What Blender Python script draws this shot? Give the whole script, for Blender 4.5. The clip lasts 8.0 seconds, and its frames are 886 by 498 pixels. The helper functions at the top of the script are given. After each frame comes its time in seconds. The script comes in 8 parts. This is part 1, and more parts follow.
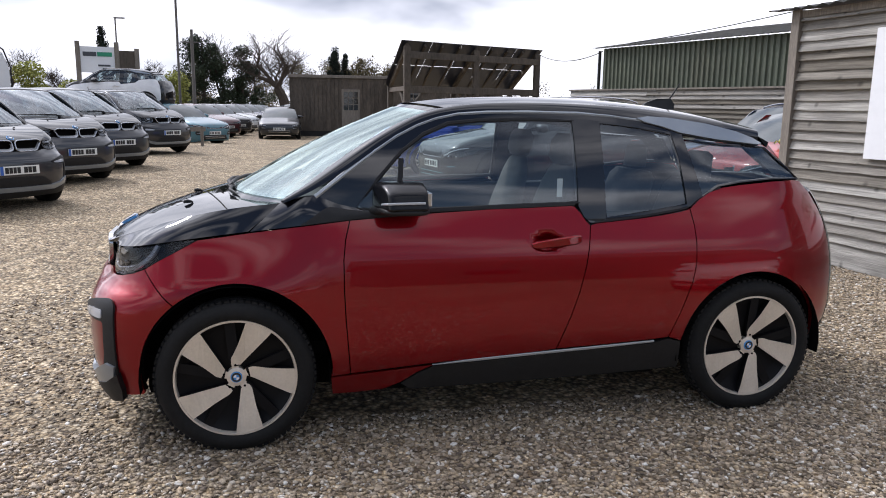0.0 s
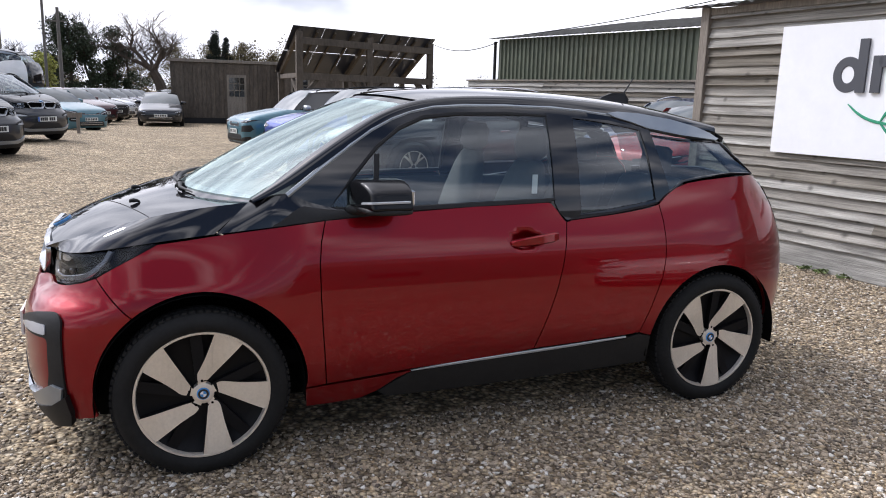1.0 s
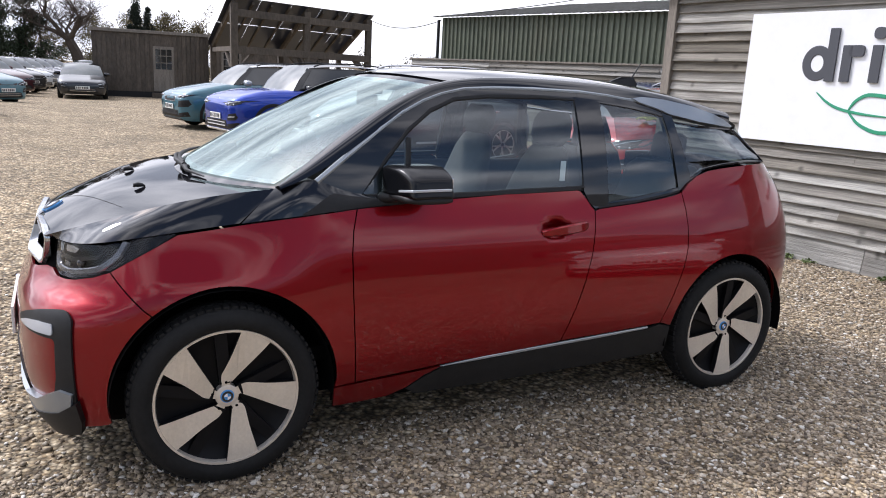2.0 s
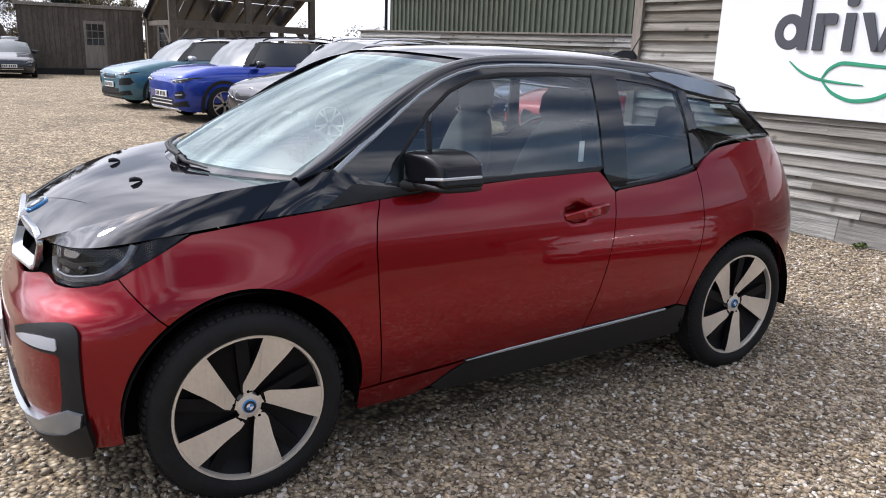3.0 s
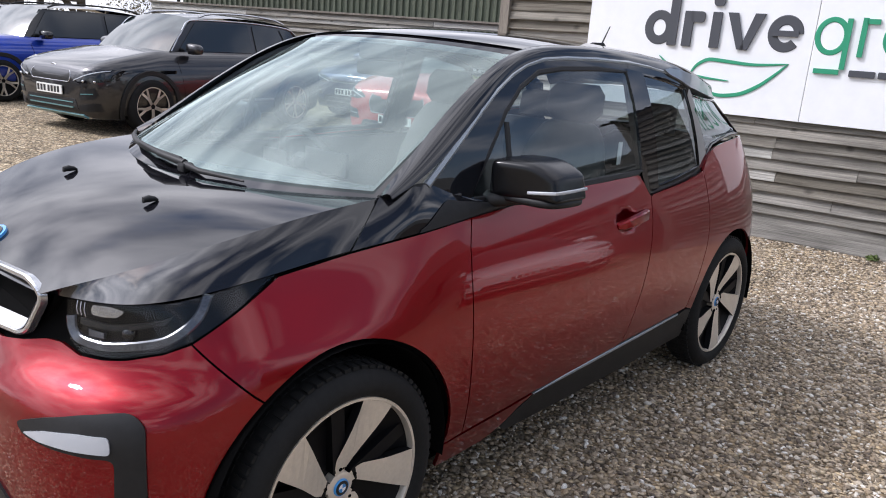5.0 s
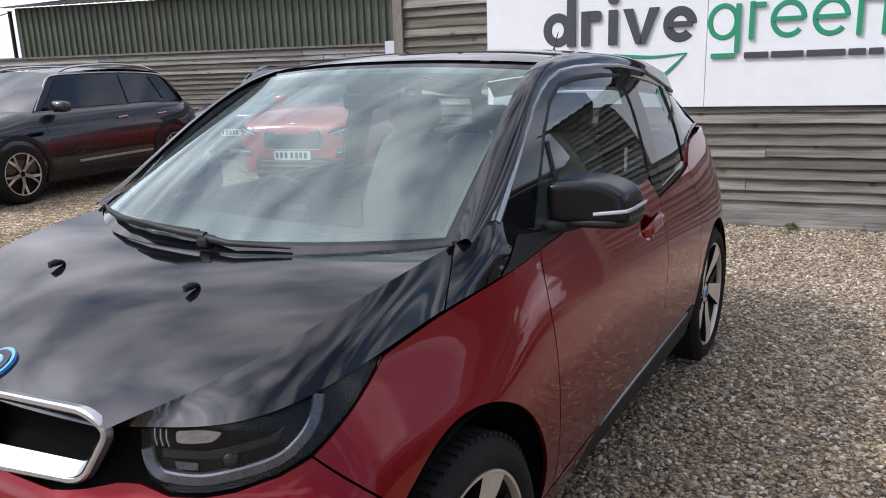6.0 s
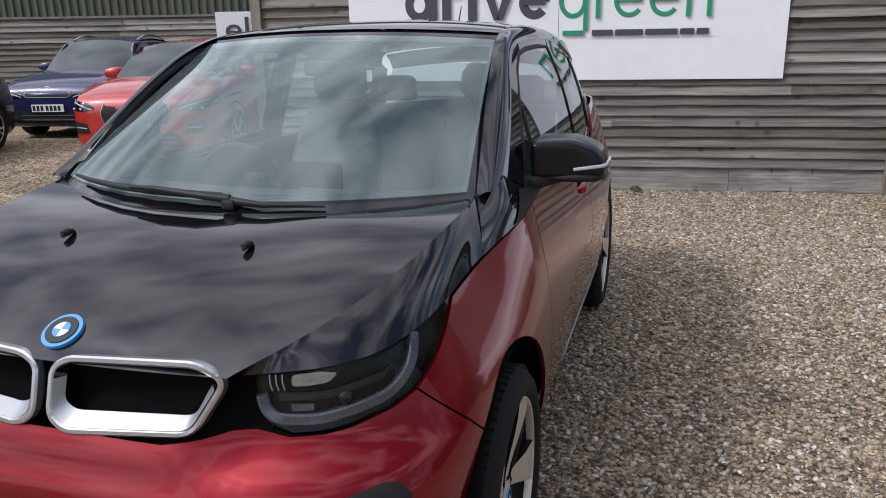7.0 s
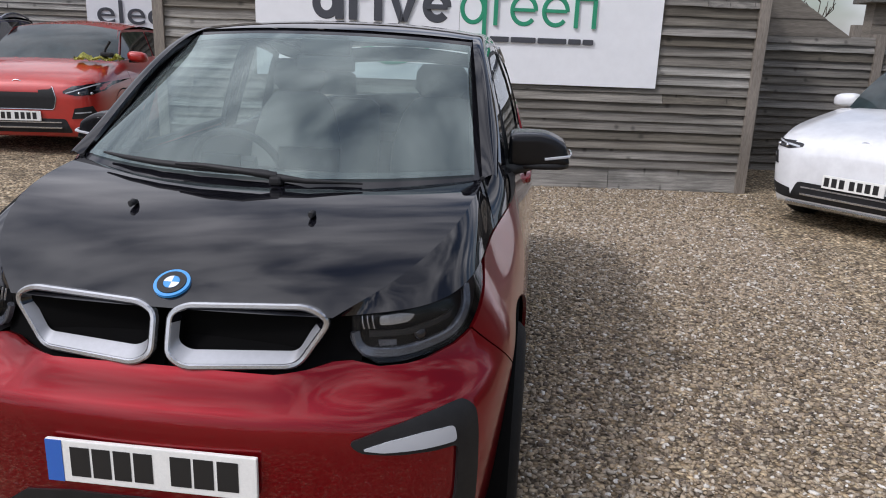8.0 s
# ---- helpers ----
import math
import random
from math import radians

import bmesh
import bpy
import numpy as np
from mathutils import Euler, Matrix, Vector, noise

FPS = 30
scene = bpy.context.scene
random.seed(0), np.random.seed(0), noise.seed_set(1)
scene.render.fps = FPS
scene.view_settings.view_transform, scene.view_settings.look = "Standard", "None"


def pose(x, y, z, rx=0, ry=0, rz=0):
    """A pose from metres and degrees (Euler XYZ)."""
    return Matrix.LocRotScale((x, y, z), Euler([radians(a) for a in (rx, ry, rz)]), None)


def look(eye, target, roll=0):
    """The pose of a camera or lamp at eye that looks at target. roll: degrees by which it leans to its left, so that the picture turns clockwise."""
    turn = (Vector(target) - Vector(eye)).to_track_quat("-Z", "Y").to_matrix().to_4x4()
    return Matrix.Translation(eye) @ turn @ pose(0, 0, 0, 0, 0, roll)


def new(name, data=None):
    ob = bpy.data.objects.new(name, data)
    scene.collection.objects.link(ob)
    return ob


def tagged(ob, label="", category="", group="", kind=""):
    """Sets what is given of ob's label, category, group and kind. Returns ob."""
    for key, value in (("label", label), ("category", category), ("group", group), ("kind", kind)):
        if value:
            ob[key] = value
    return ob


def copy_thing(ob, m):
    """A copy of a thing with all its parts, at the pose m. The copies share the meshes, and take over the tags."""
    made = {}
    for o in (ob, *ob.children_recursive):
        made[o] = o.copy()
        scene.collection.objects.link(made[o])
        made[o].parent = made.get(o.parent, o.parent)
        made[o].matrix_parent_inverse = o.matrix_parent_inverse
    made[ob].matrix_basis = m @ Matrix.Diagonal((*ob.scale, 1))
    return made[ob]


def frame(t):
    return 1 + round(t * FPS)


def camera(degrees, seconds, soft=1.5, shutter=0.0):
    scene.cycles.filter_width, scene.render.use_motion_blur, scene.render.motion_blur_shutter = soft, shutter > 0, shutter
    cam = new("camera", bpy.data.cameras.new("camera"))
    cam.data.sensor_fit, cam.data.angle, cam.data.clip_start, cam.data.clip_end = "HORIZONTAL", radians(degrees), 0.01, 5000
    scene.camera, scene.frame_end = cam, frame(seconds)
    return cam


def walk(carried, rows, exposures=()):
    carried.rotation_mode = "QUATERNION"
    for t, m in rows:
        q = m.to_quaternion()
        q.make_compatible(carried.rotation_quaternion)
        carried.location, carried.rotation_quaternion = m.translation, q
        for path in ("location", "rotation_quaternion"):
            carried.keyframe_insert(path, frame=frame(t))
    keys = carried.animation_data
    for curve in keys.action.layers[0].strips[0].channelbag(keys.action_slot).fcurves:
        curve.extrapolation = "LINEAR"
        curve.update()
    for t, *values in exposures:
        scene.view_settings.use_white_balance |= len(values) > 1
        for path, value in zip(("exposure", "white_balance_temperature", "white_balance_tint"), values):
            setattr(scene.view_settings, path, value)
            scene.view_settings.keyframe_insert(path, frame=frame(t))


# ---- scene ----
cam = camera(61.0, 8.0, soft=1.0)
PATH = [
    (0, (-1.09, -4.127, 1.539), (-0.663, -2.209, 1.167), 0.8),
    (0.5, (-1.344, -4.046, 1.555), (-0.666, -2.207, 1.157), 3.1),
    (1, (-1.448, -3.851, 1.552), (-0.731, -2.026, 1.156), 1.6),
    (1.5, (-1.628, -3.721, 1.557), (-0.838, -1.941, 1.1), 2.6),
    (1.7, (-1.71, -3.629, 1.541), (-0.855, -1.875, 1.102), 3.2),
    (2.8, (-1.916, -3.276, 1.567), (-0.953, -1.593, 1.077), 2.0),
    (3, (-1.98, -3.2, 1.56), (-0.968, -1.552, 1.053), 2.1),
    (3.5, (-2.233, -3.018, 1.573), (-1.1, -1.457, 1.044), 2.6),
    (4, (-2.372, -2.804, 1.55), (-1.092, -1.363, 1.014), 3.9),
    (4.5, (-2.401, -2.504, 1.541), (-1.118, -1.065, 1.009), 2.1),
    (4.7, (-2.435, -2.39, 1.536), (-1.095, -1.013, 0.984), 4.0),
    (5.8, (-2.631, -1.677, 1.519), (-0.979, -0.654, 1.044), -1.6),
    (6, (-2.628, -1.609, 1.527), (-0.969, -0.594, 1.06), -1.9),
    (6.5, (-2.772, -1.313, 1.53), (-0.941, -0.652, 1.071), -1.0),
    (7, (-3.002, -1.196, 1.517), (-1.164, -0.621, 0.98), -1.0),
    (7.5, (-3.256, -1.04, 1.535), (-1.379, -0.651, 0.963), 0.7),
    (8, (-3.477, -0.833, 1.538), (-1.562, -0.623, 0.999), 2.2),
]
walk(cam, [(t, look(eye, target, roll)) for t, eye, target, roll in PATH],
     exposures=[(t, ev, 6420, 15) for t, ev in ((0, 0.66), (1.5, 0.83), (3.0, 0.90), (4.5, 0.85), (6.0, 0.59), (7.0, 0.27), (8.0, 0.18))])

# ---- light ----
SUN_EL, SUN_AZ = radians(46), radians(135)      # height, and compass turn from +x towards +y
world = bpy.data.worlds.new("sky_world")
scene.world = world
world.use_nodes = True
wt = world.node_tree
wt.nodes.clear()


def wn(kind, **values):
    n = wt.nodes.new(kind)
    for k, v in values.items():
        n.inputs[k].default_value = v
    return n


w_out = wn("ShaderNodeOutputWorld")
w_bg = wn("ShaderNodeBackground", Strength=0.12)
w_sky = wn("ShaderNodeTexSky")
w_sky.sky_type = "NISHITA"
w_sky.sun_disc = False
w_sky.sun_elevation = SUN_EL
w_sky.sun_rotation = radians(90) - SUN_AZ
w_sky.dust_density = 2.0
w_tc = wn("ShaderNodeTexCoord")
w_map = wn("ShaderNodeMapping")
w_map.inputs["Scale"].default_value = (1.0, 1.0, 2.6)
w_map.inputs["Location"].default_value = (1.7, 0.6, 0.3)
w_n1 = wn("ShaderNodeTexNoise", Scale=2.1, Detail=5.0, Roughness=0.50, Distortion=0.35)
w_n2 = wn("ShaderNodeTexNoise", Scale=4.2, Detail=4.0, Roughness=0.46, Distortion=0.2)
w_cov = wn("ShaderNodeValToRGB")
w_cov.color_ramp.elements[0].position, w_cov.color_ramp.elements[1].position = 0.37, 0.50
w_shade = wn("ShaderNodeValToRGB")
w_shade.color_ramp.elements[0].position, w_shade.color_ramp.elements[1].position = 0.32, 0.70
w_shade.color_ramp.elements[0].color = (3.6, 4.0, 4.8, 1)
w_shade.color_ramp.elements[1].color = (12.0, 12.3, 13.0, 1)
w_mix = wn("ShaderNodeMix")
w_mix.data_type = "RGBA"
wl = wt.links.new
wl(w_tc.outputs["Generated"], w_map.inputs["Vector"])
wl(w_map.outputs[0], w_n1.inputs["Vector"])
wl(w_map.outputs[0], w_n2.inputs["Vector"])
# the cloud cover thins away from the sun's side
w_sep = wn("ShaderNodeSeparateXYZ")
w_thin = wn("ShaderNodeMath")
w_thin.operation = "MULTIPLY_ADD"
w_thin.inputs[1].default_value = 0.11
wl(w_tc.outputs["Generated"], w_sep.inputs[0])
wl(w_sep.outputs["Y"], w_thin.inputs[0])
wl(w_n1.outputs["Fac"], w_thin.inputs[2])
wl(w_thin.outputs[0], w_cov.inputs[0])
wl(w_n2.outputs["Fac"], w_shade.inputs[0])
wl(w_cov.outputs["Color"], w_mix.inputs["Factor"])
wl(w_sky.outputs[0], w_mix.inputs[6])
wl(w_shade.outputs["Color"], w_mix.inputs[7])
# thin cloud glows round the sun
w_dot = wn("ShaderNodeVectorMath")
w_dot.operation = "DOT_PRODUCT"
w_dot.inputs[1].default_value = (math.cos(SUN_EL) * math.cos(SUN_AZ), math.cos(SUN_EL) * math.sin(SUN_AZ), math.sin(SUN_EL))
w_norm = wn("ShaderNodeVectorMath")
w_norm.operation = "NORMALIZE"
w_pos = wn("ShaderNodeMath")
w_pos.operation = "MAXIMUM"
w_pos.inputs[1].default_value = 0.0
w_pow = wn("ShaderNodeMath")
w_pow.operation = "POWER"
w_pow.inputs[1].default_value = 10.0
w_gain = wn("ShaderNodeMath")
w_gain.operation = "MULTIPLY_ADD"
w_gain.inputs[1].default_value, w_gain.inputs[2].default_value = 2.4, 0.74
w_scale = wn("ShaderNodeVectorMath")
w_scale.operation = "SCALE"
wl(w_tc.outputs["Generated"], w_norm.inputs[0])
wl(w_norm.outputs[0], w_dot.inputs[0])
wl(w_dot.outputs["Value"], w_pos.inputs[0])
wl(w_pos.outputs[0], w_pow.inputs[0])
wl(w_pow.outputs[0], w_gain.inputs[0])
wl(w_mix.outputs[2], w_scale.inputs[0])
wl(w_gain.outputs[0], w_scale.inputs["Scale"])
wl(w_scale.outputs[0], w_bg.inputs["Color"])
wl(w_bg.outputs[0], w_out.inputs[0])

sun = new("sun", bpy.data.lights.new("sun", "SUN"))
sun.data.energy = 1.45
sun.data.angle = radians(7)
sun.data.color = (1.0, 0.98, 0.96)
sun_dir = Vector((math.cos(SUN_EL) * math.cos(SUN_AZ), math.cos(SUN_EL) * math.sin(SUN_AZ), math.sin(SUN_EL)))
sun.matrix_world = look(sun_dir * 60, (0, 0, 0))

# ---- materials ----


def material(name, base, rough=0.5, metal=0.0, coat=0.0, var=0.0, scale=8.0, second=None, bump=0.0, bump_scale=60.0,
             stretch=(1, 1, 1), rnd=0.0, island=0.0, spec=0.5, grime=0.0, grime_col=(0.09, 0.07, 0.05), grime_scale=3.0):
    """A Principled surface: two-scale colour variation, an optional second colour in patches, relief, and per-object or per-island tint."""
    m = bpy.data.materials.new(name)
    m.use_nodes = True
    nt = m.node_tree
    b = nt.nodes["Principled BSDF"]
    b.inputs["Roughness"].default_value = rough
    b.inputs["Metallic"].default_value = metal
    b.inputs["Coat Weight"].default_value = coat
    b.inputs["Coat Roughness"].default_value = 0.025
    b.inputs["Specular IOR Level"].default_value = spec
    b.inputs["Base Color"].default_value = (*base, 1)
    link = nt.links.new
    tc = nt.nodes.new("ShaderNodeTexCoord")
    mp = nt.nodes.new("ShaderNodeMapping")
    mp.inputs["Scale"].default_value = stretch
    link(tc.outputs["Object"], mp.inputs["Vector"])
    col = None

    def noise_node(sc, detail=5.0, r=0.6):
        n = nt.nodes.new("ShaderNodeTexNoise")
        n.inputs["Scale"].default_value, n.inputs["Detail"].default_value, n.inputs["Roughness"].default_value = sc, detail, r
        link(mp.outputs[0], n.inputs["Vector"])
        return n

    def mixer(fac, a, c, mode="MIX"):
        x = nt.nodes.new("ShaderNodeMix")
        x.data_type, x.blend_type = "RGBA", mode
        if isinstance(fac, float):
            x.inputs["Factor"].default_value = fac
        else:
            link(fac, x.inputs["Factor"])
        for sock, v in ((6, a), (7, c)):
            if isinstance(v, tuple):
                x.inputs[sock].default_value = (*v, 1)
            else:
                link(v, x.inputs[sock])
        return x.outputs[2]

    def ramp(sock, lo, hi):
        r = nt.nodes.new("ShaderNodeMapRange")
        r.inputs["From Min"].default_value, r.inputs["From Max"].default_value = lo, hi
        link(sock, r.inputs["Value"])
        return r.outputs["Result"]

    if second is not None or var:
        other = second if second is not None else tuple(c * (1 - var) for c in base)
        n1 = noise_node(scale)
        col = mixer(ramp(n1.outputs["Fac"], 0.35, 0.65), base, other)
        if var:
            n2 = noise_node(scale * 7, 3.0)
            g = nt.nodes.new("ShaderNodeMapRange")
            g.inputs["From Min"].default_value, g.inputs["From Max"].default_value = 0.3, 0.7
            g.inputs["To Min"].default_value, g.inputs["To Max"].default_value = 1 - var, 1 + var * 0.6
            link(n2.outputs["Fac"], g.inputs["Value"])
            vm = nt.nodes.new("ShaderNodeVectorMath")
            vm.operation = "SCALE"
            link(col, vm.inputs[0])
            link(g.outputs[0], vm.inputs["Scale"])
            col = vm.outputs[0]
    if rnd or island:
        src = nt.nodes.new("ShaderNodeObjectInfo" if rnd else "ShaderNodeNewGeometry").outputs["Random" if rnd else "Random Per Island"]
        amount = rnd or island
        g = nt.nodes.new("ShaderNodeMapRange")
        g.inputs["To Min"].default_value, g.inputs["To Max"].default_value = 1 - amount, 1 + amount
        link(src, g.inputs["Value"])
        vm = nt.nodes.new("ShaderNodeVectorMath")
        vm.operation = "SCALE"
        if col is None:
            vm.inputs[0].default_value = base
        else:
            link(col, vm.inputs[0])
        link(g.outputs[0], vm.inputs["Scale"])
        col = vm.outputs[0]
    if grime:
        n3 = noise_node(grime_scale, 8.0, 0.7)
        f = ramp(n3.outputs["Fac"], 0.62 - grime * 0.2, 0.75)
        sc = nt.nodes.new("ShaderNodeMath")
        sc.operation = "MULTIPLY"
        sc.inputs[1].default_value = min(1.0, grime)
        link(f, sc.inputs[0])
        col = mixer(sc.outputs[0], col if col is not None else base, grime_col)
        rg = nt.nodes.new("ShaderNodeMapRange")
        rg.inputs["To Min"].default_value, rg.inputs["To Max"].default_value = rough, min(1.0, rough + 0.35)
        link(sc.outputs[0], rg.inputs["Value"])
        link(rg.outputs[0], b.inputs["Roughness"])
    if col is not None:
        link(col, b.inputs["Base Color"])
    if bump:
        n4 = noise_node(bump_scale, 4.0)
        bp = nt.nodes.new("ShaderNodeBump")
        bp.inputs["Strength"].default_value = bump
        bp.inputs["Distance"].default_value = 0.01
        link(n4.outputs["Fac"], bp.inputs["Height"])
        link(bp.outputs[0], b.inputs["Normal"])
    return m


def glass_material(name, tint, gloss=(0.9, 0.95, 1.0), f0=0.085, dust_veil=0.0):
    """A thin pane: tinted see-through, with a reflection that grows towards grazing and, at need, a pale film for dust
    and reflected haze.
    """
    m = bpy.data.materials.new(name)
    m.use_nodes = True
    nt = m.node_tree
    nt.nodes.clear()
    out = nt.nodes.new("ShaderNodeOutputMaterial")
    mix = nt.nodes.new("ShaderNodeMixShader")
    lw = nt.nodes.new("ShaderNodeLayerWeight")
    lw.inputs["Blend"].default_value = 0.5
    po = nt.nodes.new("ShaderNodeMath")
    po.operation = "POWER"
    po.inputs[1].default_value = 4.2
    fr = nt.nodes.new("ShaderNodeMath")
    fr.operation = "MULTIPLY_ADD"
    fr.inputs[1].default_value, fr.inputs[2].default_value = 0.9 - f0, f0
    nt.links.new(lw.outputs["Facing"], po.inputs[0])
    nt.links.new(po.outputs[0], fr.inputs[0])
    tr = nt.nodes.new("ShaderNodeBsdfTransparent")
    tr.inputs["Color"].default_value = (*tint, 1)
    gl = nt.nodes.new("ShaderNodeBsdfGlossy")
    gl.inputs["Roughness"].default_value = 0.0
    gl.inputs["Color"].default_value = (*gloss, 1)
    nt.links.new(fr.outputs[0], mix.inputs[0])
    nt.links.new(tr.outputs[0], mix.inputs[1])
    nt.links.new(gl.outputs[0], mix.inputs[2])
    last = mix.outputs[0]
    if dust_veil:
        # diffuse film: light dust, plus a painted veil for the dashboard's reflection
        df = nt.nodes.new("ShaderNodeBsdfDiffuse")
        df.inputs["Color"].default_value = (0.50, 0.60, 0.60, 1)
        film = nt.nodes.new("ShaderNodeMixShader")
        tc = nt.nodes.new("ShaderNodeTexCoord")
        no = nt.nodes.new("ShaderNodeTexNoise")
        no.inputs["Scale"].default_value, no.inputs["Detail"].default_value = 3.0, 6.0
        nt.links.new(tc.outputs["Object"], no.inputs["Vector"])
        mr = nt.nodes.new("ShaderNodeMapRange")
        mr.inputs["From Min"].default_value, mr.inputs["From Max"].default_value = 0.3, 0.7
        mr.inputs["To Min"].default_value, mr.inputs["To Max"].default_value = dust_veil * 0.7, dust_veil * 1.3
        nt.links.new(no.outputs["Fac"], mr.inputs["Value"])
        nt.links.new(mr.outputs[0], film.inputs[0])
        nt.links.new(last, film.inputs[1])
        nt.links.new(df.outputs[0], film.inputs[2])
        last = film.outputs[0]
    nt.links.new(last, out.inputs[0])
    return m


M_RED = material("red_paint", (0.235, 0.0018, 0.0060), 0.32, 0.8, 1.0, spec=0.2, var=0.03, scale=0.9)
M_BLACK = material("gloss_black_paint", (0.006, 0.006, 0.008), 0.4, 0.0, 1.0, spec=0.0, var=0.1, scale=1.1)
M_TRIM = material("matt_black_plastic", (0.013, 0.013, 0.014), 0.55, spec=0.35, var=0.25, scale=6.0, bump=0.06, bump_scale=700.0)
for _m, _ior in ((M_RED, 1.42), (M_BLACK, 1.62)):
    _m.node_tree.nodes["Principled BSDF"].inputs["Coat IOR"].default_value = _ior
M_CAP = material("satin_black_cap", (0.004, 0.004, 0.005), 0.20, 0.0, 0.0, spec=0.32, var=0.1, scale=4.0)
M_DARK = material("dark_void", (0.004, 0.004, 0.004), 0.9, spec=0.05)
M_GREYPAINT = material("frozen_grey_paint", (0.30, 0.33, 0.36), 0.3, 0.6, 0.6, var=0.04, scale=2.0)
M_CHROME = material("satin_chrome", (0.55, 0.56, 0.58), 0.22, 0.85, var=0.05, scale=5.0)
M_SATIN = material("satin_silver_plastic", (0.42, 0.43, 0.45), 0.34, 0.5, var=0.05, scale=9.0)
M_SILVER = material("machined_alloy", (0.72, 0.66, 0.58), 0.42, 0.6, var=0.06, scale=12.0, stretch=(1, 6, 1))
M_WHEELDARK = material("gloss_dark_alloy", (0.005, 0.005, 0.006), 0.5, 0.0, 0.0, spec=0.15)
M_TYRE = material("tyre_rubber", (0.010, 0.010, 0.010), 0.8, spec=0.3, var=0.3, scale=9.0, bump=0.15, bump_scale=300.0, grime=0.15, grime_col=(0.03, 0.027, 0.024), grime_scale=6.0)
M_GLASS = glass_material("tinted_glass", (0.72, 0.80, 0.80))
M_SCREEN = glass_material("windscreen_glass", (0.72, 0.86, 0.83), gloss=(0.86, 1.0, 0.98), f0=0.14, dust_veil=0.065)
M_PRIVACY = glass_material("privacy_glass", (0.56, 0.63, 0.64))
M_LENS = glass_material("lamp_lens", (0.86, 0.88, 0.90), gloss=(0.7, 0.72, 0.75), f0=0.035)
M_LAMPGREY = material("lamp_guide_grey", (0.105, 0.112, 0.13), 0.2, 0.3, 0.6, var=0.3, scale=30.0)
M_LAMPDARK = material("lamp_bowl_black", (0.005, 0.005, 0.006), 0.5, 0.0, 0.0, spec=0.15)
M_REFLECT = material("lamp_reflector", (0.55, 0.56, 0.58), 0.22, 0.8, var=0.2, scale=30.0)
M_BLUE = material("badge_blue", (0.04, 0.29, 0.68), 0.3, 0.0, 1.0)
M_WHITE = material("white_enamel", (0.80, 0.80, 0.80), 0.3, 0.0, 0.5)
M_PLATE = material("plate_white", (0.78, 0.78, 0.74), 0.4, var=0.05, scale=20.0)
M_PLATEY = material("plate_blue", (0.03, 0.12, 0.45), 0.4)
M_INK = material("plate_black", (0.012, 0.012, 0.012), 0.5)
M_SEATD = material("dark_seat_cloth", (0.035, 0.036, 0.04), 0.85, var=0.2, scale=20.0)
M_SEATL = material("pale_seat_cloth", (0.095, 0.094, 0.09), 0.8, var=0.15, scale=20.0)
M_DASH = material("dashboard_plastic", (0.05, 0.055, 0.055), 0.6, var=0.15, scale=9.0)
M_LED = material("lamp_white", (0.42, 0.44, 0.47), 0.12, 0.0, 1.0)


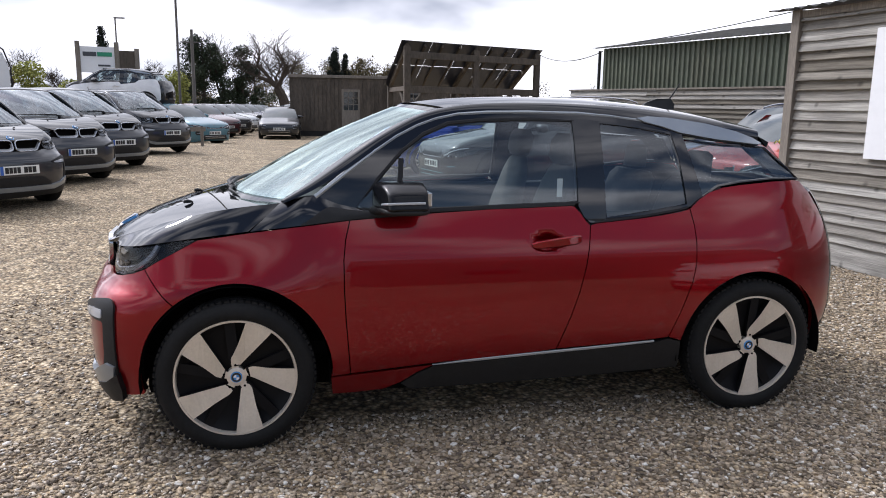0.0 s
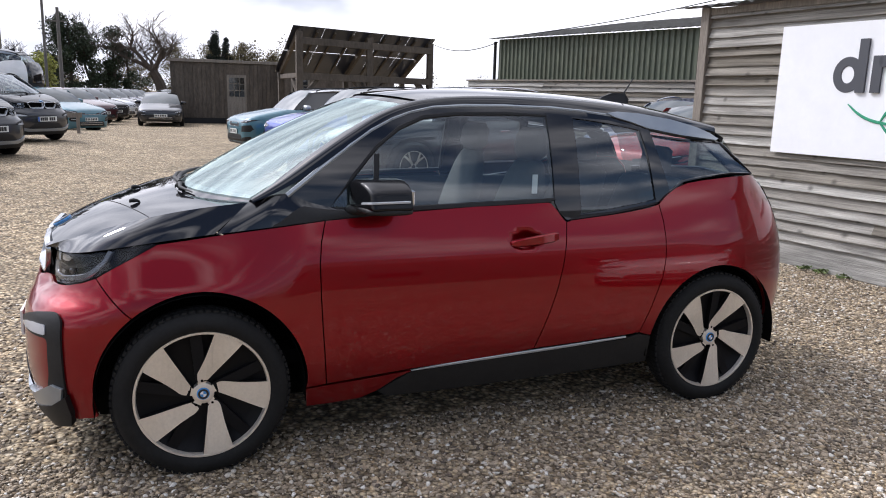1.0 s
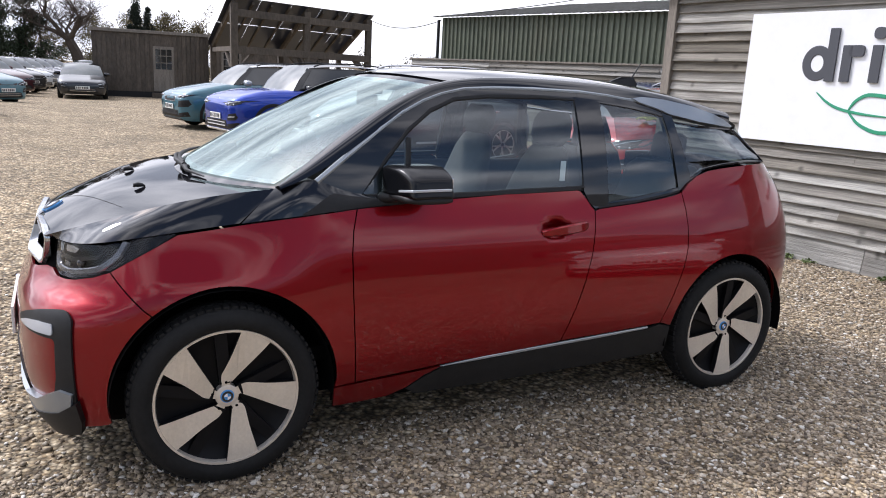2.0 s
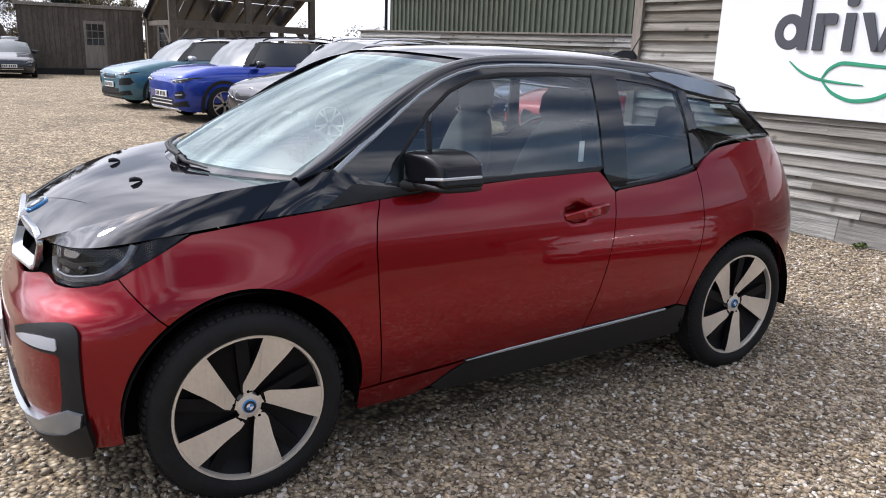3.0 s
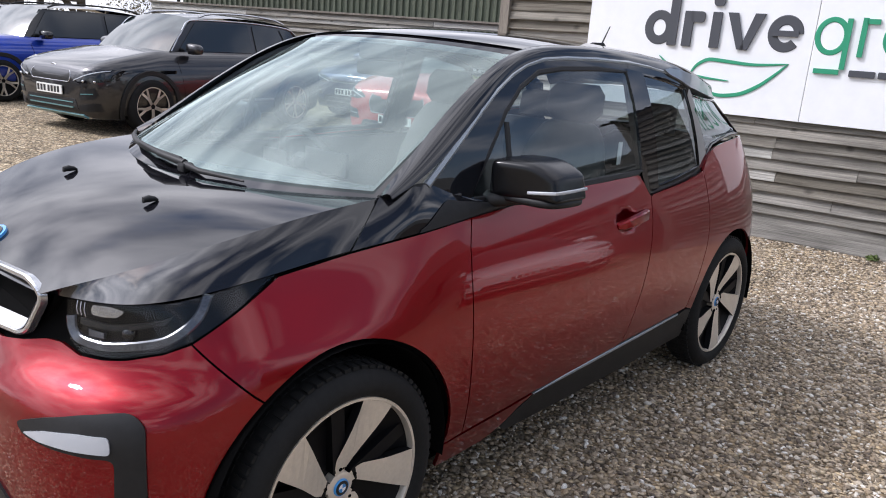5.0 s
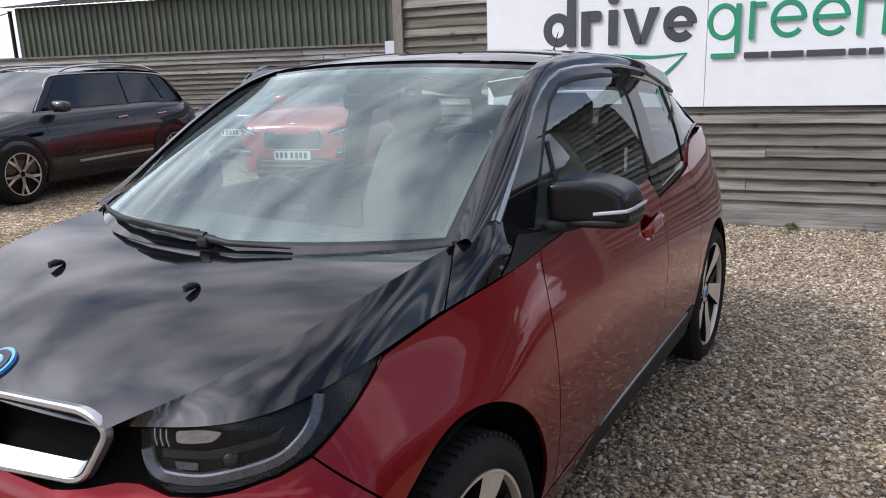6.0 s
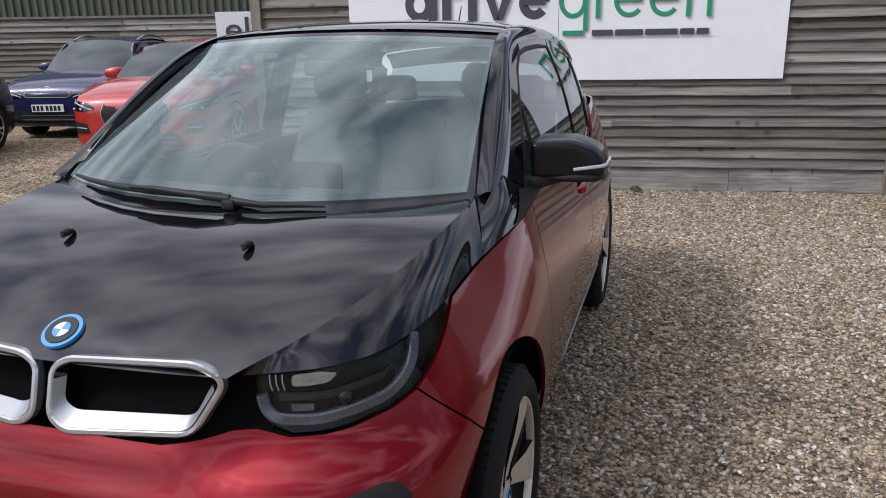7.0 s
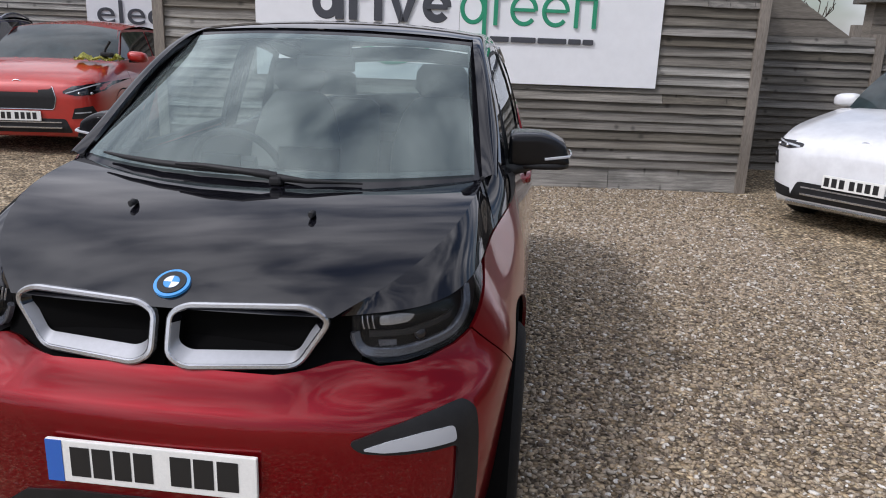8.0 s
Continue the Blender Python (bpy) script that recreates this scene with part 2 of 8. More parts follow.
def board_material(name="weathered_board", tone=1.0):
    """Weathered boards: long grain, knots, and a tint and pattern of its own for each board."""
    m = material(name, (0.25, 0.22, 0.18), 0.85, spec=0.25)
    nt = m.node_tree
    b = nt.nodes["Principled BSDF"]
    link = nt.links.new
    N = nt.nodes.new
    tc, info = N("ShaderNodeTexCoord"), N("ShaderNodeObjectInfo")
    mp = N("ShaderNodeMapping")
    mp.inputs["Scale"].default_value = (2.6, 1.0, 1.0)
    link(tc.outputs["Object"], mp.inputs["Vector"])
    mul = N("ShaderNodeMath")
    mul.operation = "MULTIPLY"
    mul.inputs[1].default_value = 61.0
    link(info.outputs["Random"], mul.inputs[0])
    add = N("ShaderNodeVectorMath")
    link(mp.outputs[0], add.inputs[0])
    link(mul.outputs[0], add.inputs[1])
    st = N("ShaderNodeMapping")
    st.inputs["Scale"].default_value = (1.0, 1.0, 9.0)
    link(add.outputs[0], st.inputs["Vector"])
    g1, g2, g3 = N("ShaderNodeTexNoise"), N("ShaderNodeTexNoise"), N("ShaderNodeTexNoise")
    for n, sc, dt in ((g1, 1.3, 6.0), (g2, 4.5, 5.0)):
        n.inputs["Scale"].default_value, n.inputs["Detail"].default_value, n.inputs["Roughness"].default_value = sc, dt, 0.65
        link(st.outputs[0], n.inputs["Vector"])
    g3.inputs["Scale"].default_value, g3.inputs["Detail"].default_value = 1.6, 4.0
    link(add.outputs[0], g3.inputs["Vector"])
    tint = N("ShaderNodeValToRGB")
    e = tint.color_ramp.elements
    e[0].position, e[0].color = 0.0, (0.170, 0.150, 0.118, 1)
    e[1].position, e[1].color = 1.0, (0.46, 0.445, 0.405, 1)
    e.new(0.35).color = (0.262, 0.242, 0.208, 1)
    e.new(0.7).color = (0.318, 0.300, 0.268, 1)
    for stop in e:
        stop.color = (*(c * tone for c in stop.color[:3]), 1)
    link(info.outputs["Random"], tint.inputs[0])

    def scale_by(col, fac, lo, hi, f0=0.3, f1=0.7):
        mr = N("ShaderNodeMapRange")
        mr.inputs["From Min"].default_value, mr.inputs["From Max"].default_value = f0, f1
        mr.inputs["To Min"].default_value, mr.inputs["To Max"].default_value = lo, hi
        link(fac, mr.inputs["Value"])
        vm = N("ShaderNodeVectorMath")
        vm.operation = "SCALE"
        link(col, vm.inputs[0])
        link(mr.outputs[0], vm.inputs["Scale"])
        return vm.outputs[0]
    col = scale_by(tint.outputs[0], g1.outputs["Fac"], 0.62, 1.3)
    col = scale_by(col, g2.outputs["Fac"], 0.78, 1.15)
    col = scale_by(col, g3.outputs["Fac"], 0.62, 1.2)
    kn = N("ShaderNodeTexVoronoi")
    kn.inputs["Scale"].default_value = 1.5
    kn.voronoi_dimensions = "2D"
    sp, cb = N("ShaderNodeSeparateXYZ"), N("ShaderNodeCombineXYZ")
    km = N("ShaderNodeMapping")
    km.inputs["Scale"].default_value = (1.5, 0.17, 1.0)
    link(add.outputs[0], sp.inputs[0])
    link(sp.outputs["X"], cb.inputs["X"])
    link(sp.outputs["Z"], cb.inputs["Y"])
    link(cb.outputs[0], km.inputs["Vector"])
    link(km.outputs[0], kn.inputs["Vector"])
    col = scale_by(col, kn.outputs["Distance"], 0.45, 1.0, 0.02, 0.08)
    link(col, b.inputs["Base Color"])
    bp = N("ShaderNodeBump")
    bp.inputs["Strength"].default_value, bp.inputs["Distance"].default_value = 0.5, 0.02
    link(g2.outputs["Fac"], bp.inputs["Height"])
    link(bp.outputs[0], b.inputs["Normal"])
    return m


M_WOOD = board_material()
M_WOODMID = board_material("darker_weathered_board", 0.78)
M_WOODBROWN = board_material("brown_weathered_board", 0.66)
M_WOODDK = material("dark_timber", (0.105, 0.085, 0.066), 0.85, var=0.3, scale=2.0, stretch=(1, 1, 0.4), bump=0.3, bump_scale=20.0, rnd=0.15)
M_PLANK = material("plain_grey_plank", (0.20, 0.178, 0.148), 0.85, var=0.3, scale=2.5, stretch=(0.5, 0.5, 7.0), bump=0.25, bump_scale=30.0)
M_POST = material("grey_post_timber", (0.24, 0.21, 0.175), 0.85, var=0.3, scale=3.0, stretch=(4, 4, 0.5), bump=0.3, bump_scale=18.0)
M_SHED = material("green_corrugated_steel", (0.095, 0.110, 0.072), 0.55, var=0.25, scale=0.8, second=(0.09, 0.10, 0.065), stretch=(1, 1, 0.25), grime=0.3, grime_col=(0.13, 0.10, 0.06), grime_scale=0.9)
M_ROOFST = material("rusty_roof_sheet", (0.11, 0.11, 0.10), 0.7, var=0.3, scale=2.0, grime=0.5, grime_col=(0.12, 0.07, 0.04), grime_scale=3.0)
M_BOARD = material("white_sign_board", (0.78, 0.79, 0.80), 0.45, var=0.03, scale=1.2, grime=0.06, grime_col=(0.5, 0.5, 0.47), grime_scale=1.0)
M_SIGNDK = material("sign_dark_grey", (0.055, 0.058, 0.068), 0.45)
M_SIGNGR = material("sign_green", (0.02, 0.26, 0.14), 0.4)
M_GROUND = material("gravel_bed", (0.28, 0.21, 0.14), 0.92, var=0.35, scale=3.0)


def build_gravel_shader(m):
    """Pebble-sized cells with a colour each, their gaps sunk and painted dark as shade, and broad damp and dusty
    patches.
    """
    nt = m.node_tree
    b = nt.nodes["Principled BSDF"]
    link = nt.links.new
    tc = nt.nodes.new("ShaderNodeTexCoord")
    vo = nt.nodes.new("ShaderNodeTexVoronoi")
    vo.inputs["Scale"].default_value = 42.0
    link(tc.outputs["Object"], vo.inputs["Vector"])
    sep = nt.nodes.new("ShaderNodeSeparateColor")
    link(vo.outputs["Color"], sep.inputs[0])
    cr = nt.nodes.new("ShaderNodeValToRGB")
    el = cr.color_ramp.elements
    el[0].position, el[0].color = 0.0, (0.105, 0.076, 0.046, 1)
    el[1].position, el[1].color = 1.0, (0.64, 0.54, 0.39, 1)
    for p, c in ((0.2, (0.21, 0.150, 0.085, 1)), (0.42, (0.33, 0.245, 0.145, 1)), (0.62, (0.41, 0.330, 0.220, 1)), (0.82, (0.46, 0.360, 0.225, 1))):
        e = el.new(p)
        e.color = c
    link(sep.outputs[0], cr.inputs[0])
    big = nt.nodes.new("ShaderNodeTexNoise")
    big.inputs["Scale"].default_value, big.inputs["Detail"].default_value, big.inputs["Roughness"].default_value = 0.7, 12.0, 0.72
    link(tc.outputs["Object"], big.inputs["Vector"])
    mr = nt.nodes.new("ShaderNodeMapRange")
    mr.inputs["From Min"].default_value, mr.inputs["From Max"].default_value = 0.3, 0.7
    mr.inputs["To Min"].default_value, mr.inputs["To Max"].default_value = 0.66, 1.30
    link(big.outputs["Fac"], mr.inputs["Value"])
    # shade between the stones, put into the colour: brighter middles, dark gaps
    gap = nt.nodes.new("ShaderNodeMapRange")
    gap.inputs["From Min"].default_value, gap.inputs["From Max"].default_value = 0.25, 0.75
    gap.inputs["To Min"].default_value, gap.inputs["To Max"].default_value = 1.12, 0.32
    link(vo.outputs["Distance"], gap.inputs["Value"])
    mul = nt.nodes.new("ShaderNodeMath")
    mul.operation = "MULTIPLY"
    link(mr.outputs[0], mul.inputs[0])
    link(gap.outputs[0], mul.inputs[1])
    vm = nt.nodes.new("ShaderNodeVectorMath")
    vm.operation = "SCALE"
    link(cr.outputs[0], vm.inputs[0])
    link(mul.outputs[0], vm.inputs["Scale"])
    # handfuls of paler and darker stones, and larger trodden patches
    clump = nt.nodes.new("ShaderNodeTexVoronoi")
    clump.inputs["Scale"].default_value = 13.0
    link(tc.outputs["Object"], clump.inputs["Vector"])
    sepc = nt.nodes.new("ShaderNodeSeparateColor")
    link(clump.outputs["Color"], sepc.inputs[0])
    cm = nt.nodes.new("ShaderNodeMapRange")
    cm.inputs["To Min"].default_value, cm.inputs["To Max"].default_value = 0.68, 1.32
    link(sepc.outputs[1], cm.inputs["Value"])
    v2 = nt.nodes.new("ShaderNodeVectorMath")
    v2.operation = "SCALE"
    link(vm.outputs[0], v2.inputs[0])
    link(cm.outputs[0], v2.inputs["Scale"])
    link(v2.outputs[0], b.inputs["Base Color"])
    bp = nt.nodes.new("ShaderNodeBump")
    bp.inputs["Strength"].default_value, bp.inputs["Distance"].default_value = 0.9, 0.012
    bp.invert = True
    link(vo.outputs["Distance"], bp.inputs["Height"])
    link(bp.outputs[0], b.inputs["Normal"])


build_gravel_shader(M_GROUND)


def pebble_material():
    m = material("pebble", (0.3, 0.24, 0.18), 0.8)
    nt = m.node_tree
    b = nt.nodes["Principled BSDF"]
    g = nt.nodes.new("ShaderNodeNewGeometry")
    cr = nt.nodes.new("ShaderNodeValToRGB")
    el = cr.color_ramp.elements
    el[0].position, el[0].color = 0.0, (0.085, 0.065, 0.05, 1)
    el[1].position, el[1].color = 1.0, (0.70, 0.67, 0.61, 1)
    for q, c in ((0.15, (0.178, 0.140, 0.100, 1)), (0.35, (0.255, 0.194, 0.130, 1)), (0.55, (0.335, 0.277, 0.205, 1)), (0.75, (0.42, 0.322, 0.208, 1)), (0.93, (0.52, 0.475, 0.405, 1))):
        el.new(q).color = c
    nt.links.new(g.outputs["Random Per Island"], cr.inputs[0])
    tc = nt.nodes.new("ShaderNodeTexCoord")
    no = nt.nodes.new("ShaderNodeTexNoise")
    no.inputs["Scale"].default_value, no.inputs["Detail"].default_value = 160.0, 3.0
    nt.links.new(tc.outputs["Object"], no.inputs["Vector"])
    mr = nt.nodes.new("ShaderNodeMapRange")
    mr.inputs["From Min"].default_value, mr.inputs["From Max"].default_value = 0.3, 0.7
    mr.inputs["To Min"].default_value, mr.inputs["To Max"].default_value = 0.75, 1.2
    nt.links.new(no.outputs["Fac"], mr.inputs["Value"])
    vm = nt.nodes.new("ShaderNodeVectorMath")
    vm.operation = "SCALE"
    nt.links.new(cr.outputs[0], vm.inputs[0])
    nt.links.new(mr.outputs[0], vm.inputs["Scale"])
    nt.links.new(vm.outputs[0], b.inputs["Base Color"])
    return m


M_PEBBLE = pebble_material()

# ---- mesh helpers ----


def mesh_ob(name, bm, mat, parent=None, label="", smooth=None):
    me = bpy.data.meshes.new(name)
    bm.to_mesh(me)
    bm.free()
    if smooth is not None:
        me.shade_smooth() if smooth == 180 else me.shade_smooth()
        if smooth < 180:
            me.set_sharp_from_angle(angle=radians(smooth))
    me.materials.append(mat)
    ob = new(name, me)
    if parent is not None:
        ob.parent = parent
    if label:
        ob["label"] = label
    return ob


def part(name, bm, mat, parent, label="", smooth=None):
    return mesh_ob(name, bm, mat, parent, label, smooth)


def thing(name, label, category, group="", kind="", m=None):
    e = new(name)
    e.empty_display_size = 0.2
    if m is not None:
        e.matrix_world = m
    return tagged(e, label, category, group, kind)


def add_box(bm, lo, hi, bevel=0.0):
    c = [(a + b) / 2 for a, b in zip(lo, hi)]
    s = [b - a for a, b in zip(lo, hi)]
    r = bmesh.ops.create_cube(bm, size=1, matrix=Matrix.Translation(c) @ Matrix.Diagonal((*s, 1)))
    if bevel:
        edges = {e for v in r["verts"] for e in v.link_edges}
        bmesh.ops.bevel(bm, geom=list(edges), offset=bevel, segments=2, affect="EDGES", profile=0.6)


def box_bm(lo, hi, bevel=0.0):
    bm = bmesh.new()
    add_box(bm, lo, hi, bevel)
    return bm


def add_beam(bm, a, b, w, h, bevel=0.0):
    """A square timber from a to b."""
    a, b = Vector(a), Vector(b)
    d = b - a
    q = d.to_track_quat("X", "Z").to_matrix().to_4x4()
    r = bmesh.ops.create_cube(bm, size=1, matrix=Matrix.Translation((a + b) / 2) @ q @ Matrix.Diagonal((d.length, w, h, 1)))
    if bevel:
        bmesh.ops.bevel(bm, geom=list({e for v in r["verts"] for e in v.link_edges}), offset=bevel, segments=1, affect="EDGES")


def beam_bm(a, b, w, h, bevel=0.0):
    bm = bmesh.new()
    add_beam(bm, a, b, w, h, bevel)
    return bm


def add_tube(bm, pts, radii, seg=8, cap=True):
    """A round tube along points, with a radius at each."""
    rings = []
    up = Vector((0, 0, 1))
    for i, p in enumerate(pts):
        p = Vector(p)
        d = (Vector(pts[min(i + 1, len(pts) - 1)]) - Vector(pts[max(i - 1, 0)])).normalized()
        s = d.cross(up)
        if s.length < 1e-3:
            s = Vector((1, 0, 0))
        s.normalize()
        t = d.cross(s)
        r = radii[i] if isinstance(radii, (list, tuple)) else radii
        rings.append([bm.verts.new(p + (s * math.cos(k * 2 * math.pi / seg) + t * math.sin(k * 2 * math.pi / seg)) * r) for k in range(seg)])
    for a, b in zip(rings, rings[1:]):
        for k in range(seg):
            bm.faces.new((a[k], a[(k + 1) % seg], b[(k + 1) % seg], b[k]))
    if cap:
        bm.faces.new(rings[0][::-1])
        bm.faces.new(rings[-1])


def add_lathe(bm, profile, seg=48, m=None):
    """Turns (radius, depth) pairs about the y axis; depth along y."""
    m = m or Matrix()
    rings = []
    for r, d in profile:
        rings.append([bm.verts.new(m @ Vector((r * math.cos(k * 2 * math.pi / seg), d, r * math.sin(k * 2 * math.pi / seg)))) for k in range(seg)])
    for a, b in zip(rings, rings[1:]):
        for k in range(seg):
            bm.faces.new((a[k], a[(k + 1) % seg], b[(k + 1) % seg], b[k]))


def pchip(pts):
    """A smooth curve through (x, y) pairs that makes no bumps of its own."""
    xs = [p[0] for p in pts]
    ys = [p[1] for p in pts]
    n = len(xs)
    h = [xs[i + 1] - xs[i] for i in range(n - 1)]
    d = [(ys[i + 1] - ys[i]) / h[i] for i in range(n - 1)]
    s = [d[0]] + [0.0 if d[i - 1] * d[i] <= 0 else 2 * d[i - 1] * d[i] / (d[i - 1] + d[i]) for i in range(1, n - 1)] + [d[-1]]

    def f(x):
        if x <= xs[0]:
            return ys[0] + s[0] * (x - xs[0])
        if x >= xs[-1]:
            return ys[-1] + s[-1] * (x - xs[-1])
        i = 0
        while x > xs[i + 1]:
            i += 1
        t = (x - xs[i]) / h[i]
        return ((1 + 2 * t) * (1 - t) ** 2 * ys[i] + t * (1 - t) ** 2 * h[i] * s[i]
                + t * t * (3 - 2 * t) * ys[i + 1] + t * t * (t - 1) * h[i] * s[i + 1])
    return f


def smoothed(pts, w):
    """The curve through (x, y) pairs, faired over a width w so that its bend changes gently."""
    f = pchip(pts)
    h = w / 5
    x0 = pts[0][0] - 2 * w
    n = int((pts[-1][0] + 2 * w - x0) / h) + 2
    kern = np.exp(-0.5 * (np.arange(-15, 16) / 5.0) ** 2)
    ys = np.convolve([f(x0 + h * i) for i in range(-15, n + 15)], kern / kern.sum(), "valid").tolist()

    def g(x):
        t = (x - x0) / h
        i = min(n - 3, max(1, int(math.floor(t))))
        t -= i
        a, b, c, d = ys[i - 1:i + 3]
        if t < 0 or t > 1:
            return b + (c - b) * t
        return b + 0.5 * t * (c - a + t * (2 * a - 5 * b + 4 * c - d + t * (3 * (b - c) + d - a)))
    return g


def fair(fn, deg, n=60):
    """A fair curve of low degree through the points that fn gives from 0 to 1."""
    us = np.linspace(0.0, 1.0, n)
    fits = [np.polynomial.chebyshev.Chebyshev.fit(us, [fn(u)[k] for u in us], deg) for k in range(3)]
    return lambda u: Vector([float(f(u)) for f in fits])


def smoothstep(a, b, x):
    t = min(1.0, max(0.0, (x - a) / (b - a)))
    return t * t * (3 - 2 * t)


def softstep(a, b, x):
    t = min(1.0, max(0.0, (x - a) / (b - a)))
    return t * t * t * (t * (6 * t - 15) + 10)


def inset_poly(poly, d):
    """Moves the sides of an outline inwards by d."""
    area = sum(a[0] * b[1] - b[0] * a[1] for a, b in zip(poly, poly[1:] + poly[:1]))
    sg = 1 if area > 0 else -1
    out = []
    n = len(poly)
    for i in range(n):
        p0, p1, p2 = Vector(poly[i - 1]), Vector(poly[i]), Vector(poly[(i + 1) % n])
        e1, e2 = (p1 - p0).normalized(), (p2 - p1).normalized()
        n1, n2 = Vector((-e1.y, e1.x)) * sg, Vector((-e2.y, e2.x)) * sg
        b = n1 + n2
        if b.length < 1e-6:
            b = n1
        b.normalize()
        k = max(0.5, b.dot(n1))
        q = p1 + b * (d / k)
        out.append((q.x, q.y))
    return out


def round_poly(poly, r, seg=4):
    """Rounds the corners of an outline."""
    out = []
    n = len(poly)
    for i in range(n):
        p0, p1, p2 = Vector(poly[i - 1]), Vector(poly[i]), Vector(poly[(i + 1) % n])
        a, b = p0 - p1, p2 - p1
        k = min(r, a.length * 0.45, b.length * 0.45)
        a, b = p1 + a.normalized() * k, p1 + b.normalized() * k
        for j in range(seg + 1):
            t = j / seg
            q = a * (1 - t) ** 2 + p1 * 2 * t * (1 - t) + b * t * t
            out.append((q.x, q.y))
    return out


def surface_patch(name, poly, func, mat, parent, cell=0.04, gap=0.0, flange=0.012, lift=0.0, label="", centre=(0, 0, 0.7)):
    """A panel: an outline in a surface's own two coordinates, laid on that surface, with its edge turned in.
    func(u, v) gives the place. Normals are the surface's own."""
    if gap:
        poly = inset_poly(poly, gap)
    dense = []
    n = len(poly)
    for i in range(n):
        a, b = poly[i], poly[(i + 1) % n]
        k = max(1, math.ceil(math.dist(a, b) / cell))
        dense += [(a[0] + (b[0] - a[0]) * j / k, a[1] + (b[1] - a[1]) * j / k) for j in range(k)]
    bm = bmesh.new()
    bm.faces.new([bm.verts.new((u, v, 0)) for u, v in dense])
    for axis in (0, 1):
        lo, hi = min(p[axis] for p in dense), max(p[axis] for p in dense)
        k = math.floor(lo / cell) + 1
        while k * cell < hi:
            co, no = [0, 0, 0], [0, 0, 0]
            co[axis], no[axis] = k * cell + 1e-5, 1
            bmesh.ops.bisect_plane(bm, geom=bm.verts[:] + bm.edges[:] + bm.faces[:], dist=1e-6, plane_co=co, plane_no=no)
            k += 1
    e = 2e-3
    normals = {}
    mid = Vector(centre)
    for v in bm.verts:
        u, w = v.co.x, v.co.y
        p = Vector(func(u, w))
        nv = (Vector(func(u + e, w)) - Vector(func(u - e, w))).cross(Vector(func(u, w + e)) - Vector(func(u, w - e)))
        nv.normalize()
        away = p - Vector((p.x * 0.55 + mid.x * 0.45, mid.y, mid.z))
        if nv.dot(away) < 0:
            nv.negate()
        v.co = p + nv * lift
        normals[v] = nv
    for f in bm.faces:
        f.normal_update()
        if f.normal.dot(normals[f.verts[0]]) < 0:
            f.normal_flip()
    main = set(bm.faces)
    if flange:
        low = {}
        for ed in [ed for ed in bm.edges if ed.is_boundary]:
            f = ed.link_faces[0]
            l = next(l for l in f.loops if l.edge == ed)
            a, b = l.vert, l.link_loop_next.vert
            for v in (a, b):
                if v not in low:
                    low[v] = bm.verts.new(v.co - normals[v] * flange)
            bm.faces.new((b, a, low[a], low[b]))
    bm.normal_update()
    bm.verts.index_update()
    me = bpy.data.meshes.new(name)
    loops = []
    for f in bm.faces:
        f.smooth = True
        for l in f.loops:
            loops.append(normals[l.vert] if f in main else f.normal.copy())
    bm.to_mesh(me)
    bm.free()
    me.normals_split_custom_set([tuple(x) for x in loops])
    me.materials.append(mat)
    ob = new(name, me)
    ob.parent = parent
    if label:
        ob["label"] = label
    return ob


def grid_patch(name, func, nu, nv, mat, parent, label="", thick=0.0, flip=False):
    """A sheet over the unit square."""
    bm = bmesh.new()
    vs = [[bm.verts.new(func(i / nu, j / nv)) for j in range(nv + 1)] for i in range(nu + 1)]
    for i in range(nu):
        for j in range(nv):
            q = (vs[i][j], vs[i + 1][j], vs[i + 1][j + 1], vs[i][j + 1])
            bm.faces.new(q[::-1] if flip else q)
    if thick:
        bm.normal_update()
        bmesh.ops.solidify(bm, geom=bm.faces[:], thickness=thick)
    return part(name, bm, mat, parent, label, smooth=40)


def ribbon(name, line, width, depth, mat, parent, normal, label="", closed=False):
    """A flat band of a width and depth laid along a line of points; normal(p) is the way out of the surface."""
    bm = bmesh.new()
    rings = []
    n = len(line)
    for i in range(n):
        p = Vector(line[i])
        a = Vector(line[i - 1]) if (closed or i > 0) else p
        b = Vector(line[(i + 1) % n]) if (closed or i < n - 1) else p
        d = (b - a).normalized()
        nv = Vector(normal(p)).normalized()
        s = d.cross(nv).normalized()
        w = width[i] if isinstance(width, (list, tuple)) else width
        c = 0.25 * min(w, depth)
        prof = ((-w / 2, -depth), (-w / 2, -c), (-w / 2 + c, 0), (w / 2 - c, 0), (w / 2, -c), (w / 2, -depth))
        rings.append([bm.verts.new(p + s * x + nv * y) for x, y in prof])
    pairs = list(zip(rings, rings[1:])) + ([(rings[-1], rings[0])] if closed else [])
    for a, b in pairs:
        for k in range(6):
            bm.faces.new((a[k], a[(k + 1) % 6], b[(k + 1) % 6], b[k]))
    if not closed:
        bm.faces.new(rings[0][::-1])
        bm.faces.new(rings[-1])
    bmesh.ops.recalc_face_normals(bm, faces=bm.faces[:])
    return part(name, bm, mat, parent, label, smooth=35)


def flat_shape(poly, depth, m, bevel=0.0):
    """An outline in x, z, given depth along -y, at the pose m."""
    bm = bmesh.new()
    f = bm.faces.new([bm.verts.new((x, 0, z)) for x, z in poly])
    r = bmesh.ops.extrude_face_region(bm, geom=[f])
    bmesh.ops.translate(bm, verts=[v for v in r["geom"] if isinstance(v, bmesh.types.BMVert)], vec=(0, -depth, 0))
    bmesh.ops.recalc_face_normals(bm, faces=bm.faces[:])
    bmesh.ops.transform(bm, matrix=m, verts=bm.verts[:])
    return bm

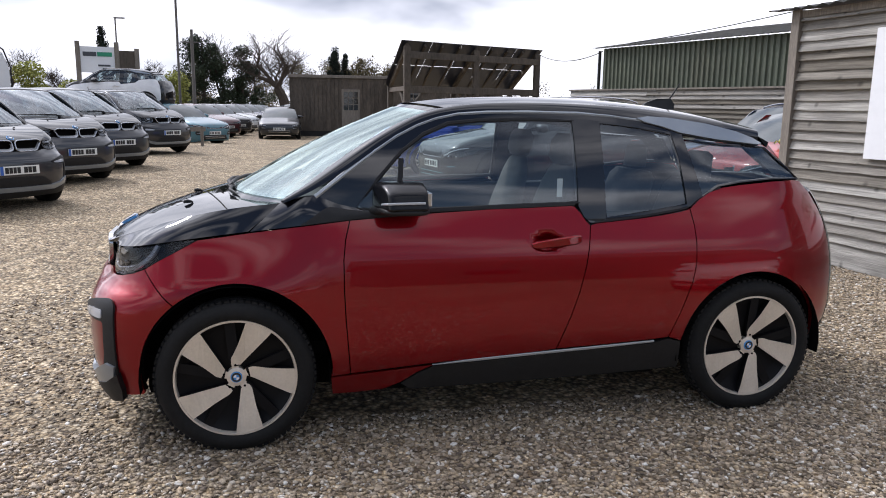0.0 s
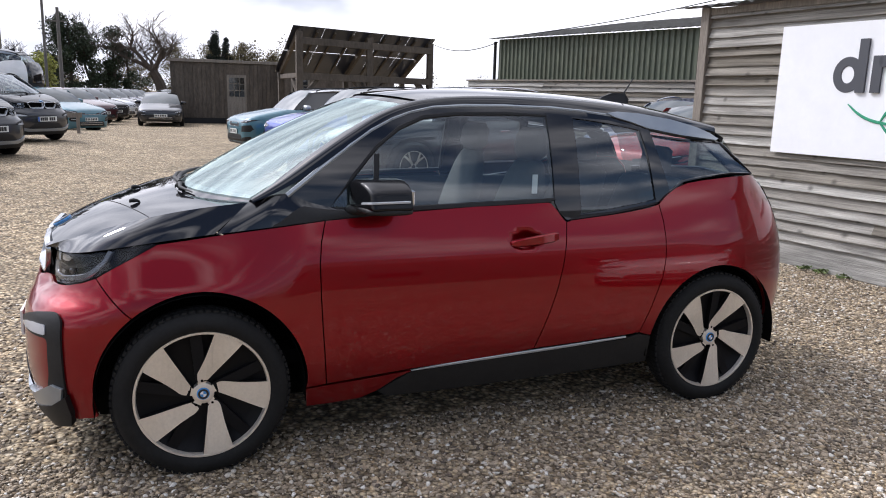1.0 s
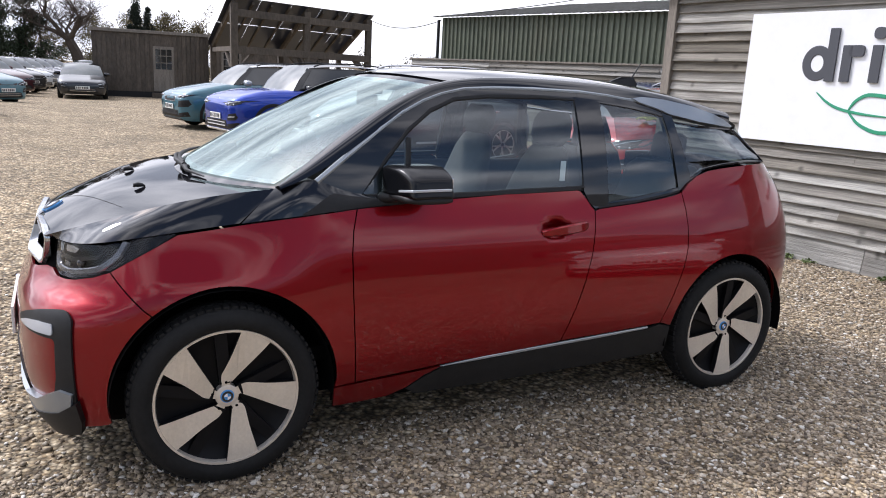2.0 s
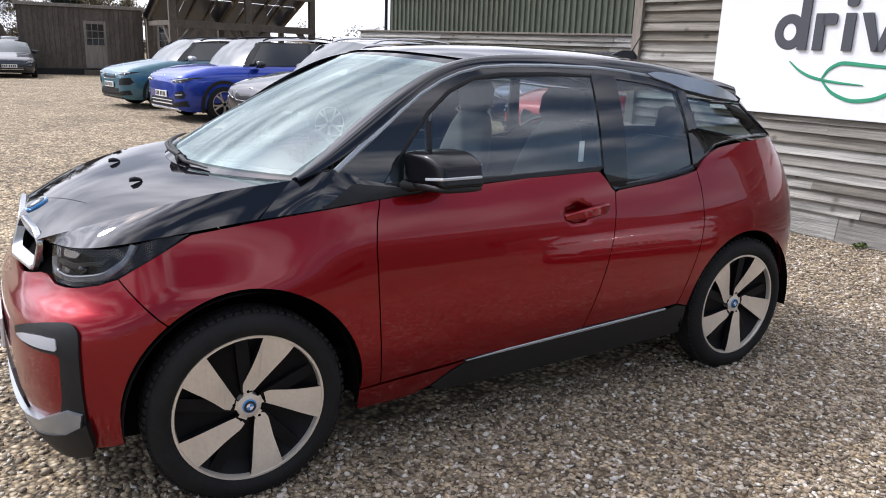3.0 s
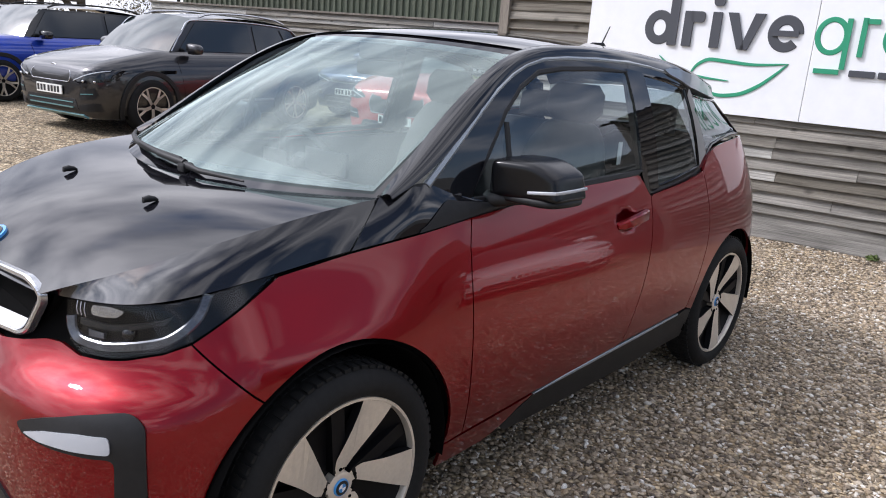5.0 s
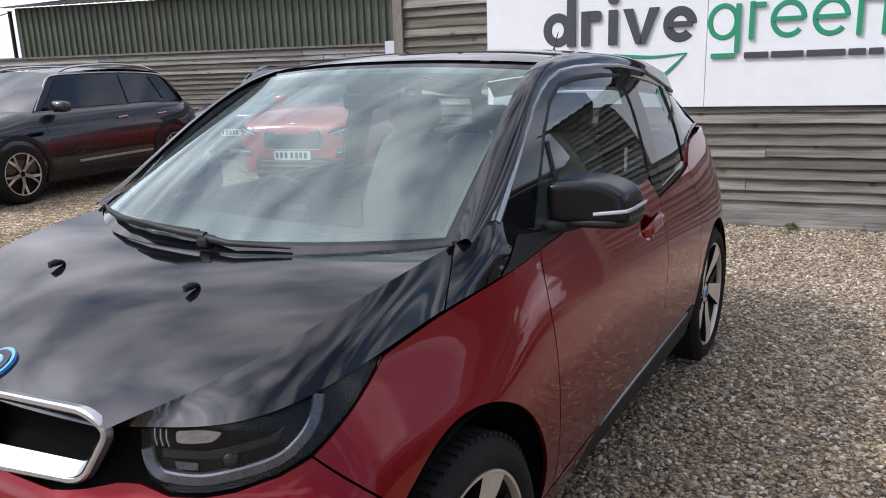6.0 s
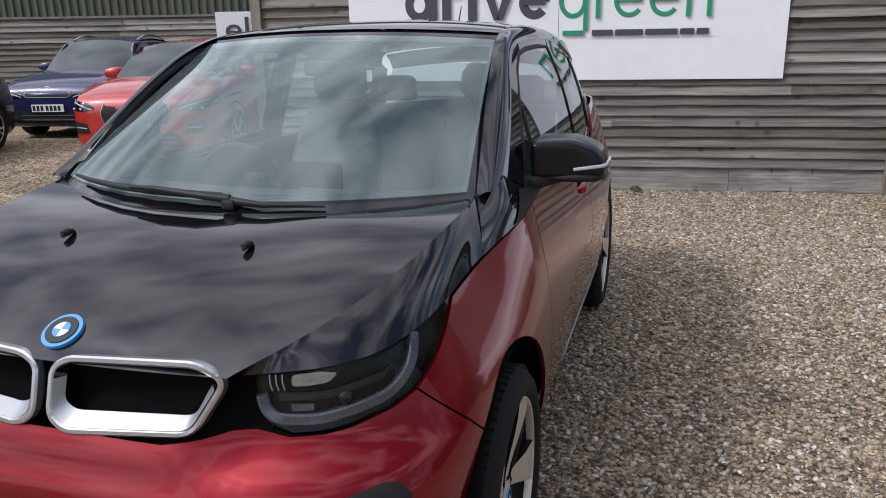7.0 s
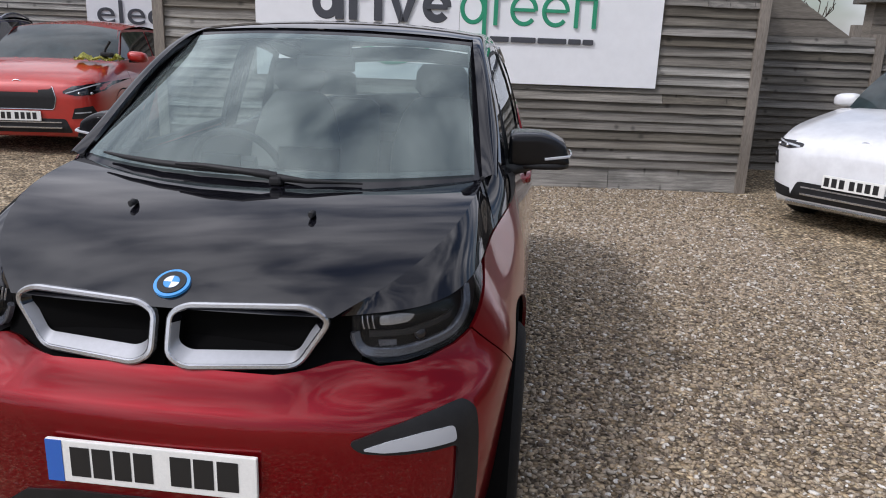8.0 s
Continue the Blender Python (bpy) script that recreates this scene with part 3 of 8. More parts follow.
# ---- ground ----
def ground_z(x, y):
    """Level round the red car, rising gently under the row of parked hatchbacks."""
    row = pchip([(2.5, 0.0), (4.5, 0.05), (6.6, 0.12), (9.4, 0.18), (12.0, 0.22), (16.0, 0.26), (22.0, 0.20), (28.0, 0.0)])(min(28.0, max(2.5, y)))
    lane = 0.12 * smoothstep(3.0, 7.5, y) * smoothstep(30.0, 20.0, y) * smoothstep(-30.0, -20.0, x) * smoothstep(30.0, 20.0, x)
    return lane + max(0.0, row - lane) * smoothstep(-1.6, -3.4, x) * smoothstep(-14.0, -9.0, x)


bm = bmesh.new()
xs = [-900, -300, -100, -45] + [-30 + 3 * i for i in range(6)] + [-13.5 + 0.5 * i for i in range(27)] + [1.5 + 3 * i for i in range(14)] + [60, 100, 300, 900]
ys = [-900, -300, -100, -30] + [-20 + 3 * i for i in range(7)] + [1 + i for i in range(29)] + [32 + 3 * i for i in range(13)] + [85, 120, 300, 900]
vv = [[bm.verts.new((x, y, ground_z(x, y))) for y in ys] for x in xs]
for i in range(len(xs) - 1):
    for j in range(len(ys) - 1):
        bm.faces.new((vv[i][j], vv[i + 1][j], vv[i + 1][j + 1], vv[i][j + 1]))
for f in bm.faces:
    f.smooth = True
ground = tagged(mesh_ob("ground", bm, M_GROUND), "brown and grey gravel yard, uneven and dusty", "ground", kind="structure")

# ---- boarded wall with the sign ----
WALL_A, WALL_B = Vector((4.33, 3.05, 0)), Vector((5.11, -3.13, 0))


def wall_frame(a, b):
    """Along the wall is x, out of its face is -y, up is z."""
    d = (b - a).normalized()
    return Matrix(((d.x, -d.y, 0, a.x), (d.y, d.x, 0, a.y), (0, 0, 1, a.z), (0, 0, 0, 1))), (b - a).length


plank_mesh = []


def board_wall(name, a, b, height, pitch, label, base_h=0.0, seed=1, lens=(1.6, 3.2), thick=0.12, wood=None):
    """A wall of overlapping boards, each board a piece of its own; its outer face is towards -y of its frame."""
    m, length = wall_frame(a, b)
    rng = random.Random(seed)
    bm = box_bm((0, 0.02, 0), (length, 0.02 + thick, height))
    wall = tagged(mesh_ob(name, bm, M_WOODDK), label, "wall", kind="structure")
    wall.matrix_world = m
    if not plank_mesh:
        shapes = random.Random(77)
        for kind in range(7):
            # a feather-edged board of unit length and height, its lower edge wavering and its face cupped
            bm = bmesh.new()
            rows = []
            sway = shapes.uniform(-0.05, 0.05)
            for i in range(13):
                t = i / 12
                low = shapes.uniform(-0.035, 0.035) + sway * math.sin(math.pi * t)
                out = 1 + shapes.uniform(-0.10, 0.12) + 0.18 * abs(2 * t - 1) ** 6 * shapes.random()
                sec = [(0.0, low), (-out, low), (-out, low + 0.05), (-0.62 * out, 0.5), (-0.22, 1.04), (0.0, 1.04)]
                rows.append([bm.verts.new((t, y, z)) for y, z in sec])
            for p, q in zip(rows, rows[1:]):
                for k in range(6):
                    bm.faces.new((p[k], q[k], q[(k + 1) % 6], p[(k + 1) % 6]))
            bm.faces.new(rows[0][::-1])
            bm.faces.new(rows[-1])
            bmesh.ops.recalc_face_normals(bm, faces=bm.faces[:])
            me = bpy.data.meshes.new("board")
            bm.to_mesh(me)
            bm.free()
            me.materials.append(M_WOOD)
            plank_mesh.append(me)
    z = base_h
    if base_h:
        x = 0
        while x < length - 0.05:
            l = min(2.4, length - x)
            ob = new("gravel_board", plank_mesh[0])
            ob.parent = wall
            if wood is not None:
                ob.material_slots[0].link = "OBJECT"
                ob.material_slots[0].material = wood
            ob.matrix_basis = pose(x + 0.003, 0.012, 0.0) @ Matrix.Diagonal((l - 0.006, 0.040, base_h, 1))
            x += l
    while z < height - 0.02:
        h = min(pitch, height - z)
        x = 0.0
        first = True
        while x < length - 0.02:
            l = rng.uniform(*lens) * (rng.uniform(0.65, 1.0) if first else 1.0)
            first = False
            if length - x - l < 0.5:
                l = length - x
            ob = new("board", rng.choice(plank_mesh))
            ob.parent = wall
            if wood is not None and not (wood is M_WOODMID and x < 0.36 * length):
                ob.material_slots[0].link = "OBJECT"
                ob.material_slots[0].material = wood
            ob.matrix_basis = pose(x + 0.002, 0.02 + rng.uniform(-0.003, 0.003), z + rng.uniform(-0.004, 0.004), rng.uniform(-0.8, 0.8), 0, 0) @ Matrix.Diagonal((l - 0.005, 0.044 + rng.uniform(-0.006, 0.010), h * 1.08, 1))
            x += l
        z += pitch
    return wall, m, length


wall_main, WM, WL = board_wall("wall_east", WALL_A, WALL_B, 2.52, 0.101, "weathered grey overlapping timber boards on a yard wall", 0.24, 3, (2.6, 4.6), 0.12, M_WOODMID)
for u in (-0.04, WL + 0.04):
    bm = box_bm((u - 0.055, -0.06, 0), (u + 0.055, 0.12, 2.58), 0.006)
    p = part("corner_post", bm, M_POST, wall_main)
bm = bmesh.new()
n = 160
rows = []
for i in range(n + 1):
    u = -0.35 + (WL + 0.7) * i / n
    w = 0.014 * math.sin(i * 2 * math.pi / 4)
    rows.append([bm.verts.new((u, -0.16, 2.585 + w)), bm.verts.new((u, 1.9, 2.85 + w))])
for a, b in zip(rows, rows[1:]):
    bm.faces.new((a[0], b[0], b[1], a[1]))
bmesh.ops.solidify(bm, geom=bm.faces[:], thickness=0.012)
r = part("roof_sheet", bm, M_ROOFST, wall_main, "rusty corrugated roof edge", smooth=60)
part("fascia", box_bm((0, -0.03, 2.50), (WL, 0.02, 2.57)), M_POST, wall_main)

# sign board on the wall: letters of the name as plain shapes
sign = thing("sign_board", "large white sign with grey and green shapes on boards", "sign", m=WM)
S0, S1, SZ0, SZ1 = 0.972, 5.205, 1.105, 2.314
mid = (S0 + S1) / 2
for u0, u1 in ((S0, mid - 0.002), (mid + 0.002, S1)):
    part("sign_panel", box_bm((u0, -0.055, SZ0), (u1, -0.035, SZ1), 0.002), M_BOARD, sign)


def blob(name, u0, z0, w, h, mat, r=0.4):
    k = min(w, h) * r
    bm = flat_shape(round_poly([(u0, z0), (u0 + w, z0), (u0 + w, z0 + h), (u0, z0 + h)], k, 5), 0.022, pose(0, -0.055, 0))
    part(name, bm, mat, sign)


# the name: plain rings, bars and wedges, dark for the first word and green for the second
def ring_shape(u, z, w, h, t, mat, opening=False):
    a1 = 320 if opening else 360
    pts = [(u + w / 2 + (w - t) / 2 * math.cos(radians(a1 * i / 28)), -0.062, z + h / 2 + (h - t) / 2 * math.sin(radians(a1 * i / 28))) for i in range(29 if opening else 28)]
    ribbon("letter_ring", pts, t, 0.022, mat, sign, lambda p: (0, -1, 0), closed=not opening)


def bar_shape(u, z, w, h, mat, r=0.08):
    blob("letter_bar", u, z, w, h, mat, r)


BZ, XH = 1.69, 0.32
ring_shape(1.56, BZ, 0.29, XH, 0.085, M_SIGNDK)
bar_shape(1.80, BZ, 0.085, 0.47, M_SIGNDK)
bar_shape(1.94, BZ, 0.085, XH, M_SIGNDK)
blob("letter_dot", 2.00, BZ + XH - 0.10, 0.13, 0.10, M_SIGNDK, 0.35)
bar_shape(2.20, BZ, 0.085, XH, M_SIGNDK)
blob("letter_dot", 2.193, BZ + XH + 0.05, 0.10, 0.10, M_SIGNDK, 0.48)
for sgn in (-1, 1):
    c = 2.50
    bm = flat_shape([(c + sgn * 0.165, BZ + XH), (c + sgn * 0.075, BZ + XH), (c - sgn * 0.02, BZ), (c + sgn * 0.045, BZ)], 0.022, pose(0, -0.055, 0))
    part("letter_wedge", bm, M_SIGNDK, sign)
ring_shape(2.70, BZ, 0.30, XH, 0.085, M_SIGNDK, True)
bar_shape(2.74, BZ + 0.135, 0.22, 0.05, M_SIGNDK)
ring_shape(3.09, BZ, 0.27, XH, 0.045, M_SIGNGR)
bar_shape(3.325, BZ - 0.11, 0.042, XH + 0.10, M_SIGNGR)
bar_shape(3.13, BZ - 0.155, 0.20, 0.042, M_SIGNGR)
bar_shape(3.44, BZ, 0.042, XH, M_SIGNGR)
bar_shape(3.47, BZ + XH - 0.05, 0.10, 0.042, M_SIGNGR)
for u in (3.61, 3.94):
    ring_shape(u, BZ, 0.29, XH, 0.045, M_SIGNGR, True)
    bar_shape(u + 0.03, BZ + 0.145, 0.23, 0.035, M_SIGNGR)
for u in (4.28, 4.468):
    bar_shape(u, BZ, 0.042, XH - 0.03, M_SIGNGR)
bar_shape(4.29, BZ + XH - 0.045, 0.215, 0.042, M_SIGNGR, 0.4)
# the web address: a dark bar a word
part("address_strip", box_bm((3.38, -0.0575, 1.500), (4.60, -0.0545, 1.610)), M_BOARD, sign)
u = 3.41
for w in (0.20, 0.26, 0.30, 0.13, 0.11):
    blob("address_bar", u, 1.525, w, 0.055, M_SIGNDK, 0.2)
    u += w + 0.022


# the leaf: two green strokes meeting in a point, with a stalk
def stroke(pts, w):
    c = [pchip([(i, q[k]) for i, q in enumerate(pts)]) for k in range(2)]
    n = 24
    t = [(len(pts) - 1) * i / n for i in range(n + 1)]
    ribbon("leaf_stroke", [(c[0](i), -0.064, c[1](i)) for i in t], [w * (0.25 + 0.75 * math.sin(math.pi * min(1, max(0, k / n))) ** 0.6) for k in range(n + 1)], 0.012, M_SIGNGR, sign, lambda p: (0, -1, 0))


stroke([(1.745, 1.590), (1.84, 1.515), (1.95, 1.462), (2.06, 1.436), (2.24, 1.415), (2.43, 1.405)], 0.026)
stroke([(2.06, 1.437), (2.12, 1.530), (2.24, 1.588), (2.40, 1.578), (2.62, 1.566), (2.92, 1.592)], 0.034)
stroke([(2.06, 1.437), (2.18, 1.325), (2.36, 1.268), (2.52, 1.290), (2.68, 1.370), (2.80, 1.470), (2.92, 1.594)], 0.036)

# ---- the red hatchback: nose towards -x, its near side towards -y ----
PLAN_PTS = [(-1.992, 0.0), (-1.986, 0.22), (-1.965, 0.44), (-1.912, 0.61), (-1.835, 0.724), (-1.71, 0.797), (-1.50, 0.836), (-1.25, 0.852),
            (-0.85, 0.862), (-0.3, 0.862), (0.4, 0.864), (1.0, 0.866), (1.35, 0.857), (1.60, 0.820), (1.78, 0.746), (1.895, 0.62), (1.96, 0.36), (1.985, 0.0)]
_len = [0.0]
for _p, _q in zip(PLAN_PTS, PLAN_PTS[1:]):
    _len.append(_len[-1] + math.dist(_p, _q))
A_END = _len[-1]
_round = [(-a, p[0], -p[1]) for a, p in list(zip(_len, PLAN_PTS))[5:0:-1]] + [(a, *p) for a, p in zip(_len, PLAN_PTS)] + [(2 * A_END - a, p[0], -p[1]) for a, p in list(zip(_len, PLAN_PTS))[-2:-6:-1]]
plan_x = smoothed([(a, x) for a, x, y in _round], 0.05)
plan_y = smoothed([(a, y) for a, x, y in _round], 0.05)

side_in = smoothed([(0.15, 0.10), (0.22, 0.066), (0.30, 0.040), (0.40, 0.016), (0.50, 0.004), (0.62, 0.0), (0.72, 0.004), (0.80, 0.013), (0.86, 0.024), (0.92, 0.040), (1.0, 0.064), (1.1, 0.096), (1.2, 0.135)], 0.035)
front_in = smoothed([(0.15, 0.12), (0.22, 0.06), (0.30, 0.025), (0.40, 0.004), (0.50, 0.0), (0.60, 0.003), (0.66, 0.013), (0.70, 0.036), (0.735, 0.080), (0.765, 0.108), (0.82, 0.124), (0.90, 0.136), (1.0, 0.19)], 0.014)
shoulder_in = smoothed([(0.5, 0.0), (0.60, 0.0), (0.70, 0.0), (0.74, 0.004), (0.826, 0.036), (0.91, 0.060), (0.951, 0.066), (1.05, 0.070)], 0.025)
rear_in = smoothed([(0.15, 0.16), (0.25, 0.09), (0.40, 0.03), (0.54, 0.005), (0.7, 0.008), (0.85, 0.03), (1.02, 0.09), (1.12, 0.15), (1.2, 0.22)], 0.035)


def skin(a, z, off=0.0, dent=True):
    """The lower body: a runs round the plan from the nose (0) to the tail, positive on the near side; z is height.
    dent: with the scoop behind the door handle."""
    sg = -1 if a >= 0 else 1
    a = abs(a)
    e = 0.01
    x, y = plan_x(a), plan_y(a)
    lo, hi = max(0.0, a - e), min(A_END, a + e)
    tx, ty = plan_x(hi) - plan_x(lo), plan_y(hi) - plan_y(lo)
    if a < e:
        tx = 0.0
    k = math.hypot(tx, ty)
    nx, ny = -ty / k, tx / k
    wf, wr = softstep(-1.46, -1.92, x), softstep(1.42, 1.92, x)
    d = side_in(z)
    d = d + (front_in(z) - d) * wf + (rear_in(z) - d) * wr
    if z > 0.62:
        d += shoulder_in(z) * softstep(-0.75, -1.48, x) * (1 - wf) - 0.042 * softstep(0.52, 0.26, y) * wf * softstep(0.68, 0.77, z) * softstep(0.87, 0.78, z)
    if dent and abs(x - 0.150) < 0.1:
        d += 0.026 * max(0.0, 1 - ((x - 0.150) / 0.090) ** 2 - ((z - 0.918) / 0.048) ** 2) ** 1.5
    d -= off
    return x - nx * d, sg * (y - ny * d), z


def a_at(x=None, y=None):
    """The plan's running length where it passes x (along the flank) or half-width y (round the nose)."""
    lo, hi = (0.0, A_END) if x is not None else (0.0, 2.2)
    for _ in range(40):
        m = (lo + hi) / 2
        if (plan_x(m) < x) if x is not None else (plan_y(m) < y):
            lo = m
        else:
            hi = m
    return (lo + hi) / 2


def flank(pts, side=1):
    """An outline in x and height on the flank, as the skin's coordinates."""
    return [(side * a_at(x=x), z) for x, z in pts]


def house_y(x, z):
    return 0.792 - (z - 1.0) * 0.30 - 0.026 * ((x - 0.2) / 1.1) ** 2 - 0.10 * max(0.0, z - 1.36) ** 1.3 + 0.018 * math.sin(math.pi * min(1, max(0, (z - 1.0) / 0.5))) - 0.25 * max(0.0, x - 0.75) ** 2 * (0.3 + 0.7 * softstep(1.15, 1.42, z))


ROOF_Y = smoothed([(-1.075, 0.690), (-0.95, 0.668), (-0.80, 0.645), (-0.65, 0.620), (-0.50, 0.598), (-0.36, 0.580), (-0.2, 0.566), (0.1, 0.556), (0.5, 0.548), (0.9, 0.538), (1.2, 0.526), (1.42, 0.515), (1.5, 0.51)], 0.06)
ROOF_E = smoothed([(-1.075, 1.104), (-0.95, 1.196), (-0.80, 1.302), (-0.65, 1.398), (-0.50, 1.476), (-0.36, 1.526), (-0.2, 1.553), (0.1, 1.566), (0.5, 1.560), (0.9, 1.528), (1.2, 1.482), (1.42, 1.440), (1.5, 1.424)], 0.06)
ROOF_C = smoothed([(-0.45, 1.548), (-0.30, 1.574), (-0.1, 1.592), (0.15, 1.600), (0.45, 1.597), (0.75, 1.584), (1.05, 1.552), (1.3, 1.508), (1.50, 1.462)], 0.06)


def house(x, z, side=1):
    """The glasshouse's flank."""
    return x, -side * house_y(x, z), z


def arc(cx, cz, r, a0, a1, n=22, rz=None):
    rz = rz or r
    return [(cx + r * math.cos(radians(a0 + (a1 - a0) * i / n)), cz + rz * math.sin(radians(a0 + (a1 - a0) * i / n))) for i in range(n + 1)]



def make_hero():
    car = thing("hatchback_car", "glossy red and black electric hatchback parked on gravel", "car")
    shell = []

    def panel(name, poly, mat, gap=0.0025, label="", lift=0.0, backing=True, cell=0.04, flange=0.012):
        ob = surface_patch(name, poly, skin, mat, car, cell=cell, gap=gap, lift=lift, label=label, flange=flange)
        if backing:
            shell.append(poly)
        return ob

    wing_top = [(-1.445, 0.950), (-1.33, 0.964), (-1.218, 0.980), (-1.05, 1.002), (-0.90, 1.020), (-0.775, 1.034)]
    door_front = [(-0.775, 1.034), (-0.797, 0.95), (-0.808, 0.86), (-0.808, 0.72), (-0.803, 0.60), (-0.792, 0.45), (-0.782, 0.328)]
    door_rear = [(0.372, 0.992), (0.362, 0.90), (0.344, 0.807), (0.310, 0.68), (0.270, 0.560), (0.236, 0.47), (0.208, 0.396)]
    rear_edge = [(0.903, 1.060), (0.920, 0.98), (0.926, 0.902), (0.922, 0.80), (0.902, 0.704), (0.850, 0.56), (0.795, 0.425)]
    lamp_low = [(-1.525, 0.910), (-1.605, 0.870), (-1.69, 0.826), (-1.765, 0.801)]
    for side in (1, -1):
        F = lambda pts: flank(pts, side)
        # wing
        poly = arc(-1.283, 0.345, 0.418, -18, 128, 30, 0.424)
        poly = [(-0.872, 0.318)] + [p for p in poly if p[1] > 0.32] + [(-1.565, 0.70), (-1.69, 0.824)] + [lamp_low[1], lamp_low[0]] + wing_top + door_front[1:]
        panel("front_wing", F(poly), M_RED)
        # rocker behind the front wheel
        panel("rocker_panel", F([(-0.872, 0.316), (-0.865, 0.222), (-0.75, 0.224), (-0.631, 0.232), (-0.55, 0.262), (-0.47, 0.315), (-0.392, 0.350), (-0.60, 0.334), (-0.782, 0.322)]), M_RED, gap=0.002)
        # front door
        belt_f = [(-0.60, 1.046), (-0.384, 1.060), (-0.1, 1.074), (0.15, 1.083), (0.270, 1.087), (0.300, 1.078), (0.330, 1.045), (0.352, 1.012)]
        door = panel("front_door", F([(-0.392, 0.358), (-0.1, 0.372), (0.135, 0.388)] + door_rear[::-1] + belt_f[::-1] + door_front), M_RED, cell=0.02)
        rd = panel("rear_door", F(rear_edge[::-1] + [(0.843, 1.046), (0.74, 1.031), (0.632, 1.019), (0.50, 1.008), (0.397, 0.999)] + door_rear + [(0.45, 0.405), (0.71, 0.418)]), M_RED)
        # sill and its bright strip
        panel("sill", F([(-0.55, 0.258), (-0.47, 0.308), (-0.392, 0.344), (0.135, 0.370), (0.71, 0.398), (0.795, 0.418), (0.868, 0.40), (0.880, 0.250), (0.40, 0.232), (-0.1, 0.222), (-0.50, 0.222)]), M_TRIM, gap=0.002, lift=0.0)
        st = [skin(side * a_at(x=x), z, 0.004) for x, z in ((-0.40, 0.350), (-0.2, 0.362), (0.1, 0.377), (0.4, 0.391), (0.72, 0.408))]
        ribbon("sill_strip", st, [0.004, 0.013, 0.014, 0.014, 0.010], 0.012, M_GREYPAINT, car, lambda p: (0, -side, 0), "satin grey strip")
        # rear quarter
        poly = arc(1.268, 0.350, 0.402, 172, 2, 30, 0.392)
        poly = [(0.868, 0.402)] + poly[1:-1] + [(1.672, 0.36), (1.80, 0.44), (1.80, 0.80), (1.79, 1.0), (1.74, 1.12), (1.66, 1.182), (1.562, 1.190), (1.40, 1.186), (1.207, 1.172), (1.10, 1.160), (1.021, 1.138), (0.96, 1.105)] + rear_edge
        panel("quarter_panel", F(poly), M_RED)
        panel("rear_bumper_corner", F([(1.664, 0.355), (1.66, 0.22), (1.80, 0.24), (1.90, 0.30), (1.91, 0.62), (1.86, 0.62), (1.80, 0.43)]), M_TRIM)
        # wheel housings
        for cx in (-1.285, 1.268):
            bm = bmesh.new()
            pts = arc(cx, 0.345, 0.412, -8, 188, 24)
            rings = [[bm.verts.new((x, -side * y, z)) for x, z in pts] for y in (0.835, 0.55)]
            for i in range(len(pts) - 1):
                bm.faces.new((rings[0][i], rings[0][i + 1], rings[1][i + 1], rings[1][i]))
            bm.faces.new(rings[1])
            part("wheel_arch_liner", bm, M_DARK, car, smooth=180)
        # door handle: a scooped bowl and a bridging grip
        grip = [skin(side * a_at(x=x), z, o, False) for x, z, o in ((0.075, 0.902, 0.004), (0.095, 0.906, 0.020), (0.15, 0.913, 0.027), (0.22, 0.920, 0.028), (0.285, 0.927, 0.026), (0.318, 0.930, 0.012))]
        ribbon("handle", grip, [0.022, 0.034, 0.040, 0.043, 0.043, 0.034], 0.022, M_RED, door, lambda p: (0, -side, 0.05))
        # glasshouse: panes
        H = lambda x, z: house(x, z, side)
        pane_f = [(-0.750, 1.078), (-0.640, 1.215), (-0.53, 1.335), (-0.42, 1.415), (-0.30, 1.464), (-0.15, 1.480), (0.10, 1.486), (0.322, 1.480), (0.322, 1.097), (0.0, 1.086), (-0.40, 1.074)]
        surface_patch("front_side_window", pane_f, H, M_GLASS, car, cell=0.08, flange=0.004, lift=-0.006).visible_shadow = False
        pane_r = [(0.455, 1.474), (0.66, 1.455), (0.842, 1.422), (0.872, 1.30), (0.910, 1.12), (0.905, 1.076), (0.83, 1.062), (0.64, 1.036), (0.455, 1.022)]
        surface_patch("rear_side_window", pane_r, H, M_PRIVACY, car, cell=0.08, flange=0.004, lift=-0.006).visible_shadow = False
        pane_q = [(0.895, 1.395), (1.10, 1.372), (1.35, 1.358), (1.445, 1.350), (1.53, 1.265), (1.595, 1.194), (1.42, 1.196), (1.22, 1.184), (1.08, 1.166), (0.985, 1.112), (0.955, 1.15)]
        surface_patch("quarter_window", pane_q, H, M_PRIVACY, car, cell=0.08, flange=0.004, lift=-0.006).visible_shadow = False
        out = lambda p: (0.0, -side, 0.3)
        for nm, pn, w in (("window_seal", pane_f, 0.022), ("window_seal", pane_r, 0.024), ("window_seal", pane_q, 0.014)):
            ribbon(nm, [H(x, z) for x, z in pn], w, 0.022, M_BLACK if pn is not pane_f else M_TRIM, car, out, closed=True)
        frame_f = [(-0.935, 1.118), (-0.85, 1.187), (-0.75, 1.262), (-0.65, 1.335), (-0.55, 1.400), (-0.45, 1.450), (-0.36, 1.482), (-0.25, 1.503), (-0.1, 1.512), (0.1, 1.515), (0.338, 1.512), (0.338, 1.470),
                   (0.322, 1.478), (0.10, 1.484), (-0.15, 1.478), (-0.30, 1.460), (-0.42, 1.413), (-0.53, 1.333), (-0.640, 1.213), (-0.750, 1.074), (-0.82, 1.092)]
        surface_patch("window_frame", frame_f, H, M_BLACK, car, cell=0.06, lift=-0.002, flange=0.012)
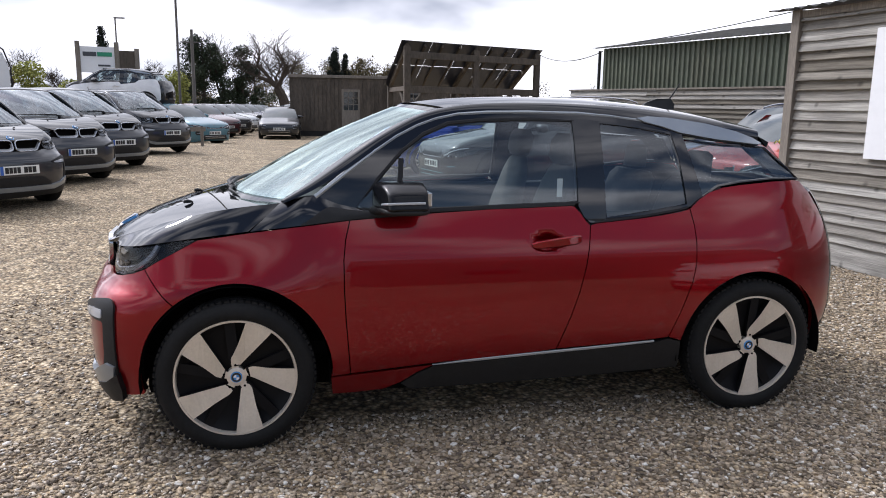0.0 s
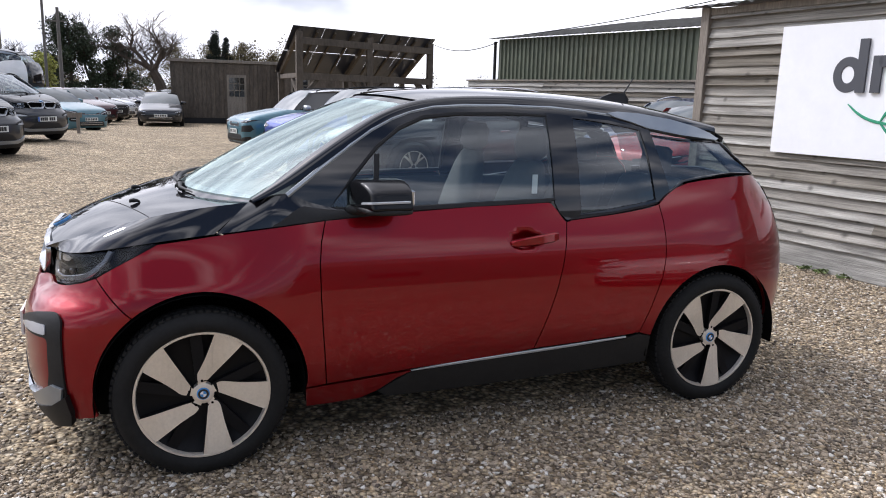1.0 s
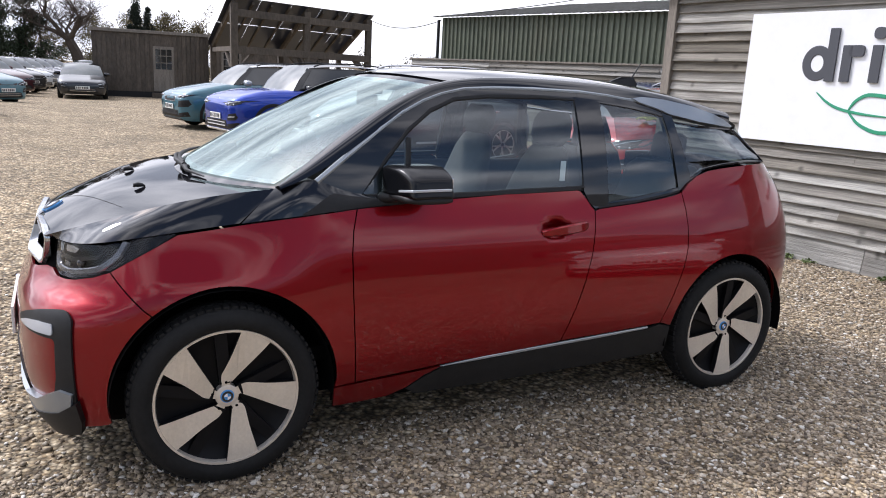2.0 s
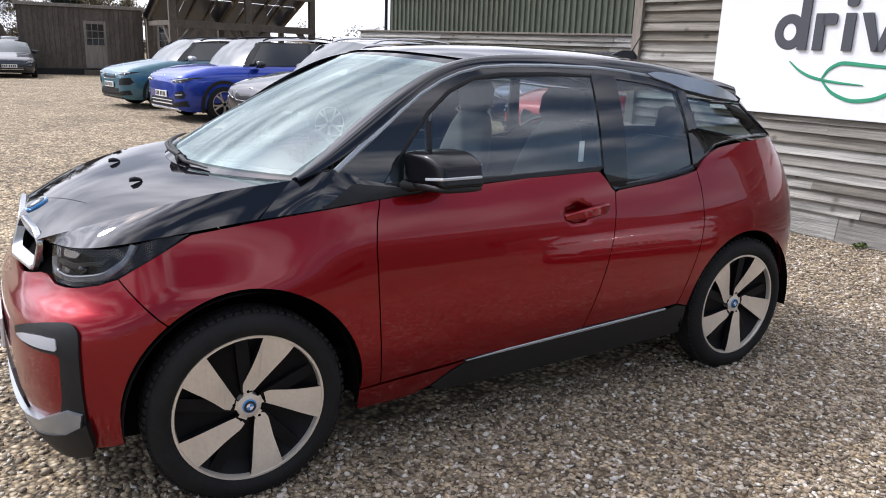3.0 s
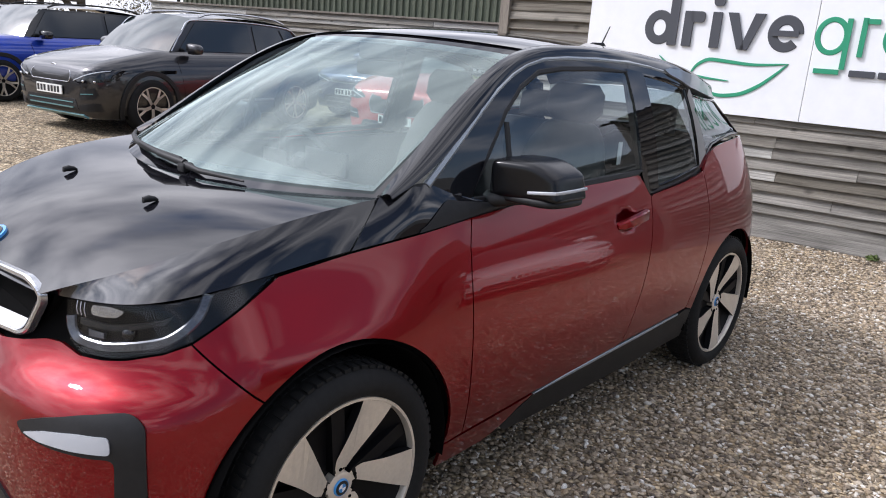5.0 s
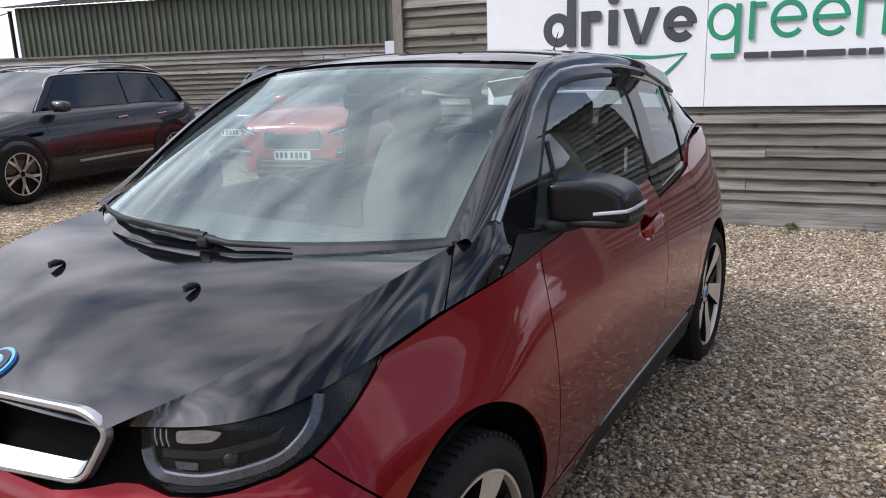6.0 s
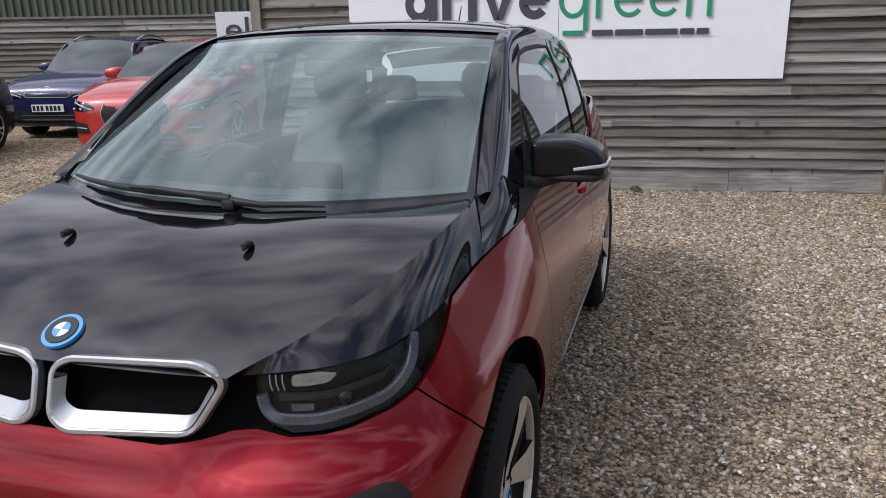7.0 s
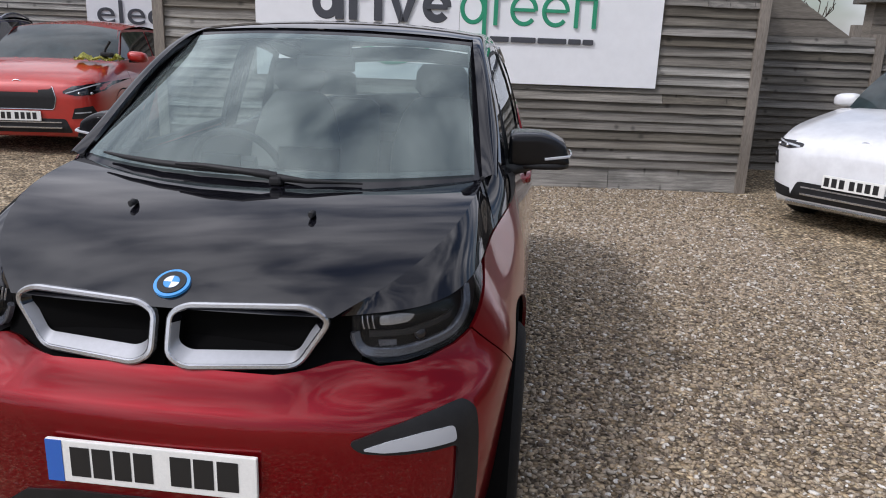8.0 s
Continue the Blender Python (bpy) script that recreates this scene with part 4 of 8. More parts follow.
        frame_r = [(0.338, 1.514), (0.52, 1.503), (0.70, 1.480), (0.86, 1.436), (0.845, 1.418), (0.66, 1.452), (0.455, 1.470), (0.338, 1.474)]
        surface_patch("window_frame", frame_r, H, M_BLACK, car, cell=0.06, lift=-0.001, flange=0.012)
        ribbon("waist_seal", [H(x, z) for x, z in ((-0.72, 1.056), (-0.40, 1.070), (0.0, 1.083), (0.30, 1.092))], 0.024, 0.02, M_TRIM, car, out)
        ribbon("waist_seal", [H(x, z) for x, z in ((0.40, 1.006), (0.64, 1.027), (0.83, 1.053), (0.905, 1.068))], 0.024, 0.02, M_TRIM, car, out)
        ribbon("quarterlight_bar", [H(x, z) for x, z in ((-0.545, 1.088), (-0.540, 1.2), (-0.530, 1.305))], 0.024, 0.02, M_TRIM, car, out)
        surface_patch("door_pillar", [(0.318, 1.492), (0.458, 1.480), (0.458, 1.015), (0.380, 0.998), (0.345, 1.03), (0.318, 1.08)], H, M_BLACK, car, cell=0.06, lift=0.0, flange=0.01)
        surface_patch("rear_pillar", [(0.835, 1.440), (0.90, 1.420), (0.99, 1.105), (0.935, 1.068), (0.898, 1.068), (0.868, 1.30)], H, M_BLACK, car, cell=0.06, lift=0.001, flange=0.01)
        # black corner piece between wing, screen pillar and mirror
        low_z = smoothed([(-1.30, 0.972), (-1.218, 0.984), (-1.05, 1.005), (-0.90, 1.023), (-0.775, 1.037), (-0.60, 1.050), (-0.5, 1.056)], 0.05)
        top_z = smoothed([(-1.15, 1.090), (-1.075, 1.108), (-1.0, 1.127), (-0.93, 1.142), (-0.85, 1.118), (-0.745, 1.088), (-0.60, 1.066), (-0.5, 1.066)], 0.025)
        top_y = smoothed([(-1.15, 0.668), (-1.075, 0.692), (-1.0, 0.724), (-0.93, house_y(-0.93, 1.138) - 0.002), (-0.85, house_y(-0.85, 1.118) - 0.006), (-0.745, house_y(-0.745, 1.088) - 0.006), (-0.60, house_y(-0.60, 1.066) - 0.006), (-0.5, house_y(-0.5, 1.066) - 0.006)], 0.03)

        def low_edge(u):
            x = -1.216 + 0.616 * u
            return skin(a_at(x=x), low_z(x))

        def top_edge(u):
            x = -1.073 + 0.473 * u
            return x, -top_y(x), top_z(x)
        corner_low, corner_top = fair(low_edge, 5), fair(top_edge, 8)

        def corner_at(u, v, off=0.0):
            p = corner_low(u).lerp(corner_top(u), v) + Vector((0, -off, 0)) + Vector((0, -0.8, 0.5)) * (0.010 * math.sin(math.pi * v) * smoothstep(0.0, 0.3, u))
            return Vector((p.x, side * p.y, p.z))
        grid_patch("pillar_corner", corner_at, 36, 10, M_BLACK, car, flip=(side == 1))
        grid_patch("corner_cover", lambda u, v: corner_at(0.36 + 0.64 * u, v * (0.06 + 0.66 * smoothstep(0.0, 0.22, u)), 0.004), 24, 6, M_TRIM, car, flip=(side == 1))
        ribbon("pillar_seal", [corner_at(u / 12, 1.0, 0.001) for u in range(5)], 0.014, 0.014, M_TRIM, car, lambda p: (-0.3, -side, 0.6))
        # bright line over the windows, widening to the grey rear blade
        line = [(-0.925, 1.130), (-0.85, 1.187), (-0.75, 1.262), (-0.65, 1.335), (-0.55, 1.400), (-0.45, 1.450), (-0.36, 1.482), (-0.25, 1.505), (-0.1, 1.514), (0.1, 1.517), (0.35, 1.514), (0.52, 1.503), (0.70, 1.482)]
        ribbon("window_line", [H(x, z + 0.008) for x, z in line], 0.023, 0.02, M_GREYPAINT, car, lambda p: (0.0, -side, 1.0), "satin grey trim line")
        blade = [(0.66, 1.494), (0.70, 1.475), (0.80, 1.452), (0.885, 1.425), (1.10, 1.392), (1.30, 1.372), (1.40, 1.362), (1.425, 1.368), (1.36, 1.398), (1.25, 1.430), (1.06, 1.468), (0.85, 1.495), (0.72, 1.503)]
        surface_patch("roof_blade", blade, H, M_GREYPAINT, car, cell=0.05, lift=0.008, flange=0.03, label="satin grey blade")
        # screen pillar and roof side
        edge = [-1.075, -0.95, -0.80, -0.65, -0.50, -0.36, -0.2, 0.1, 0.5, 0.9, 1.2, 1.42]
        low = [(-1.068, 1.104), (-0.93, 1.142), (-0.75, 1.275), (-0.60, 1.380), (-0.48, 1.448), (-0.34, 1.500), (-0.2, 1.520), (0.1, 1.528), (0.5, 1.517), (0.9, 1.480), (1.2, 1.438), (1.41, 1.376)]
        ex = smoothed([(i, p) for i, p in enumerate(edge)], 0.9)
        lx = [smoothed([(i, p[k]) for i, p in enumerate(low)], 0.9) for k in range(2)]

        def rail_foot(u):
            x0, z0 = (f(u * (len(edge) - 1)) for f in lx)
            return x0, -side * house_y(x0, z0), z0

        def rail_head(u):
            x0 = ex(u * (len(edge) - 1))
            return x0, -side * ROOF_Y(x0), ROOF_E(x0)
        foot_at, head_at = fair(rail_foot, 9), fair(rail_head, 9)

        def rail(u, v):
            p = foot_at(u).lerp(head_at(u), v)
            bulge = 0.014 * math.sin(math.pi * v)
            return p + Vector((0, -side * bulge * 0.6, bulge))
        grid_patch("roof_rail", rail, 90, 12, M_BLACK, car, flip=(side == 1))
        # mirror
        mirror(car, side)
        # headlamp
        lamp = [(a_at(y=0.467), 0.892), (a_at(y=0.472), 0.835), (a_at(y=0.495), 0.795), (a_at(y=0.545), 0.776), (a_at(y=0.62), 0.777), (a_at(y=0.69), 0.784)] + flank(lamp_low[::-1] + [(-1.445, 0.955), (-1.55, 0.946), (-1.65, 0.928), (-1.75, 0.914)]) + [(a_at(y=0.66), 0.905), (a_at(y=0.56), 0.897)]
        lamp = [(side * a, z) for a, z in lamp]
        headlamp(car, lamp, side)
        # dark fog blade with its lamp bar
        fog_out = [(a_at(y=0.462), 0.628), (a_at(y=0.54), 0.655), (a_at(y=0.63), 0.678), (a_at(y=0.70), 0.690), (a_at(x=-1.822), 0.692), (a_at(x=-1.797), 0.668), (a_at(x=-1.795), 0.36), (a_at(x=-1.81), 0.30), (a_at(x=-1.865), 0.36), (a_at(x=-1.848), 0.45), (a_at(x=-1.846), 0.594), (a_at(y=0.66), 0.592), (a_at(y=0.57), 0.594), (a_at(y=0.49), 0.604)]
        surface_patch("bumper_blade", round_poly([(side * a, z) for a, z in fog_out], 0.02, 3), skin, M_TRIM, car, cell=0.03, lift=0.010, flange=0.018)
        bar = [(a_at(y=0.492), 0.613), (a_at(y=0.55), 0.630), (a_at(y=0.63), 0.642), (a_at(y=0.698), 0.644), (a_at(y=0.702), 0.606), (a_at(y=0.62), 0.603), (a_at(y=0.54), 0.604)]
        surface_patch("fog_lamp", round_poly([(side * a, z) for a, z in bar], 0.012, 3), skin, M_LED, car, cell=0.03, lift=0.014, flange=0.01)
    # front bumper in one piece
    half = [(a_at(y=0.02), 0.772), (a_at(y=0.28), 0.768), (a_at(y=0.36), 0.778), (a_at(y=0.42), 0.790), (a_at(y=0.47), 0.790), (a_at(y=0.545), 0.774), (a_at(y=0.62), 0.775), (a_at(y=0.69), 0.782)] + flank(lamp_low[::-1])[:1]
    archf = [(-1.565, 0.70)] + [p for p in arc(-1.283, 0.345, 0.418, 128, 190, 14, 0.424)] + [(-1.708, 0.262)]
    half += flank([(-1.69, 0.824)] + archf) + [(a_at(x=-1.80), 0.25), (a_at(y=0.6), 0.25), (a_at(y=0.4), 0.25), (a_at(y=0.02), 0.25)]
    poly = half + [(-a, z) for a, z in half[::-1]]
    panel("front_bumper", poly, M_RED)
    intake = [(a_at(y=0.02), 0.452), (a_at(y=0.22), 0.448), (a_at(y=0.34), 0.432), (a_at(y=0.44), 0.36), (a_at(y=0.46), 0.30), (a_at(y=0.02), 0.30)]
    intake = intake + [(-a, z) for a, z in intake[::-1]]
    surface_patch("lower_intake", intake, skin, M_TRIM, car, cell=0.05, lift=0.006, flange=0.012)
    lip = [(a_at(y=0.02), 0.318), (a_at(y=0.45), 0.322), (a_at(y=0.60), 0.345), (a_at(y=0.715), 0.41), (a_at(x=-1.80), 0.40), (a_at(x=-1.82), 0.30), (a_at(y=0.62), 0.262), (a_at(y=0.4), 0.246), (a_at(y=0.02), 0.244)]
    lip = lip + [(-a, z) for a, z in lip[::-1]]
    surface_patch("front_lip", lip, skin, M_GREYPAINT, car, cell=0.04, lift=0.022, flange=0.03, label="satin grey lower lip")
    under = [(a_at(y=0.02), 0.262), (a_at(y=0.5), 0.264), (a_at(y=0.70), 0.32), (a_at(x=-1.79), 0.37), (a_at(x=-1.785), 0.29), (a_at(x=-1.80), 0.24), (a_at(y=0.6), 0.20), (a_at(y=0.02), 0.19)]
    under = under + [(-a, z) for a, z in under[::-1]]
    surface_patch("front_valance", under, skin, M_TRIM, car, cell=0.05, lift=0.026, flange=0.03)
    for sd in (1, -1):
        pr = [(sd * a, z) for a, z in [(a_at(x=1.803), 0.44), (A_END - 0.001, 0.44), (A_END - 0.001, 1.17), (a_at(x=1.803), 1.12), (a_at(x=1.803), 0.9)]]
        surface_patch("tailgate", pr, skin, M_BLACK, car, cell=0.06)
        pr = [(sd * a, z) for a, z in [(a_at(x=1.80), 0.24), (A_END - 0.001, 0.24), (A_END - 0.001, 0.43), (a_at(x=1.80), 0.43)]]
        surface_patch("rear_valance", pr, skin, M_TRIM, car, cell=0.06)
    # dark shell behind the shut lines
    for sp in shell:
        surface_patch("inner_body", sp, lambda a, z: skin(a, z, 0.0, False), M_DARK, car, cell=0.08, lift=-0.034, flange=0.0)
    top_parts(car)
    cabin(car)
    for cx, cz, base, half in ((-1.288, 0.345, 67, 0.79), (1.277, 0.345, 58, 0.778)):
        for side in (1, -1):
            road_wheel(car, cx, cz, side, base, half)
    bm = box_bm((-1.70, -0.60, 0.20), (1.75, 0.60, 0.40), 0.03)
    add_box(bm, (-0.80, -0.74, 0.20), (0.80, 0.74, 0.40), 0.03)
    part("underbody", bm, M_DARK, car)
    return car


def mirror(car, side):
    """A wing mirror: rounded housing, lower cover, lamp strip and stalk."""
    s = -side
    bm = bmesh.new()
    bmesh.ops.create_cube(bm, size=1)
    bmesh.ops.subdivide_edges(bm, edges=bm.edges[:], cuts=19, use_grid_fill=True)
    for v in bm.verts:
        x, y, z = (math.sin(c * math.pi / 2) for c in v.co * 2)
        k = (abs(x) ** 12 + abs(y) ** 12 + abs(z) ** 12) ** (1 / 12)
        x, y, z = x / k, y / k, z / k
        up = (z + 1) / 2
        px = -0.552 + 0.098 * x * (1.0 - 0.10 * y) * (1 - 0.03 * up) + 0.014 * y
        py = 0.873 + 0.117 * y * (1 - 0.17 * up * (y > 0))
        pz = 1.147 + (0.056 - 0.003 * y) * z + 0.006 * up * (1 - y * y) - 0.010 * up * max(0.0, -x) ** 3 - 0.030 * up * max(0.0, y) ** 1.6
        v.co = (px, s * py, pz)
    bmesh.ops.recalc_face_normals(bm, faces=bm.faces[:])
    mir = part("wing_mirror", bm, M_CAP, car, "satin black mirror cap", smooth=180)
    bm = bmesh.new()
    bmesh.ops.create_cube(bm, size=1)
    bmesh.ops.subdivide_edges(bm, edges=bm.edges[:], cuts=4, use_grid_fill=True)
    for v in bm.verts:
        x, y, z = v.co * 2
        k = (abs(x) ** 4 + abs(y) ** 4 + abs(z) ** 4) ** 0.25
        x, y, z = x / k, y / k, z / k
        v.co = (-0.548 + 0.102 * x + 0.012 * y, s * (0.868 + 0.120 * y), 1.088 + 0.017 * z)
    bmesh.ops.recalc_face_normals(bm, faces=bm.faces[:])
    part("mirror_base", bm, M_TRIM, mir, smooth=180)
    bm = bmesh.new()
    add_beam(bm, (-0.655, s * 0.735, 1.070), (-0.565, s * 0.83, 1.090), 0.105, 0.044, 0.014)
    part("mirror_stalk", bm, M_TRIM, mir, smooth=60)
    pts = [(-0.649, s * 0.893), (-0.646, s * 0.930), (-0.642, s * 0.966), (-0.632, s * 0.986), (-0.60, s * 0.995), (-0.54, s * 0.997), (-0.47, s * 0.993)]
    ribbon("indicator_strip", [(x, y, 1.116 + (0.0, 0.005, 0.010, 0.012, 0.014, 0.015, 0.015)[k]) for k, (x, y) in enumerate(pts)], 0.010, 0.008, M_LED, mir, lambda p: (p.x + 0.522, (p.y - s * 0.876) * 0.8, 0), "clear lamp strip")
    bm = box_bm((-0.450, min(s * 0.80, s * 0.925), 1.108), (-0.428, max(s * 0.80, s * 0.925), 1.168), 0.004)
    part("mirror_glass", bm, M_CHROME, mir)


def headlamp(car, lamp, side):
    """A headlamp: black bowl, grey light guide in a U, reflector box, ribs and shelves behind a clear lens."""
    bowl = surface_patch("headlamp", lamp, skin, M_LAMPDARK, car, cell=0.04, lift=-0.030, flange=0.0, label="black lamp with a clear lens")
    P = lambda a, z, o=-0.012: skin(side * a, z, o)
    nrm = lambda p: (-0.7, -side * 0.7, 0.1)
    Y = lambda y: a_at(y=y)
    X = lambda x: a_at(x=x)

    def flat(name, pts, mat, lift, parent=bowl, label=""):
        return surface_patch(name, [(side * a, z) for a, z in pts], skin, mat, parent, cell=0.05, lift=lift, flange=0.008, label=label)
    guide = [(Y(0.482), 0.850), (Y(0.492), 0.822), (Y(0.525), 0.800), (Y(0.60), 0.796), (Y(0.68), 0.804), (X(-1.765), 0.822), (X(-1.70), 0.852), (X(-1.66), 0.885), (X(-1.635), 0.925)]
    c = [pchip([(i, q[k]) for i, q in enumerate(guide)]) for k in range(2)]
    n = 32
    ts = [(len(guide) - 1) * i / n for i in range(n + 1)]
    ribbon("light_guide", [P(c[0](t), c[1](t), -0.008) for t in ts], 0.024, 0.014, M_LAMPGREY, bowl, nrm, "grey U-shaped light guide")
    flat("reflector", round_poly([(Y(0.55), 0.888), (Y(0.62), 0.892), (Y(0.665), 0.886), (Y(0.64), 0.868), (Y(0.59), 0.864), (Y(0.55), 0.864)], 0.01, 2), M_REFLECT, -0.016, label="bright reflector")
    flat("lamp_shelf", [(Y(0.52), 0.852), (Y(0.62), 0.850), (X(-1.77), 0.872), (X(-1.735), 0.884), (X(-1.76), 0.862), (Y(0.64), 0.838), (Y(0.52), 0.838)], M_TRIM, -0.010)
    flat("lower_reflector", [(Y(0.545), 0.830), (Y(0.60), 0.828), (Y(0.60), 0.815), (Y(0.55), 0.815)], M_LAMPGREY, -0.016)
    bm = bmesh.new()
    bmesh.ops.create_uvsphere(bm, u_segments=16, v_segments=10, radius=0.018, matrix=Matrix.Translation(P(Y(0.68), 0.832, -0.024)))
    part("lamp_projector", bm, M_BLACK, bowl, smooth=180)
    for y in (0.500, 0.515, 0.530):
        ribbon("lamp_rib", [P(Y(y), 0.888, -0.012), P(Y(y + 0.001), 0.872, -0.010), P(Y(y + 0.006), 0.856, -0.012)], 0.003, 0.004, M_CHROME, bowl, nrm)
    surface_patch("lamp_lens", lamp, skin, M_LENS, bowl, cell=0.04, gap=0.003, lift=-0.004, flange=0.0).visible_shadow = False


def top_parts(car):
    """Bonnet, screen, roof, tail glass, spoiler, kidney frames, badge, wipers, aerial."""
    zc = smoothed([(-1.90, 0.904), (-1.87, 0.925), (-1.837, 0.944), (-1.75, 0.985), (-1.65, 1.022), (-1.525, 1.054), (-1.40, 1.078), (-1.25, 1.098), (-1.0, 1.115)], 0.035)
    cy = smoothed([(-1.90, 0.375), (-1.868, 0.400), (-1.80, 0.472), (-1.70, 0.548), (-1.55, 0.622), (-1.40, 0.662), (-1.25, 0.680), (-1.05, 0.692)], 0.035)
    cz = smoothed([(-1.90, 0.884), (-1.868, 0.900), (-1.80, 0.932), (-1.70, 0.971), (-1.55, 1.022), (-1.40, 1.060), (-1.25, 1.085), (-1.05, 1.106)], 0.035)
    a0, a1 = a_at(y=0.40), a_at(x=-1.218)
    ez = smoothed([(a0 - 0.1, 0.885), (a0, 0.888)] + [(a_at(y=y), z) for y, z in ((0.56, 0.899), (0.66, 0.907))] + [(a_at(x=x), z) for x, z in ((-1.75, 0.916), (-1.65, 0.930), (-1.55, 0.947), (-1.445, 0.957))] + [(a1, 0.986), (a1 + 0.1, 0.999)], 0.04)

    rim_at = fair(lambda u: skin(-(a0 + (a1 - a0) * u), ez(a0 + (a1 - a0) * u), 0.001), 5)
    crease_at = fair(lambda u: (-1.868 + 0.798 * u, cy(-1.868 + 0.798 * u), cz(-1.868 + 0.798 * u)), 6)

    def cowl(y):
        return -1.335 + 0.265 * min(1.2, abs(y) / 0.69) ** 2.2

    def bonnet(u, v):
        # v: -1 far side to 1 near side; |v| up to .8 is the top, beyond it the side
        w = (v - 0.5) * 2
        sgn = -1 if w >= 0 else 1
        w = abs(w)
        if w <= 0.75:
            k = w / 0.75
            xf = -1.898 + 0.030 * k ** 2.4
            xr = cowl(k * 0.69)
            x = xf + (xr - xf) * u
            y = k * cy(x)
            z = zc(x) + (cz(x) - zc(x)) * k ** 2.0
        else:
            k = (w - 0.75) / 0.25
            bulge = 0.008 * math.sin(math.pi * k) * math.sin(math.pi * u)
            x, y, z = crease_at(u).lerp(rim_at(u), k) + Vector((-0.2, 0.7, 0.7)) * bulge
        return Vector((x, sgn * y, z))
    lid = grid_patch("bonnet", bonnet, 44, 56, M_BLACK, car, "gloss black bonnet", thick=0.0, flip=True)
    for ed in lid.data.edges:
        i, j = (v % 57 for v in ed.vertices)
        ed.use_edge_sharp = i == j and i in (7, 49)

    # windscreen: black-bordered glass between cowl and roof
    top_x = lambda y: -0.395 + 0.09 * (abs(y) / 0.58) ** 2

    def roof_z(x, y):
        k = abs(y) / 0.575
        return ROOF_C(x) + (ROOF_E(x) - ROOF_C(x)) * k ** 2.3

    def screen(u, v, inset=0.0):
        w = (v - 0.5) * 2
        s = -1 if w >= 0 else 1
        w = abs(w)
        yb, yt = 0.690 * w, 0.585 * w
        b = Vector((cowl(yb), s * yb, 1.098 + 0.006 * w))
        t = Vector((top_x(yt), s * yt, roof_z(top_x(yt), yt)))
        p = b.lerp(t, u)
        bulge = 0.030 * math.sin(math.pi * u) * (1 - 0.75 * w ** 3)
        return p + Vector((-0.62, 0, 0.78)) * bulge
    glass = grid_patch("windscreen", lambda u, v: screen(0.03 + 0.91 * u, 0.018 + 0.964 * v), 24, 40, M_SCREEN, car, flip=True)
    glass.visible_shadow = False
    for nm, fu in (("screen_border", lambda u, v: screen(-0.01 + 0.075 * u, v)), ("screen_border", lambda u, v: screen(0.905 + 0.10 * u, v)),
                   ("screen_border", lambda u, v: screen(u, -0.002 + 0.030 * v)), ("screen_border", lambda u, v: screen(u, 0.972 + 0.030 * v))):
        grid_patch(nm, lambda u, v, fu=fu: fu(u, v) + Vector((0.004, 0, -0.005)), 20, 20, M_BLACK, car, flip=True)

    def roof(u, v):
        w = (v - 0.5) * 2
        s = -1 if w >= 0 else 1
        w = abs(w)
        x0, x1 = top_x(0.58 * w), 1.44 - 0.03 * w * w
        x = x0 + (x1 - x0) * u
        yw = ROOF_Y(x)
        y = w * yw
        return Vector((x, s * y, roof_z(x, y * 0.575 / yw)))
    grid_patch("roof", roof, 40, 24, M_BLACK, car, "gloss black roof", flip=True)
    # tail: spoiler and rear glass
    bm = bmesh.new()
    rows = []
    for i in range(25):
        w = -1 + 2 * i / 24
        y = 0.515 * w
        k = abs(w)
        rows.append([bm.verts.new((1.40 - 0.02 * k, y, 1.476 - 0.044 * k ** 2)), bm.verts.new((1.60 - 0.10 * k * k, y * 1.0, 1.408 - 0.034 * k ** 2)), bm.verts.new((1.59 - 0.10 * k * k, y, 1.380 - 0.034 * k * k)), bm.verts.new((1.44, y, 1.40))])
    for a, b in zip(rows, rows[1:]):
        for k in range(4):
            bm.faces.new((a[k], b[k], b[(k + 1) % 4], a[(k + 1) % 4]))
    bm.faces.new(rows[0])
    bm.faces.new(rows[-1][::-1])
    bmesh.ops.recalc_face_normals(bm, faces=bm.faces[:])
    part("spoiler", bm, M_BLACK, car, smooth=35)

    def tail(u, v):
        w = (v - 0.5) * 2
        y = (0.62 - 0.11 * u) * w
        return Vector((1.73 - 0.15 * u - 0.09 * abs(w) ** 2.5, y, 1.150 + 0.225 * u))
    grid_patch("tail_glass", tail, 8, 16, M_PRIVACY, car).visible_shadow = False
    for side in (1, -1):
        surface_patch("tail_pillar", [(1.30, 1.370), (1.36, 1.364), (1.445, 1.354), (1.53, 1.265), (1.60, 1.190), (1.475, 1.190), (1.395, 1.285)], lambda x, z: house(x, z, side), M_BLACK, car, cell=0.05, lift=-0.014, flange=0.015)
    # kidney frames: a satin rim, a ramp inside it (silver below, black above) and the dark grille
    for s in (1, -1):
        raw = [(0.020, 0.893), (0.058, 0.914), (0.345, 0.924), (0.396, 0.892), (0.322, 0.778), (0.058, 0.776), (0.020, 0.800)]
        outl = round_poly(raw, 0.028, 5)

        def front(y, z, back=0.0):
            t = min(1.2, max(-0.2, (z - 0.778) / 0.14))
            x0 = -1.940 + 0.055 * (max(0.0, y) / 0.33) ** 2
            x1 = -1.897 + 0.024 * (max(0.0, y) / 0.37) ** 2
            return (x0 + (x1 - x0) * t + back, -s * y, z)
        n = lambda p: (-1, 0, 0.2)
        mid_p = round_poly(inset_poly(raw, 0.007), 0.024, 5)
